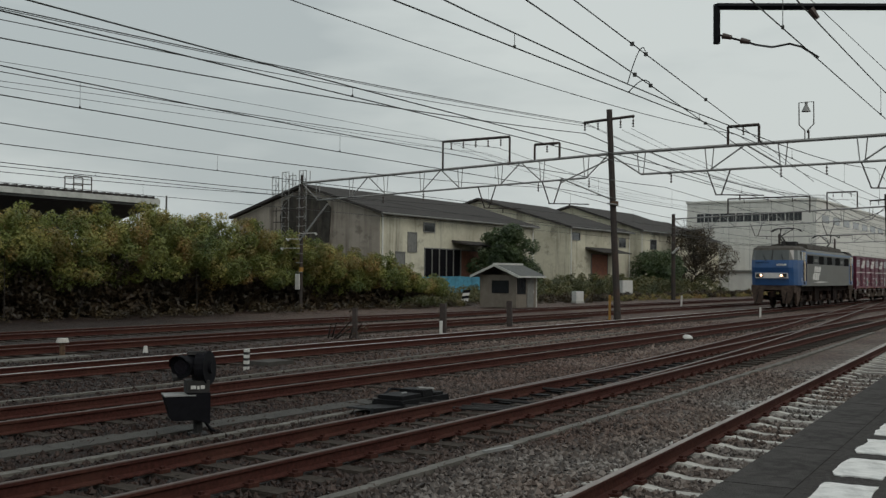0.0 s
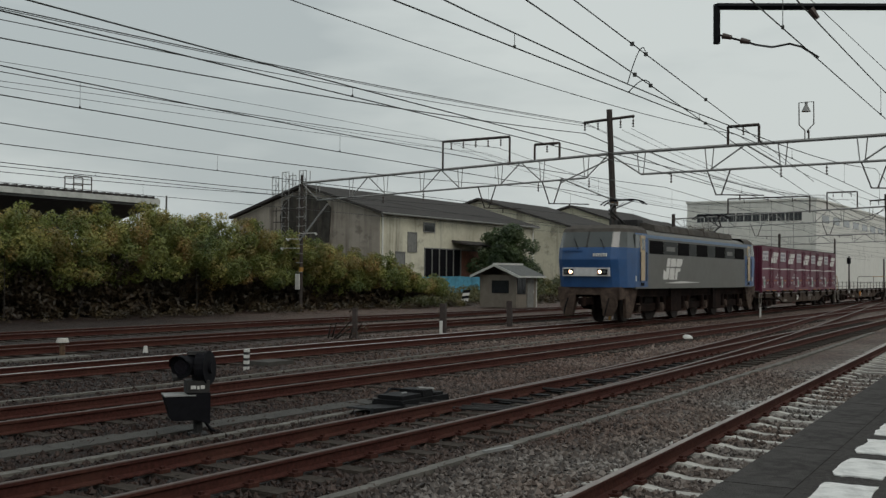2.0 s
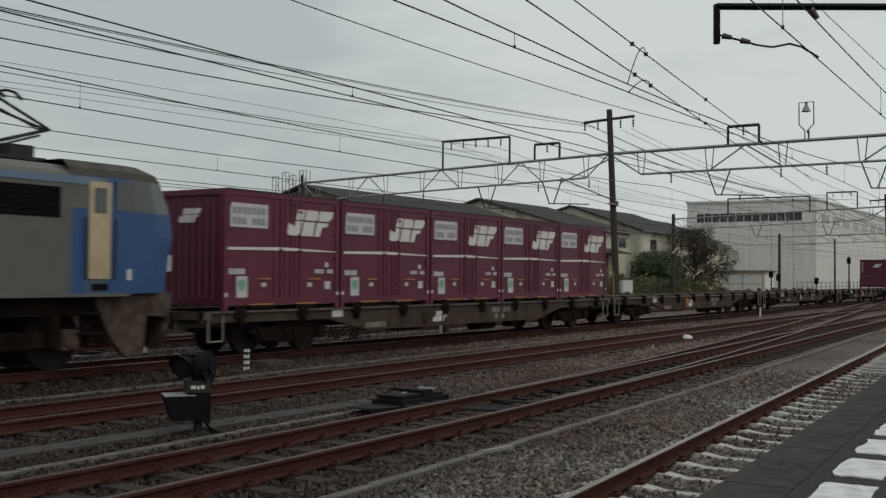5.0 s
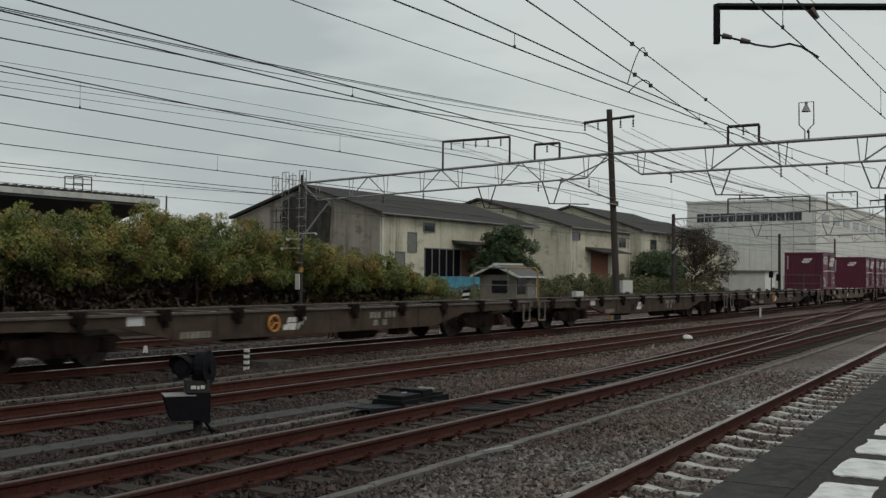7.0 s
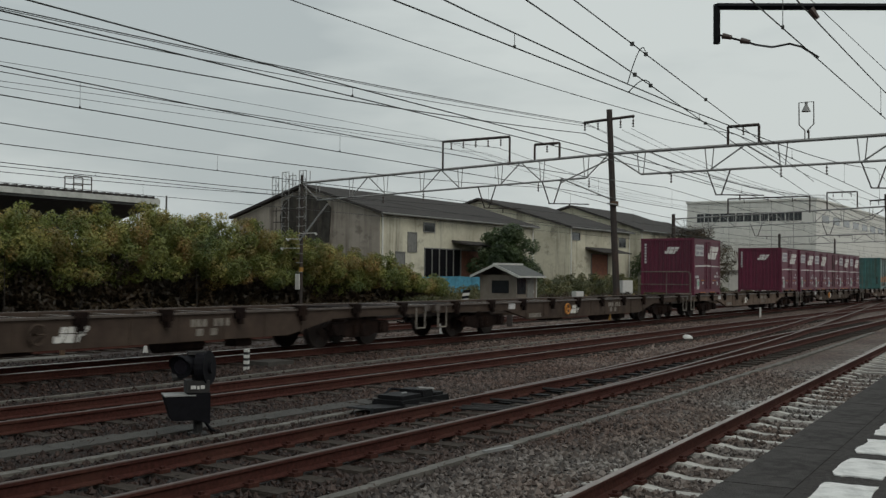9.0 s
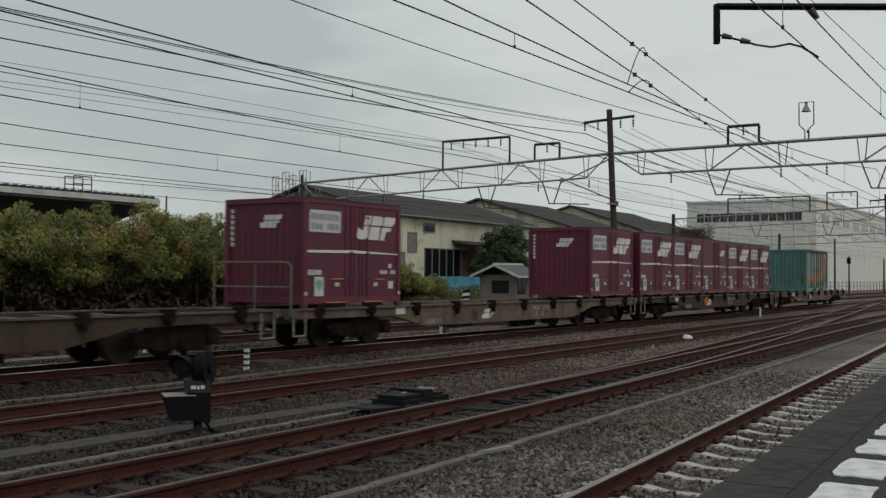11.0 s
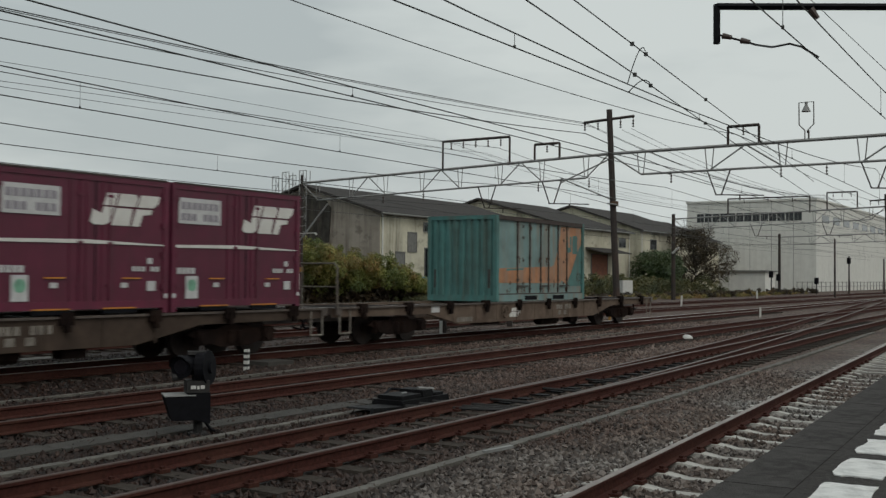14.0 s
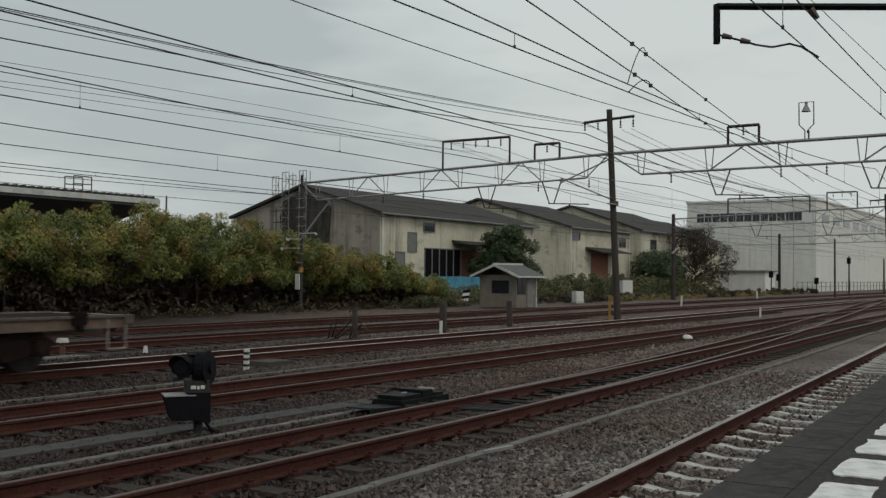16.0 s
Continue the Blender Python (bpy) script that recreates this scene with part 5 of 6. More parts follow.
M_LABELTXT = mat("grey_text", (0.26, 0.24, 0.27), 0.6, 0, 0.1, 8)
M_GREENTAG = mat("green_tag", (0.16, 0.34, 0.24), 0.6, 0, 0.2, 8)
M_BLUETAG = mat("blue_tag", (0.12, 0.34, 0.42), 0.6, 0, 0.2, 8)
M_TEAL = mat("faded_teal_paint", (0.06, 0.175, 0.165), 0.65, 0, 0.2, 2.5, 0.08, 12, (0.085, 0.07, 0.05), 0.75, 0.8, True)
M_PALETEAL = mat("washed_out_teal", (0.15, 0.24, 0.235), 0.65, 0, 0.2, 2.0, 0.08, 12, (0.26, 0.13, 0.07), 0.7, 0.75, True)
M_ORANGE = mat("faded_orange_paint", (0.38, 0.175, 0.085), 0.65, 0, 0.2, 2.5, 0.05, 12, (0.21, 0.21, 0.18), 0.8, 0.7, True)
M_ROD = mat("rusty_lock_rod", (0.05, 0.035, 0.03), 0.7, 0.2, 0.3, 8)
M_RUSTPATCH = mat("flaking_rust", (0.10, 0.05, 0.03), 0.9, 0, 0.4, 20, 0.3, 60)
M_HEAD = glow("lit_headlamp", (1.0, 0.60, 0.36), 6.0)
M_AMBER = mat("orange_lever", (0.5, 0.2, 0.03), 0.6, 0, 0.2, 8)

MOVERS = []          # every thing of the train, with its place behind the front of the engine
WHEELS = []          # every wheelset, with its thing's own place for it


def ride(ob, s, base, z=0.0):
    """Puts a thing into the train, s behind the engine's front, on the vehicle that begins at base."""
    MOVERS.append((ob, s, base, z))
    return ob


def wheelset_mesh(r):
    bm = B()
    for sy in (-1, 1):
        y = sy * 0.53
        rod(bm, (0, y - 0.055, 0), (0, y + 0.055, 0), r, 24)
        rod(bm, (0, y - sy * 0.055, 0), (0, y - sy * 0.085, 0), r + 0.028, 24)
        rod(bm, (0, y + sy * 0.05, 0), (0, y + sy * 0.075, 0), r * 0.32, 12)
        for k in range(6):
            a = k * math.tau / 6
            rod(bm, (math.cos(a) * r * 0.62, y + sy * 0.05, math.sin(a) * r * 0.62), (math.cos(a) * r * 0.62, y + sy * 0.062, math.sin(a) * r * 0.62), r * 0.12, 8)
    rod(bm, (0, -0.6, 0), (0, 0.6, 0), 0.07, 10)
    bmesh.ops.recalc_face_normals(bm, faces=bm.faces)
    me = bpy.data.meshes.new("wheelset")
    bm.to_mesh(me)
    bm.free()
    me.materials.append(M_WHEEL)
    return me


WS_LOCO, WS_WAG = wheelset_mesh(0.56), wheelset_mesh(0.43)


def add_wheelset(parent, x, loco=False):
    o = new("wheelset", WS_LOCO if loco else WS_WAG)
    o.parent = parent
    r = 0.56 if loco else 0.43
    o.matrix_basis = pose(x, 0, r)
    WHEELS.append((o, x, r))


def logo(parent, x, z, h, y, lean=0.2, face="side", material=None, wide=1.55):
    """The operator's mark as plain leaning blocks split by a thin line."""
    sh = []
    L = lambda u, v: (x + u * h * wide + v * h * lean * wide, z + v * h)
    sh = [[L(-0.1, 0.0), L(0.02, -0.1), L(0.3, -0.1), L(0.42, 0.02), L(0.42, 0.52), L(0.14, 0.52), L(0.14, 0.28), L(-0.12, 0.42)],
          [L(0.12, 0.57), L(0.42, 0.57), L(0.42, 1.0), L(0.14, 1.0)],
          [L(0.48, -0.1), L(0.98, -0.1), L(0.94, 0.5), L(0.48, 0.5)],
          [L(0.48, 0.57), L(1.0, 0.57), L(1.02, 0.86), L(0.92, 1.0), L(0.48, 1.0)],
          [L(1.04, -0.1), L(1.26, -0.1), L(1.28, 0.3), L(1.5, 0.34), L(1.5, 0.5), L(1.04, 0.5)],
          [L(1.06, 0.57), L(1.5, 0.57), L(1.62, 0.74), L(1.62, 1.0), L(1.06, 1.0)]]
    for pts in sh:
        bm = B()
        if face == "side":
            prism(bm, pts, "y", y - 0.006, y + 0.002)
        else:
            prism(bm, [(-a, b) for a, b in pts], "x", y - 0.006, y + 0.002)
        part("mark", bm, material or M_LOGO, parent)


def plates(name, parent, material, y, boxes):
    """Thin painted plates on a side wall, each its own piece: x0, z0, x1, z1."""
    for x0, z0, x1, z1 in boxes:
        bm = B()
        box(bm, x0, y - 0.005, z0, x1, y + 0.002, z1)
        part(name, bm, material, parent)


def row(x, z, n, w, h, gap, skip=()):
    return [(x + k * (w + gap), z, x + k * (w + gap) + w, z + h) for k in range(n) if k not in skip]


def loco():
    L = thing("electric_locomotive", "blue and grey electric freight locomotive with lit headlamps", "locomotive")
    W = 1.42
    # body: cross-sections along the length (x, half width, roof half width, floor, belt, shoulder, roof)
    def loft(name, rows_, material, smooth=False):
        bm = B()
        rings = []
        for x, prof in rows_:
            rings.append([bm.verts.new((x + (p[2] if len(p) > 2 else 0), p[0], p[1])) for p in prof])
        k = len(rings[0])
        for a, b in zip(rings, rings[1:]):
            for i in range(k):
                bm.faces.new((a[i], a[(i + 1) % k], b[(i + 1) % k], b[i]))
        bm.faces.new(rings[0][::-1])
        bm.faces.new(rings[-1])
        return part(name, bm, material, L, "", smooth)
    # grey middle
    mid = [(-W, 1.36), (-W, 3.34), (-1.34, 3.46), (-1.05, 3.60), (1.05, 3.60), (1.34, 3.46), (W, 3.34), (W, 1.36)]
    loft("body", [(2.68, mid), (16.55, mid)], M_LGREY)
    roofp = [(-1.15, 3.59), (-1.08, 3.84), (-0.7, 3.93), (0.7, 3.93), (1.08, 3.84), (1.15, 3.59)]
    loft("roof_cover", [(4.2, roofp), (14.6, roofp)], M_LROOF)
    for x in (6.0, 8.2, 10.4, 12.6):
        bm = B()
        prism(bm, [(p[0] * 1.02, p[1] + 0.02) for p in roofp], "x", x - 0.05, x + 0.05)
        part("roof_rib", bm, M_LROOF, L)

    def cab(end):
        # lower nose and the sloped windscreen part; end = 0 front, 1 rear
        f = (lambda x: x) if end == 0 else (lambda x: 18.5 - x)
        bm = B()
        # nose in plan: rounded corners, leaning face with a crease at the lamp band
        plan = [(-0.06, 0.0), (-0.04, 0.65), (0.02, 0.98), (0.22, 1.2), (0.7, 1.34), (1.4, W), (2.69, W)]
        zs = [(1.36, 0.22), (1.70, 0.17), (2.05, 0.10), (2.38, 0.0), (2.42, 0.0), (2.62, 0.04), (2.84, 0.09), (3.42, 0.36), (3.56, 0.46), (3.70, 0.80)]
        cols = []
        full = [(x, -y) for x, y in reversed(plan)] + plan[1:]
        for z, back in zs:
            col = []
            for x, y in full:
                k = max(0.0, 1 - (x + 0.06) / 1.5)
                xx = x + back * k
                tuck = 1.0 if z < 3.3 else (0.97 if z < 3.5 else (0.94 if z < 3.6 else 0.80))
                col.append(bm.verts.new((f(xx), y * tuck, z)))
            cols.append(col)
        n = len(full)
        for ci, (a, b) in enumerate(zip(cols, cols[1:])):
            for i in range(n - 1):
                fc = bm.faces.new((a[i], a[i + 1], b[i + 1], b[i]))
                zmid = (zs[ci][0] + zs[ci + 1][0]) / 2
                fc.material_index = 0 if zmid < 2.8 else (1 if zmid < 3.42 else 2)
                xs_m = min(full[i][0], full[i + 1][0])
                if fc.material_index == 1 and xs_m >= 1.39:
                    fc.material_index = 0
        bm.faces.new(cols[0][::-1])
        bm.faces.new(cols[-1]).material_index = 2
        c = part("cab", bm, (M_LBLUE, M_GLASS, M_LROOF), L)
        # window pillars and visor
        for y in (-0.02,):
            bm = B()
            rod(bm, (f(0.03), y, 2.84), (f(0.31), y * 0.97, 3.43), 0.03, 6)
            part("window_pillar", bm, M_DARKSTEEL, c)
        for y in (-0.75, 0.3):
            bm = B()
            rod(bm, (f(-0.01), y, 2.78), (f(0.14), y + 0.22, 3.16), 0.014, 5)
            part("wiper", bm, M_BLACK, c)
        bm = B()
        prism(bm, [(f(1.74), 2.85), (f(1.74), 3.36), (f(1.34), 3.36), (f(1.34), 2.85)], "y", -W - 0.012, -W + 0.2)
        # side cab glass
        part("side_window", bm, M_GLASS, c)
        # lamp panel
        bm = B()
        box(bm, min(f(-0.01), f(0.2)), -0.93, 1.77, max(f(-0.01), f(0.2)), 0.93, 2.09)
        part("lamp_panel", bm, M_LABEL, c)
        for y in (-0.68, 0.68):
            bm = B()
            box(bm, min(f(-0.03), f(0.2)), y - 0.2, 1.82, max(f(-0.03), f(0.2)), y + 0.2, 2.04)
            lp = part("headlamp_box", bm, M_BLACK, c)
            for dy, on in ((-0.095 if y > 0 else 0.095, True), (0.095 if y > 0 else -0.095, False)):
                bm = B()
                rod(bm, (f(-0.02), y + dy, 1.93), (f(-0.045), y + dy, 1.93), 0.062, 12)
                part("headlamp", bm, M_HEAD if (end == 0 and on) else M_GLASS, lp)
        # number bars on the front
        bm = B()
        for k in range(6):
            box(bm, min(f(-0.06), f(0.02)), -0.85 + k * 0.095, 2.50, max(f(-0.06), f(0.02)), -0.85 + k * 0.095 + 0.055, 2.62)
        part("number_bars", bm, M_LOGO, c)
        bm = B()
        for k in range(9):
            box(bm, min(f(-0.05), f(0.02)), 0.15 + k * 0.09, 2.70, max(f(-0.05), f(0.02)), 0.15 + k * 0.09 + 0.06, 2.73)
        part("grab_bar", bm, M_LBLUE, c)
        # door
        bm = B()
        box(bm, min(f(1.86), f(2.32)), -W - 0.02, 1.62, max(f(1.86), f(2.32)), -W + 0.05, 3.33)
        bmesh.ops.bevel(bm, geom=bm.edges[:], offset=0.02, segments=1)
        d = part("door", bm, M_CREAM, L, "cream cab door")
        bm = B()
        box(bm, min(f(1.96), f(2.22)), -W - 0.03, 2.78, max(f(1.96), f(2.22)), -W - 0.015, 3.22)
        part("door_window", bm, M_GLASS, d)
        for x in (2.4, 1.78):
            bm = B()
            rod(bm, (f(x), -W - 0.05, 1.6), (f(x), -W - 0.05, 2.7), 0.02)
            part("handrail", bm, M_DARKSTEEL, d)
        bm = B()
        box(bm, min(f(1.9), f(2.25)), -W - 0.015, 1.42, max(f(1.9), f(2.25)), -W + 0.02, 1.54)
        part("step_recess", bm, M_BLACK, L)
        bm = B()
        box(bm, min(f(1.38), f(1.48)), -W - 0.012, 1.60, max(f(1.38), f(1.48)), -W + 0.06, 1.80)
        part("side_marker", bm, M_LABEL, L)
        # skirt, coupler and steps
        for ya, yb in ((-1.24, -1.12), (1.12, 1.24)):
            bm = B()
            prism(bm, [(f(0.25), 1.37), (f(2.1), 1.37), (f(1.65), 0.55), (f(1.35), 0.22), (f(0.95), 0.22), (f(0.85), 0.95), (f(0.3), 0.9)], "y", ya, yb)
            part("skirt", bm, M_SKIRT, L, "dust-covered skirt")
        bm = B()
        prism(bm, [(-1.2, 1.37), (1.2, 1.37), (1.12, 0.62), (0.95, 0.3), (0.62, 0.3), (0.5, 1.08), (-0.5, 1.08), (-0.62, 0.3), (-0.95, 0.3), (-1.12, 0.62)], "x", f(0.22), f(0.36))
        part("front_valance", bm, M_SKIRT, L)
        bm = B()
        box(bm, min(f(-0.35), f(0.6)), -0.14, 0.72, max(f(-0.35), f(0.6)), 0.14, 0.98)
        rod(bm, (f(-0.4), -0.12, 0.68), (f(-0.4), -0.12, 1.02), 0.09, 8)
        part("coupler", bm, M_UNDER, L)
        bm = B()
        for y in (-0.85, 0.8):
            polyrod(bm, [(f(0.2), y, 0.95), (f(0.02), y, 0.7), (f(0.05), y + 0.1, 0.35)], 0.025)
        part("air_hose", bm, M_BLACK, L)
        bm = B()
        for z in (0.3, 0.65, 1.0):
            box(bm, min(f(1.95), f(2.35)), -1.38, z, max(f(1.95), f(2.35)), -1.15, z + 0.03)
        part("step", bm, M_UNDER, L)
    cab(0)
    cab(1)
    # blue ends beside the doors, light band, base stripe
    bm = B()
    box(bm, 2.3, -W - 0.004, 1.36, 2.66, -W + 0.05, 3.34)
    part("blue_panel", bm, M_LBLUE, L)
    bm = B()
    box(bm, 15.85, -W - 0.004, 1.36, 16.1, -W + 0.05, 2.85)
    part("blue_panel", bm, M_LBLUE, L)
    bm = B()
    box(bm, 2.0, -W - 0.012, 3.26, 16.4, -W + 0.1, 3.38)
    part("blue_band", bm, M_LBLUE2, L)
    bm = B()
    box(bm, 1.4, -W - 0.01, 1.31, 17.1, -W + 0.1, 1.37)
    part("sill", bm, M_LGREY, L)
    # louvres and glazing strip
    for k, (a, b, blk) in enumerate(((2.8, 4.35, 1), (4.4, 6.0, 0), (6.05, 7.45, 1), (7.5, 8.4, 0), (8.45, 9.9, 1), (9.95, 11.0, 0), (11.05, 12.5, 1), (12.55, 14.0, 0), (14.05, 15.6, 1))):
        bm = B()
        box(bm, a, -W - 0.008, 2.66, b, -W + 0.02, 3.18)
        p = part("louvre" if blk else "side_panel", bm, M_GRILLE if blk else M_DARKPANEL, L)
        if blk:
            for q in range(6):
                bm = B()
                z = 2.69 + q * 0.08
                prism(bm, [(-W - 0.006, z), (-W - 0.016, z + 0.015), (-W - 0.006, z + 0.035)], "x", a + 0.03, b - 0.03)
                part("slat", bm, M_GRILLE, p)
        elif k in (1, 7):
            bm = B()
            box(bm, a + 0.25, -W - 0.02, 2.80, b - 0.35, -W + 0.0, 2.98)
            part("small_window", bm, M_DOORGREY, p)
    logo(L, 4.42, 1.74, 0.78, -W - 0.003, 0.2)
    bm = B()
    prism(bm, [(4.5, 1.52), (6.4, 1.60), (8.9, 1.545), (6.4, 1.505)], "y", -W - 0.008, -W)
    part("white_flash", bm, M_LOGO, L)
    # roof fittings and pantographs
    for x, h in ((1.9, 0.28), (2.4, 0.24)):
        bm = B()
        rod(bm, (x, -0.2, 3.5), (x, -0.2, 3.72 + h), 0.07, 8)
        part("horn", bm, M_DARKSTEEL, L)
    for x0, sgn in ((3.65, 1), (15.0, -1)):
        pg = new("pantograph")
        pg.parent = L
        pg.matrix_basis = pose(x0, 0, 3.62) @ Matrix.Diagonal((1, 1, 0.72, 1))
        bm = B()
        box(bm, -0.5, -0.6, 0.08, 0.9 , 0.6, 0.16)
        for a in (-0.45, 0.8):
            for y in (-0.5, 0.5):
                rod(bm, (a, y, -0.1), (a, y, 0.12), 0.08, 8)
        box(bm, 0.4, -0.25, 0.1, 0.9, 0.25, 0.5)
        part("base_frame", bm, M_DARKSTEEL, pg)
        bm = B()
        kx = -1.35 * sgn
        rod(bm, (0.45 * sgn, 0, 0.22), (kx, 0, 1.0), 0.05, 6)
        rod(bm, (0.2 * sgn, 0.1, 0.2), (kx + 0.1 * sgn, 0.1, 0.85), 0.03, 5)
        part("lower_arm", bm, M_DARKSTEEL, pg)
        bm = B()
        rod(bm, (kx, 0.05, 1.0), (0.05 * sgn, 0.35, 1.62), 0.035, 5)
        rod(bm, (kx, -0.05, 1.0), (0.05 * sgn, -0.35, 1.62), 0.035, 5)
        rod(bm, (kx + 0.1 * sgn, 0, 0.92), (0.0, 0, 1.55), 0.02, 5)
        part("upper_arm", bm, M_DARKSTEEL, pg)
        bm = B()
        for dx in (-0.17, 0.17):
            polyrod(bm, [(dx, -0.92, 1.42), (dx, -0.72, 1.62), (dx, -0.5, 1.70), (dx, 0.5, 1.70), (dx, 0.72, 1.62), (dx, 0.92, 1.42)], 0.035, 5)
        rod(bm, (-0.2, -0.35, 1.63), (0.2, -0.35, 1.63), 0.03, 5)
        rod(bm, (-0.2, 0.35, 1.63), (0.2, 0.35, 1.63), 0.03, 5)
        part("collector_head", bm, M_BLACK, pg)
    bm = B()
    box(bm, 3.9, -0.5, 3.6, 4.5, 0.4, 4.05)
    part("roof_equipment", bm, M_DARKSTEEL, L)
    bm = B()
    box(bm, 13.9, -0.4, 3.6, 14.4, 0.4, 4.0)
    part("roof_equipment", bm, M_DARKSTEEL, L)
    # underframe: three bogies and boxes between
    bm = B()
    box(bm, 0.9, -1.1, 0.98, 17.6, 1.1, 1.36)
    part("underframe", bm, M_UNDER, L)
    for c in (3.7, 9.25, 14.8):
        bg = new("bogie")
        bg.parent = L
        bm = B()
        for y in (-1.0, 0.92):
            prism(bm, [(c - 1.9, 0.62), (c - 1.75, 0.75), (c - 0.6, 0.72), (c + 0.6, 0.72), (c + 1.75, 0.75), (c + 1.9, 0.62), (c + 1.6, 0.5), (c + 0.5, 0.42), (c - 0.5, 0.42), (c - 1.6, 0.5)], "y", y, y + 0.1)
        box(bm, c - 0.4, -0.95, 0.4, c + 0.4, 0.95, 0.7)
        part("bogie_frame", bm, M_UNDER, bg)
        for x in (c - 1.28, c + 1.28):
            bm = B()
            box(bm, x - 0.17, -1.13, 0.38, x + 0.17, -0.95, 0.74)
            rod(bm, (x, -1.18, 0.56), (x, -0.95, 0.56), 0.15, 10)
            part("axle_box", bm, M_SKIRT, bg)
            for d in (-0.32, 0.32):
                bm = B()
                rod(bm, (x + d, -1.06, 0.45), (x + d, -1.06, 0.98), 0.1, 10)
                part("spring", bm, M_UNDER, bg)
            add_wheelset(L, x, True)
    for a, b in ((5.85, 7.1), (11.4, 12.6)):
        bm = B()
        box(bm, a, -1.2, 0.35, b, 1.0, 1.3)
        bmesh.ops.bevel(bm, geom=bm.edges[:], offset=0.03, segments=1)
        part("equipment_box", bm, M_UNDER, L)
    return L


def wagon(label, railing, seed, paint):
    """Flat container wagon, 20.19 m between couplers."""
    rg = random.Random(seed)
    Wg = thing("container_wagon", label, "freight wagon", "container wagons of the train")
    a, b = 0.14, 19.98
    bm = B()
    for y in (-1.16, 1.04):
        prism(bm, [(a, 0.96), (b, 0.96), (b, 0.74), (b - 3.9, 0.72), (b - 5.5, 0.40), (a + 5.5, 0.40), (a + 3.9, 0.72), (a, 0.74)], "y", y, y + 0.12)
    part("side_sill", bm, paint, Wg)
    bm = B()
    for y in (-1.21, 1.15):
        box(bm, a, y, 0.93, b, y + 0.06, 0.975)
    box(bm, a, -1.2, 0.80, a + 0.2, 1.2, 0.96)
    box(bm, b - 0.2, -1.2, 0.80, b, 1.2, 0.96)
    box(bm, a, -0.35, 0.6, b, 0.35, 0.9)
    for k in range(17):
        x = a + 0.6 + k * 1.13
        box(bm, x, -1.1, 0.8, x + 0.12, 1.1, 0.92)
    part("deck_frame", bm, M_DECK, Wg)
    for x0, x1 in ((a + 0.2, 3.1), (17.1, b - 0.2)):
        bm = B()
        box(bm, x0, -1.05, 0.925, x1, 1.05, 0.95)
        part("deck_plate", bm, M_UNDER, Wg)
    for k in range(9):
        bm = B()
        x = 5.3 + k * 1.2
        box(bm, x, -1.175, 0.42, x + 0.05, -1.158, 0.93)
        part("stiffener", bm, paint, Wg)
    for k in range(10):
        bm = B()
        x = 1.15 + k * 1.96
        box(bm, x - 0.14, -1.25, 0.82, x + 0.14, -1.1, 1.04)
        box(bm, x - 0.05, -1.28, 0.70, x + 0.05, -1.2, 0.95)
        part("container_lock", bm, M_UNDER, Wg)
    for c in (2.95, 17.2):
        bg = new("bogie")
        bg.parent = Wg
        bm = B()
        for y in (-1.0, 0.9):
            prism(bm, [(c - 1.3, 0.50), (c - 1.1, 0.62), (c - 0.5, 0.60), (c - 0.35, 0.68), (c + 0.35, 0.68), (c + 0.5, 0.60), (c + 1.1, 0.62), (c + 1.3, 0.50), (c + 0.9, 0.36), (c + 0.4, 0.24), (c - 0.4, 0.24), (c - 0.9, 0.36)], "y", y, y + 0.1)
        box(bm, c - 0.25, -0.95, 0.4, c + 0.25, 0.95, 0.66)
        part("bogie_frame", bm, M_UNDER, bg)
        for x in (c - 0.95, c + 0.95):
            bm = B()
            rod(bm, (x, -1.12, 0.43), (x, -0.9, 0.43), 0.13, 10)
            box(bm, x - 0.15, -1.08, 0.3, x + 0.15, -0.94, 0.58)
            part("axle_box", bm, M_UNDER, bg)
            add_wheelset(Wg, x)
        for d in (-0.14, 0.14):
            bm = B()
            rod(bm, (c + d, -0.98, 0.3), (c + d, -0.98, 0.55), 0.09, 8)
            part("spring", bm, M_UNDER, bg)
    for x, s in ((a, -1), (b, 1)):
        bm = B()
        box(bm, min(x, x + s * 0.5), -0.12, 0.66, max(x, x + s * 0.5), 0.12, 0.9)
        rod(bm, (x + s * 0.45, 0, 0.6), (x + s * 0.45, 0, 0.96), 0.11, 8)
        part("coupler", bm, M_UNDER, Wg)
        bm = B()
        for dx in (0.15, 0.55):
            rod(bm, (x - s * dx, -1.17, 0.36), (x - s * dx, -1.17, 0.9), 0.022, 6)
        rod(bm, (x - s * 0.15, -1.17, 0.36), (x - s * 0.55, -1.17, 0.36), 0.022, 6)
        part("step_iron", bm, M_FADED, Wg, "pale painted foot step")
        bm = B()
        polyrod(bm, [(x, -0.35, 0.8), (x + s * 0.25, -0.32, 0.45), (x + s * 0.5, -0.3, 0.5)], 0.03, 6)
        part("air_hose", bm, M_BLACK, Wg)
    bm = B()
    box(bm, 7.1, -1.0, 0.32, 8.2, -0.6, 0.42)
    part("brake_lever", bm, M_UNDER, Wg)
    bm = B()
    rod(bm, (11.0, -0.8, 0.34), (12.2, -0.8, 0.34), 0.16, 12)
    part("air_tank", bm, M_UNDER, Wg)
    bm = B()
    box(bm, 13.0, -1.0, 0.22, 13.5, -0.7, 0.42)
    part("brake_cylinder", bm, M_UNDER, Wg)
    bm = B()
    hw = [(8.1 + math.cos(k * math.tau / 14) * 0.17, -1.24, 0.68 + math.sin(k * math.tau / 14) * 0.17) for k in range(15)]
    polyrod(bm, hw, 0.025, 5)
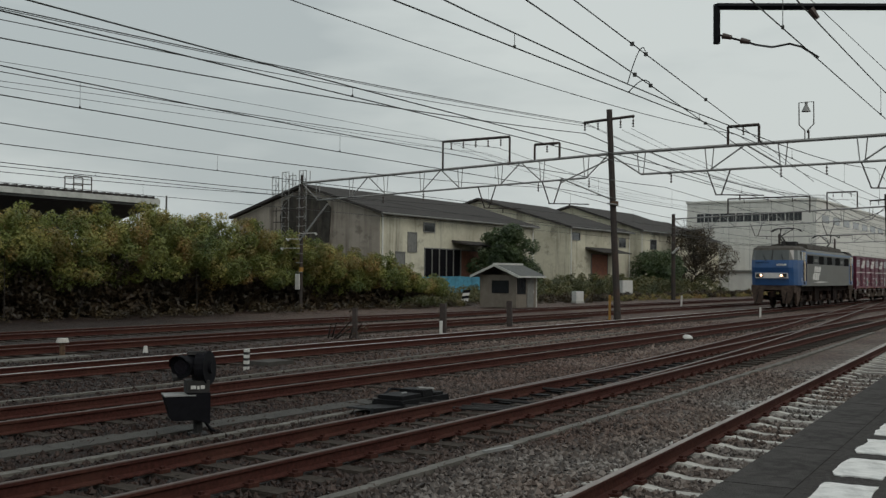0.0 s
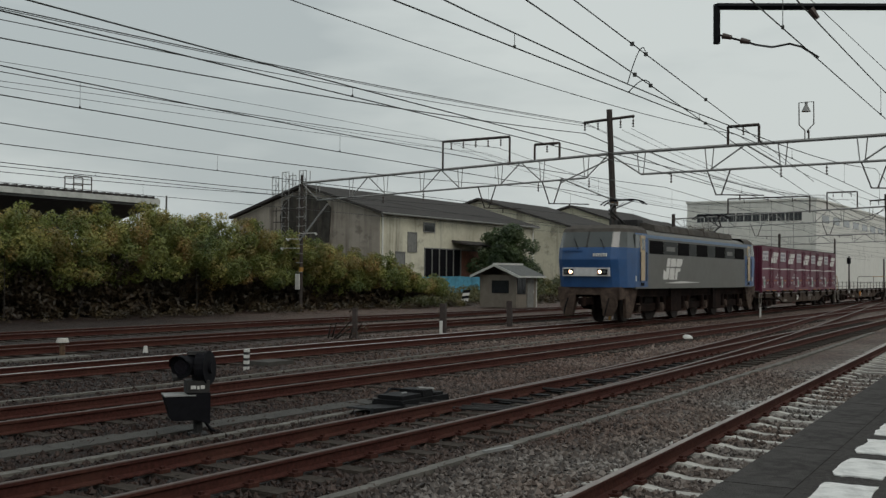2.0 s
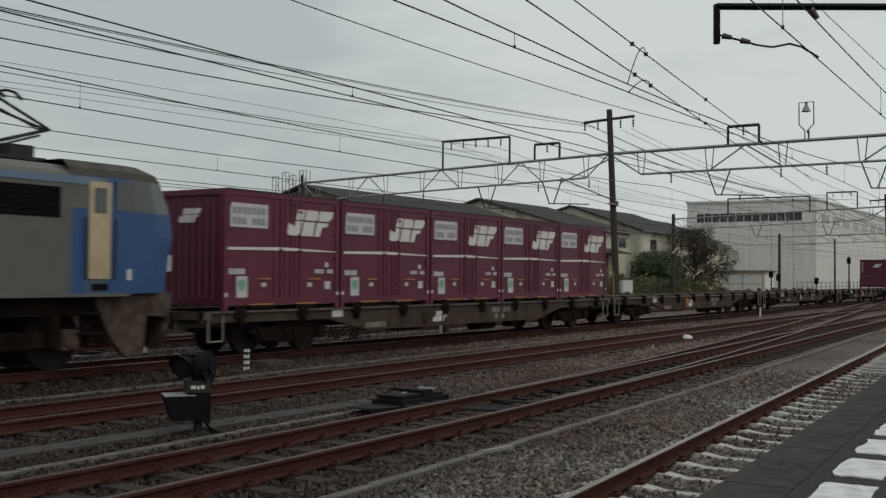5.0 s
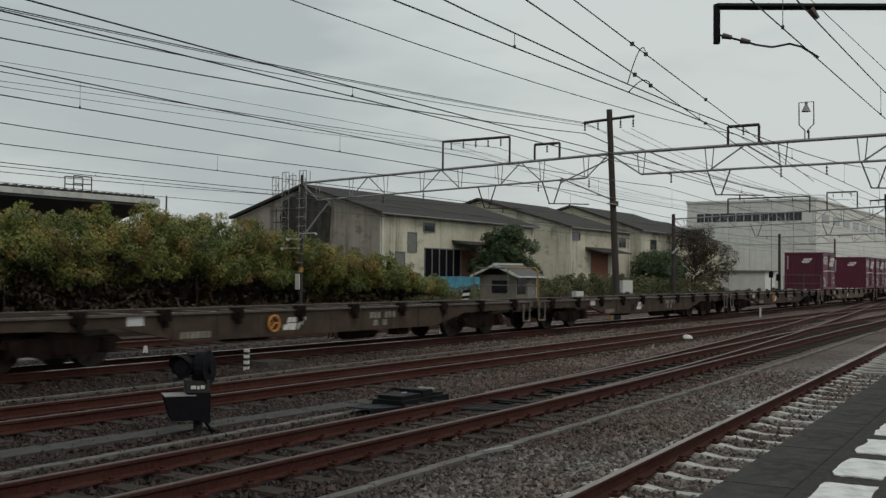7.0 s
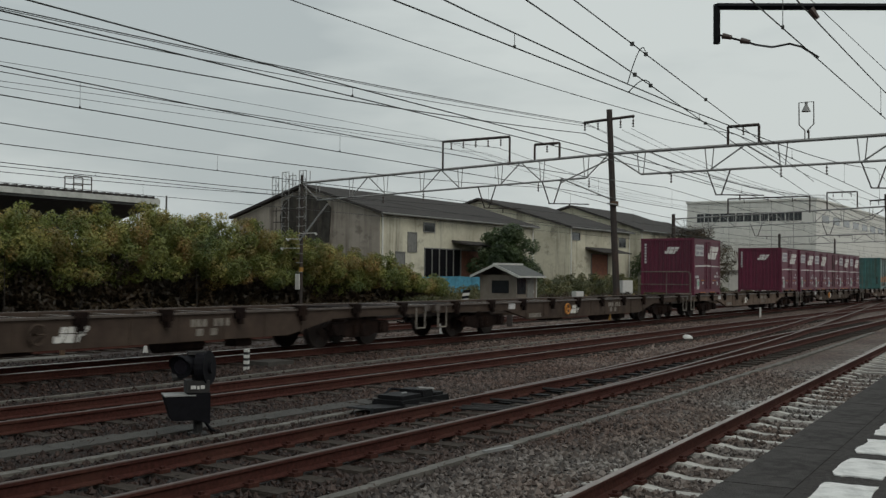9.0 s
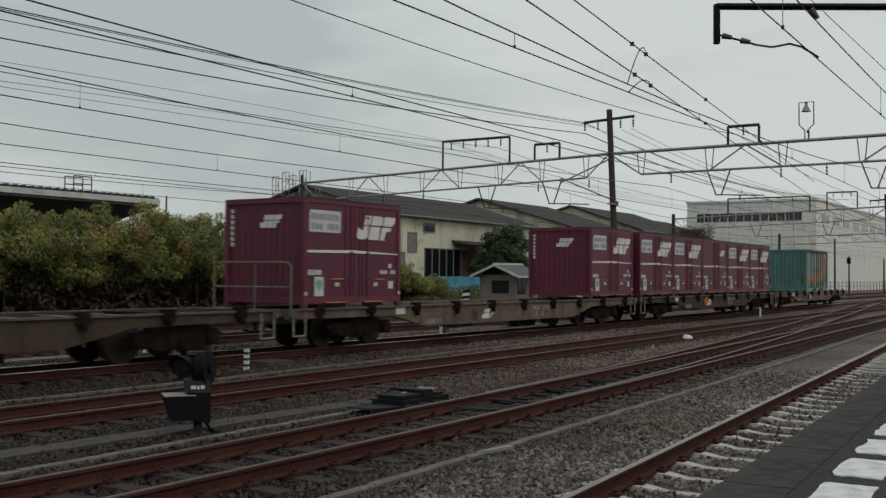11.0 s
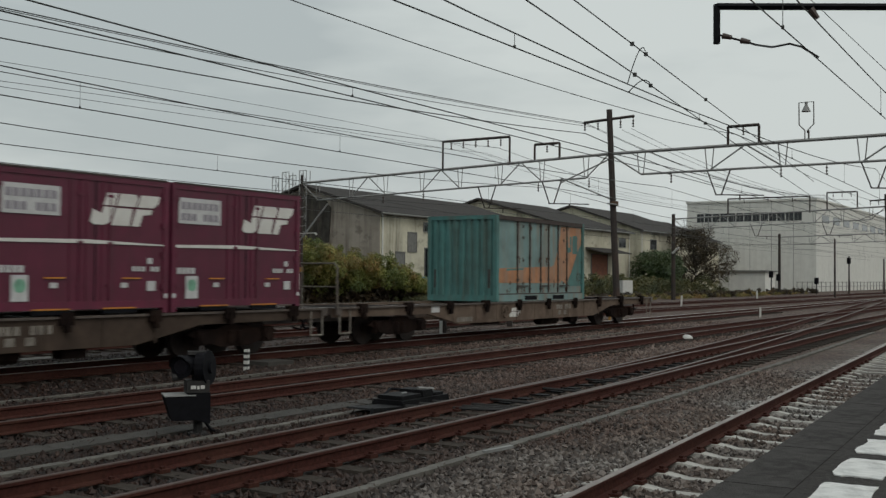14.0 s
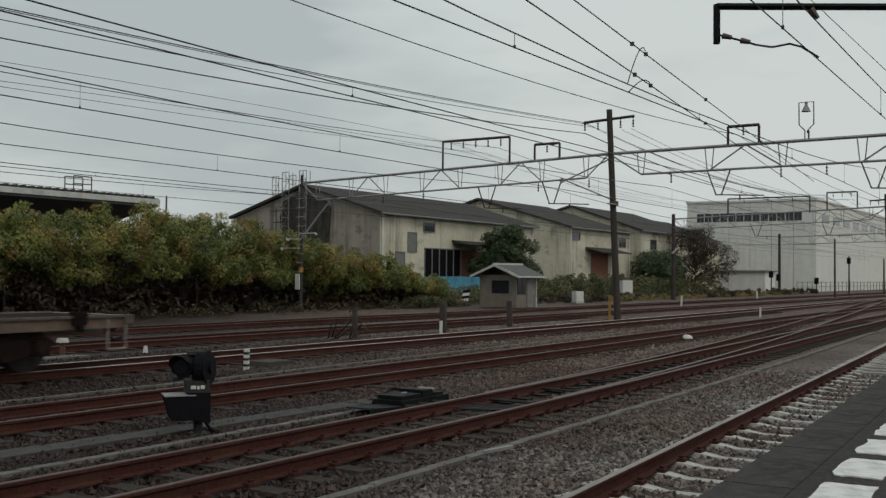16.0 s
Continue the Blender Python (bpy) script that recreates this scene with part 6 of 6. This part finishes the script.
    rod(bm, (8.1, -1.16, 0.68), (8.1, -1.25, 0.68), 0.035, 6)
    for k in range(3):
        rod(bm, (8.1, -1.24, 0.68), hw[k * 5 - (1 if k == 2 else 0)], 0.018, 4)
    part("brake_wheel", bm, M_AMBER if seed % 2 else paint, Wg, "hand brake wheel")
    # markings: plain shapes and bars
    logo(Wg, 8.5, 0.54, 0.25, -1.165, 0.22)
    plates("marking", Wg, M_FADED, -1.166, row(5.5, 0.46, 6, 0.11, 0.13, 0.03) + row(11.6, 0.68, 7, 0.12, 0.15, 0.035, (3,)) + row(11.75, 0.50, 2, 0.18, 0.14, 0.2))
    bm = B()
    box(bm, 4.2, -1.166, 0.75, 4.6, -1.155, 0.92)
    part("label_plate", bm, M_LABEL, Wg)
    if railing:
        for sd in (-1, 1):
            bm = B()
            polyrod(bm, [(a + 0.05, sd * 1.17, 0.95), (a + 0.05, sd * 1.17, 1.9), (a + 0.05, sd * 1.08, 2.0), (a + 0.05, 0, 2.0)], 0.026, 6)
            part("railing", bm, M_YELLOW if sd < 0 and seed in (1, 2) else M_RAILING, Wg, "bent end railing with worn paint")
        bm = B()
        rod(bm, (a + 0.05, -1.15, 1.45), (a + 0.05, 1.15, 1.45), 0.02, 6)
        part("rail_bar", bm, M_RAILING, Wg)
        bm = B()
        rod(bm, (a + 0.05, -0.1, 0.95), (a + 0.05, -0.1, 2.0), 0.02, 6)
        part("rail_post", bm, M_RAILING, Wg)
    return Wg


CL, CW, CH = 3.715, 2.45, 2.5


def container(material, tag, style=0):
    """Maroon twelve-foot rail container with ribbed ends and side doors."""
    c = thing("rail_container", "maroon steel rail container with white marks and side doors", "container", "maroon containers")
    y0 = -CW / 2
    bm = B()
    box(bm, 0.06, y0 + 0.022, 0.14, CL - 0.06, -y0 - 0.022, CH - 0.05)
    part("body", bm, material, c)
    for x in (0.0, CL - 0.12):
        for y in (y0, -y0 - 0.12):
            bm = B()
            box(bm, x, y, 0.0, x + 0.12, y + 0.12, CH)
            bmesh.ops.bevel(bm, geom=bm.edges[:], offset=0.012, segments=1)
            part("corner_post", bm, material, c)
    for q in ([(0.12, y, CH - 0.12, CL - 0.12, y + 0.1, CH - 0.002) for y in (y0, -y0 - 0.1)]
              + [(0.12, y + 0.004, 0.1, CL - 0.12, y + 0.096, 0.24) for y in (y0, -y0 - 0.1)]
              + [(x, y0 + 0.12, z0, x + 0.1, -y0 - 0.12, z1) for x in (0.004, CL - 0.104) for z0, z1 in ((CH - 0.12, CH - 0.002), (0.1, 0.24))]):
        bm = B()
        box(bm, *q)
        part("frame_rail", bm, material, c)
    for x in (1.69, 2.03):
        bm = B()
        box(bm, x - 0.012, y0 + 0.016, 0.24, x + 0.012, y0 + 0.03, CH - 0.12)
        part("door_gap", bm, M_BLACK, c)
    # shallow roof ridges
    bm = B()
    for k in range(6):
        box(bm, 0.3 + k * 0.6, y0 + 0.1, CH - 0.05, 0.36 + k * 0.6, -y0 - 0.1, CH - 0.01)
    part("roof_ridge", bm, material, c)
    # ribs of the ends
    for x, s in ((0.06, -1), (CL - 0.06, 1)):
        bm = B()
        for k in range(11):
            y = y0 + 0.2 + k * 0.195
            prism(bm, [(x, y - 0.05), (x + s * 0.035, y - 0.025), (x + s * 0.035, y + 0.025), (x, y + 0.05)], "z", 0.24, CH - 0.12)
        part("end_ribs", bm, material, c)
    # door leaves on the side: three dividing posts with hinges and lock bars
    for x in (1.52, 1.86, 2.2):
        bm = B()
        box(bm, x - 0.035, y0 + 0.006, 0.22, x + 0.035, y0 + 0.05, CH - 0.12)
        part("door_post", bm, material, c)
    for x in (1.7, 2.34):
        bm = B()
        rod(bm, (x, y0 + 0.012, 0.25), (x, y0 + 0.012, CH - 0.15), 0.02, 6)
        for z in (0.5, 1.25, 2.1):
            box(bm, x - 0.06, y0 - 0.012, z, x + 0.06, y0 + 0.05, z + 0.05)
        part("lock_rod", bm, M_ROD if style else material, c)
    for x in (0.09, CL - 0.17):
        for z in (0.45, 1.05, 1.6, 2.15):
            bm = B()
            box(bm, x, y0 - 0.014, z, x + 0.08, y0 + 0.02, z + 0.1)
            part("hinge", bm, material, c)
    for x in (0.02, CL - 0.1):
        bm = B()
        box(bm, x, y0 - 0.008, 0.28, x + 0.08, y0 + 0.01, 0.36)
        part("corner_tag", bm, M_LABEL, c)
    bm = B()
    box(bm, 0.06, y0 - 0.012, CH - 0.02, CL - 0.06, y0 + 0.04, CH + 0.012)
    part("top_lip", bm, M_ROD, c)
    for x in (1.0, 2.65):
        bm = B()
        box(bm, x, y0 - 0.01, 0.64, x + 0.4, y0 + 0.05, 0.665)
        part("tie_bar", bm, M_AMBER, c, "small amber bar")
    for x in (0.75, 2.2):
        bm = B()
        box(bm, x, y0 - 0.006, 0.02, x + 0.75, y0 + 0.06, 0.10)
        fk = part("fork_pocket", bm, M_BLACK, c)
        bm = B()
        box(bm, x, y0 - 0.01, 0.10, x + 0.75, y0 + 0.02, 0.125)
        part("pocket_edge", bm, M_AMBER, fk)
    yy = y0 + 0.004
    if style != 1:
        bm = B()
        box(bm, 0.16, yy - 0.004, 1.72, 1.28, yy + 0.004, 2.22)
        lb = part("advert_panel", bm, M_LABEL, c, "white lettered panel")
        plates("text_bar", lb, M_LABELTXT, yy - 0.004, row(0.22, 2.0, 7, 0.11, 0.14, 0.035) + row(0.22, 1.78, 7, 0.11, 0.14, 0.035, (3,)))
        logo(c, 1.98, 1.66, 0.53, yy, 0.22)
    else:
        logo(c, 2.55, 1.8, 0.24, yy, 0.22)
    bm = B()
    prism(bm, [(0.1, 1.30), (0.1, 1.245), (1.8, 1.265), (3.6, 1.265), (3.6, 1.285), (1.8, 1.335)], "y", yy - 0.006, yy + 0.003)
    part("white_flash", bm, M_LOGO, c)
    plates("text_bar", c, M_LABEL, yy, row(0.14, 0.74, 4, 0.09, 0.12, 0.03) + row(2.85, 0.78, 6, 0.08, 0.09, 0.03, (3,))
           + [(3.2, 0.92, 3.32, 1.03), (3.2, 0.42, 3.4, 0.6), (1.1, 0.48, 1.25, 0.57), (2.6, 0.48, 2.75, 0.57)])
    bm = B()
    box(bm, 0.36, yy - 0.005, 0.26, 0.68, yy + 0.002, 0.70)
    tg = part("tag", bm, M_LABEL, c)
    bm = B()
    rod(bm, (0.52, yy - 0.004, 0.52), (0.52, yy - 0.009, 0.52), 0.12, 12)
    part("tag_disc", bm, tag, tg)
    # marks on the end that faces forwards
    logo(c, -0.1, 1.84, 0.27, 0.052 - 0.03, 0.2, face="end", wide=1.3)
    for k in range(7):
        bm = B()
        box(bm, 0.018, 0.98, 2.18 - k * 0.13, 0.05, 1.06, 2.27 - k * 0.13)
        part("text_bar", bm, M_LABEL, c)
    return c


def teal_container():
    c = thing("freight_container", "faded teal and orange twenty-foot container with rusty door rods", "container")
    Lc, H, y0 = 6.03, 2.56, -1.22
    bm = B()
    box(bm, 0.08, y0 + 0.06, 0.16, Lc - 0.08, -y0 - 0.06, H - 0.06)
    part("body", bm, M_PALETEAL, c)
    for x in (0.0, Lc - 0.14):
        for y in (y0, -y0 - 0.14):
            bm = B()
            box(bm, x, y, 0, x + 0.14, y + 0.14, H)
            bmesh.ops.bevel(bm, geom=bm.edges[:], offset=0.015, segments=1)
            part("corner_post", bm, M_TEAL, c)
    for y in (y0, -y0 - 0.1):
        bm = B()
        box(bm, 0.14, y, H - 0.13, Lc - 0.14, y + 0.1, H - 0.002)
        part("top_rail", bm, M_ROD, c)
        bm = B()
        box(bm, 0.14, y, 0.0, Lc - 0.14, y + 0.1, 0.2)
        part("bottom_rail", bm, M_PALETEAL, c)
    for x in (0.004, Lc - 0.104):
        for z0, z1 in ((H - 0.12, H - 0.002), (0.0, 0.18)):
            bm = B()
            box(bm, x, y0 + 0.14, z0, x + 0.1, -y0 - 0.14, z1)
            part("end_rail", bm, M_TEAL, c)
    for x, s in ((0.08, -1), (Lc - 0.08, 1)):
        bm = B()
        out = [(x, y0 + 0.14)]
        for k in range(9):
            y = y0 + 0.26 + k * 0.24
            out += [(x + s * 0.004, y - 0.085), (x + s * 0.055, y - 0.055), (x + s * 0.055, y + 0.055), (x + s * 0.004, y + 0.085)]
        out += [(x, -y0 - 0.14)]
        lo, hi = ([bm.verts.new((p[0], p[1], z)) for p in out] for z in (0.18, H - 0.12))
        for k in range(len(out) - 1):
            bm.faces.new((lo[k], lo[k + 1], hi[k + 1], hi[k]))
        part("corrugated_end", bm, M_TEAL, c, "corrugated teal end wall")
    for y in (-0.95, 0.95):
        bm = B()
        box(bm, 0.015, y - 0.03, 0.4, 0.03, y + 0.03, 0.95)
        part("end_slot", bm, M_ROD, c)
    yy = y0 + 0.06
    # faded orange livery, cut to its outline
    for pts, mt in (([(0.14, 0.55), (4.3, 0.55), (4.6, 0.9), (4.2, 1.25), (3.7, 1.08), (0.14, 0.98)], M_ORANGE),
                    ([(3.75, 0.9), (4.75, 0.5), (5.88, 1.75), (5.88, 2.4), (4.35, 2.4), (4.2, 1.8)], M_ORANGE),
                    ([(4.8, 0.45), (5.88, 0.45), (5.88, 1.85), (5.6, 1.6)], M_TEAL),
                    ([(0.7, 0.92), (1.75, 0.95), (1.75, 1.0), (0.7, 0.98)], M_TEAL)):
        bm = B()
        prism(bm, pts, "y", yy - 0.006 if mt is M_ORANGE else yy - 0.01, yy + 0.002)
        part("livery_patch", bm, mt, c)
    # lessee's mark as plain teal shapes
    for pts in ([(4.72, 2.1), (4.84, 2.1), (4.86, 1.72), (5.02, 1.72), (5.0, 2.1), (5.12, 2.1), (5.12, 1.6), (4.9, 1.54), (4.72, 1.65)],
                [(5.2, 1.52), (5.34, 1.52), (5.6, 1.52), (5.56, 1.8), (5.58, 2.08), (5.48, 2.14), (5.2, 2.12)]):
        bm = B()
        prism(bm, pts, "y", yy - 0.012, yy + 0.002)
        part("mark", bm, M_TEAL, c)
    for x in (1.35, 2.15, 2.88, 3.42, 4.1, 4.75):
        bm = B()
        rod(bm, (x, yy - 0.02, 0.25), (x, yy - 0.02, H - 0.13), 0.024, 6)
        for z in (0.34, 0.62, 1.3, 2.3):
            box(bm, x - 0.05, yy - 0.045, z, x + 0.05, yy + 0.01, z + 0.06)
        part("lock_rod", bm, M_ROD, c)
    for x in (1.3, 2.8, 4.2):
        bm = B()
        box(bm, x, yy - 0.05, 0.44, x + 0.7, yy - 0.02, 0.475)
        part("door_lever", bm, M_ROD, c)
    for x in (0.09, 1.7, 4.5, 5.86):
        bm = B()
        for z in (0.5, 1.2, 1.9, 2.25):
            box(bm, x, yy - 0.02, z, x + 0.07, yy + 0.01, z + 0.08)
        part("hinge", bm, M_ROD, c)
    for x in (1.75, 3.65):
        bm = B()
        box(bm, x, y0 - 0.006, 0.03, x + 0.8, y0 + 0.03, 0.16)
        part("fork_pocket", bm, M_BLACK, c)
    rg = random.Random(8)
    for k in range(16):
        x, z = rg.uniform(0.3, 5.6), rg.choice((0.3, 0.34, 0.55, 1.25, 2.25))
        w, h = rg.uniform(0.012, 0.045), rg.uniform(0.04, 0.14)
        bm = B()
        prism(bm, [(x + math.cos(q) * w * rg.uniform(0.6, 1.2), z + math.sin(q) * h * rg.uniform(0.6, 1.2)) for q in [t_ * math.tau / 9 for t_ in range(9)]], "y", yy - 0.013, yy + 0.002)
        part("rust_patch", bm, M_RUSTPATCH, c)
    bm = B()
    box(bm, 0.14, yy - 0.03, 0.2, Lc - 0.14, yy, 0.235)
    part("door_sill", bm, M_ROD, c)
    bm = B()
    for a, b in (((5.55, 0.62), (5.8, 0.62)), ((5.55, 0.85), (5.8, 0.85)), ((5.55, 0.62), (5.55, 0.85)), ((5.8, 0.62), (5.8, 0.85))):
        rod(bm, (a[0], yy - 0.01, a[1]), (b[0], yy - 0.01, b[1]), 0.012, 4)
    part("card_holder", bm, M_ROD, c)
    return c


ride(loco(), 0.0, 0.0)
WAGON_S = [19.0 + 20.17 * k for k in range(7)]
LBL = ["grey-brown flat wagon loaded with five maroon containers", "empty grey-brown flat container wagon", "empty grey-brown flat container wagon", "empty grey-brown flat container wagon",
       "flat wagon carrying a maroon container at each end", "flat wagon loaded with five maroon containers", "last flat wagon carrying one teal container"]
for k, s in enumerate(WAGON_S):
    ride(wagon(LBL[k], k in (1, 2, 4, 6), k, M_WAGON_L if k in (4, 6) else M_WAGON), s, s)
DECK = 0.985
first = container(M_CONT, M_GREENTAG)
second = container(M_CONT2, M_BLUETAG, 1)
places = [(19.65 + 3.80 * k, first) for k in range(5)] + [(100.25, first), (115.45, first)] + [(119.9 + 3.80 * k, second if k == 2 else first) for k in range(5)]
used = set()
for s, proto in places:
    o = proto if proto not in used else copy_thing(proto, pose(0, 0, 0))
    used.add(proto)
    ride(o, s, max(w for w in WAGON_S if w < s + 0.5), DECK)
ride(teal_container(), 147.6, WAGON_S[6], DECK)

FRONT = [(0, 61.4), (2, 35.0), (4, 8.6), (6.5, -24.1), (9, -56.6), (11.5, -89.1), (12.5, -102.0), (15, -134.2), (16, -147.1)]


def motions():
    ts, fs = zip(*FRONT)
    for ob, s, base, z in MOVERS:
        rows = []
        for k in range(33):
            x = float(np.interp(k / 2, ts, fs)) + base
            y0, y1 = F_TRAIN(x), F_TRAIN(x + 19)
            rows.append((k / 2, pose(x, y0, 0, 0, 0, math.degrees(math.atan2(y1 - y0, 19))) @ Matrix.Translation((s - base, 0, z))))
        walk(ob, rows)
    for ob, x, r in WHEELS:
        rows = []
        for k in range(481):
            t = k / 30
            d = 61.4 - float(np.interp(t, ts, fs))
            rows.append((t, pose(x, 0, r) @ Matrix.Rotation(-d / r, 4, "Y")))
        walk(ob, rows)


motions()
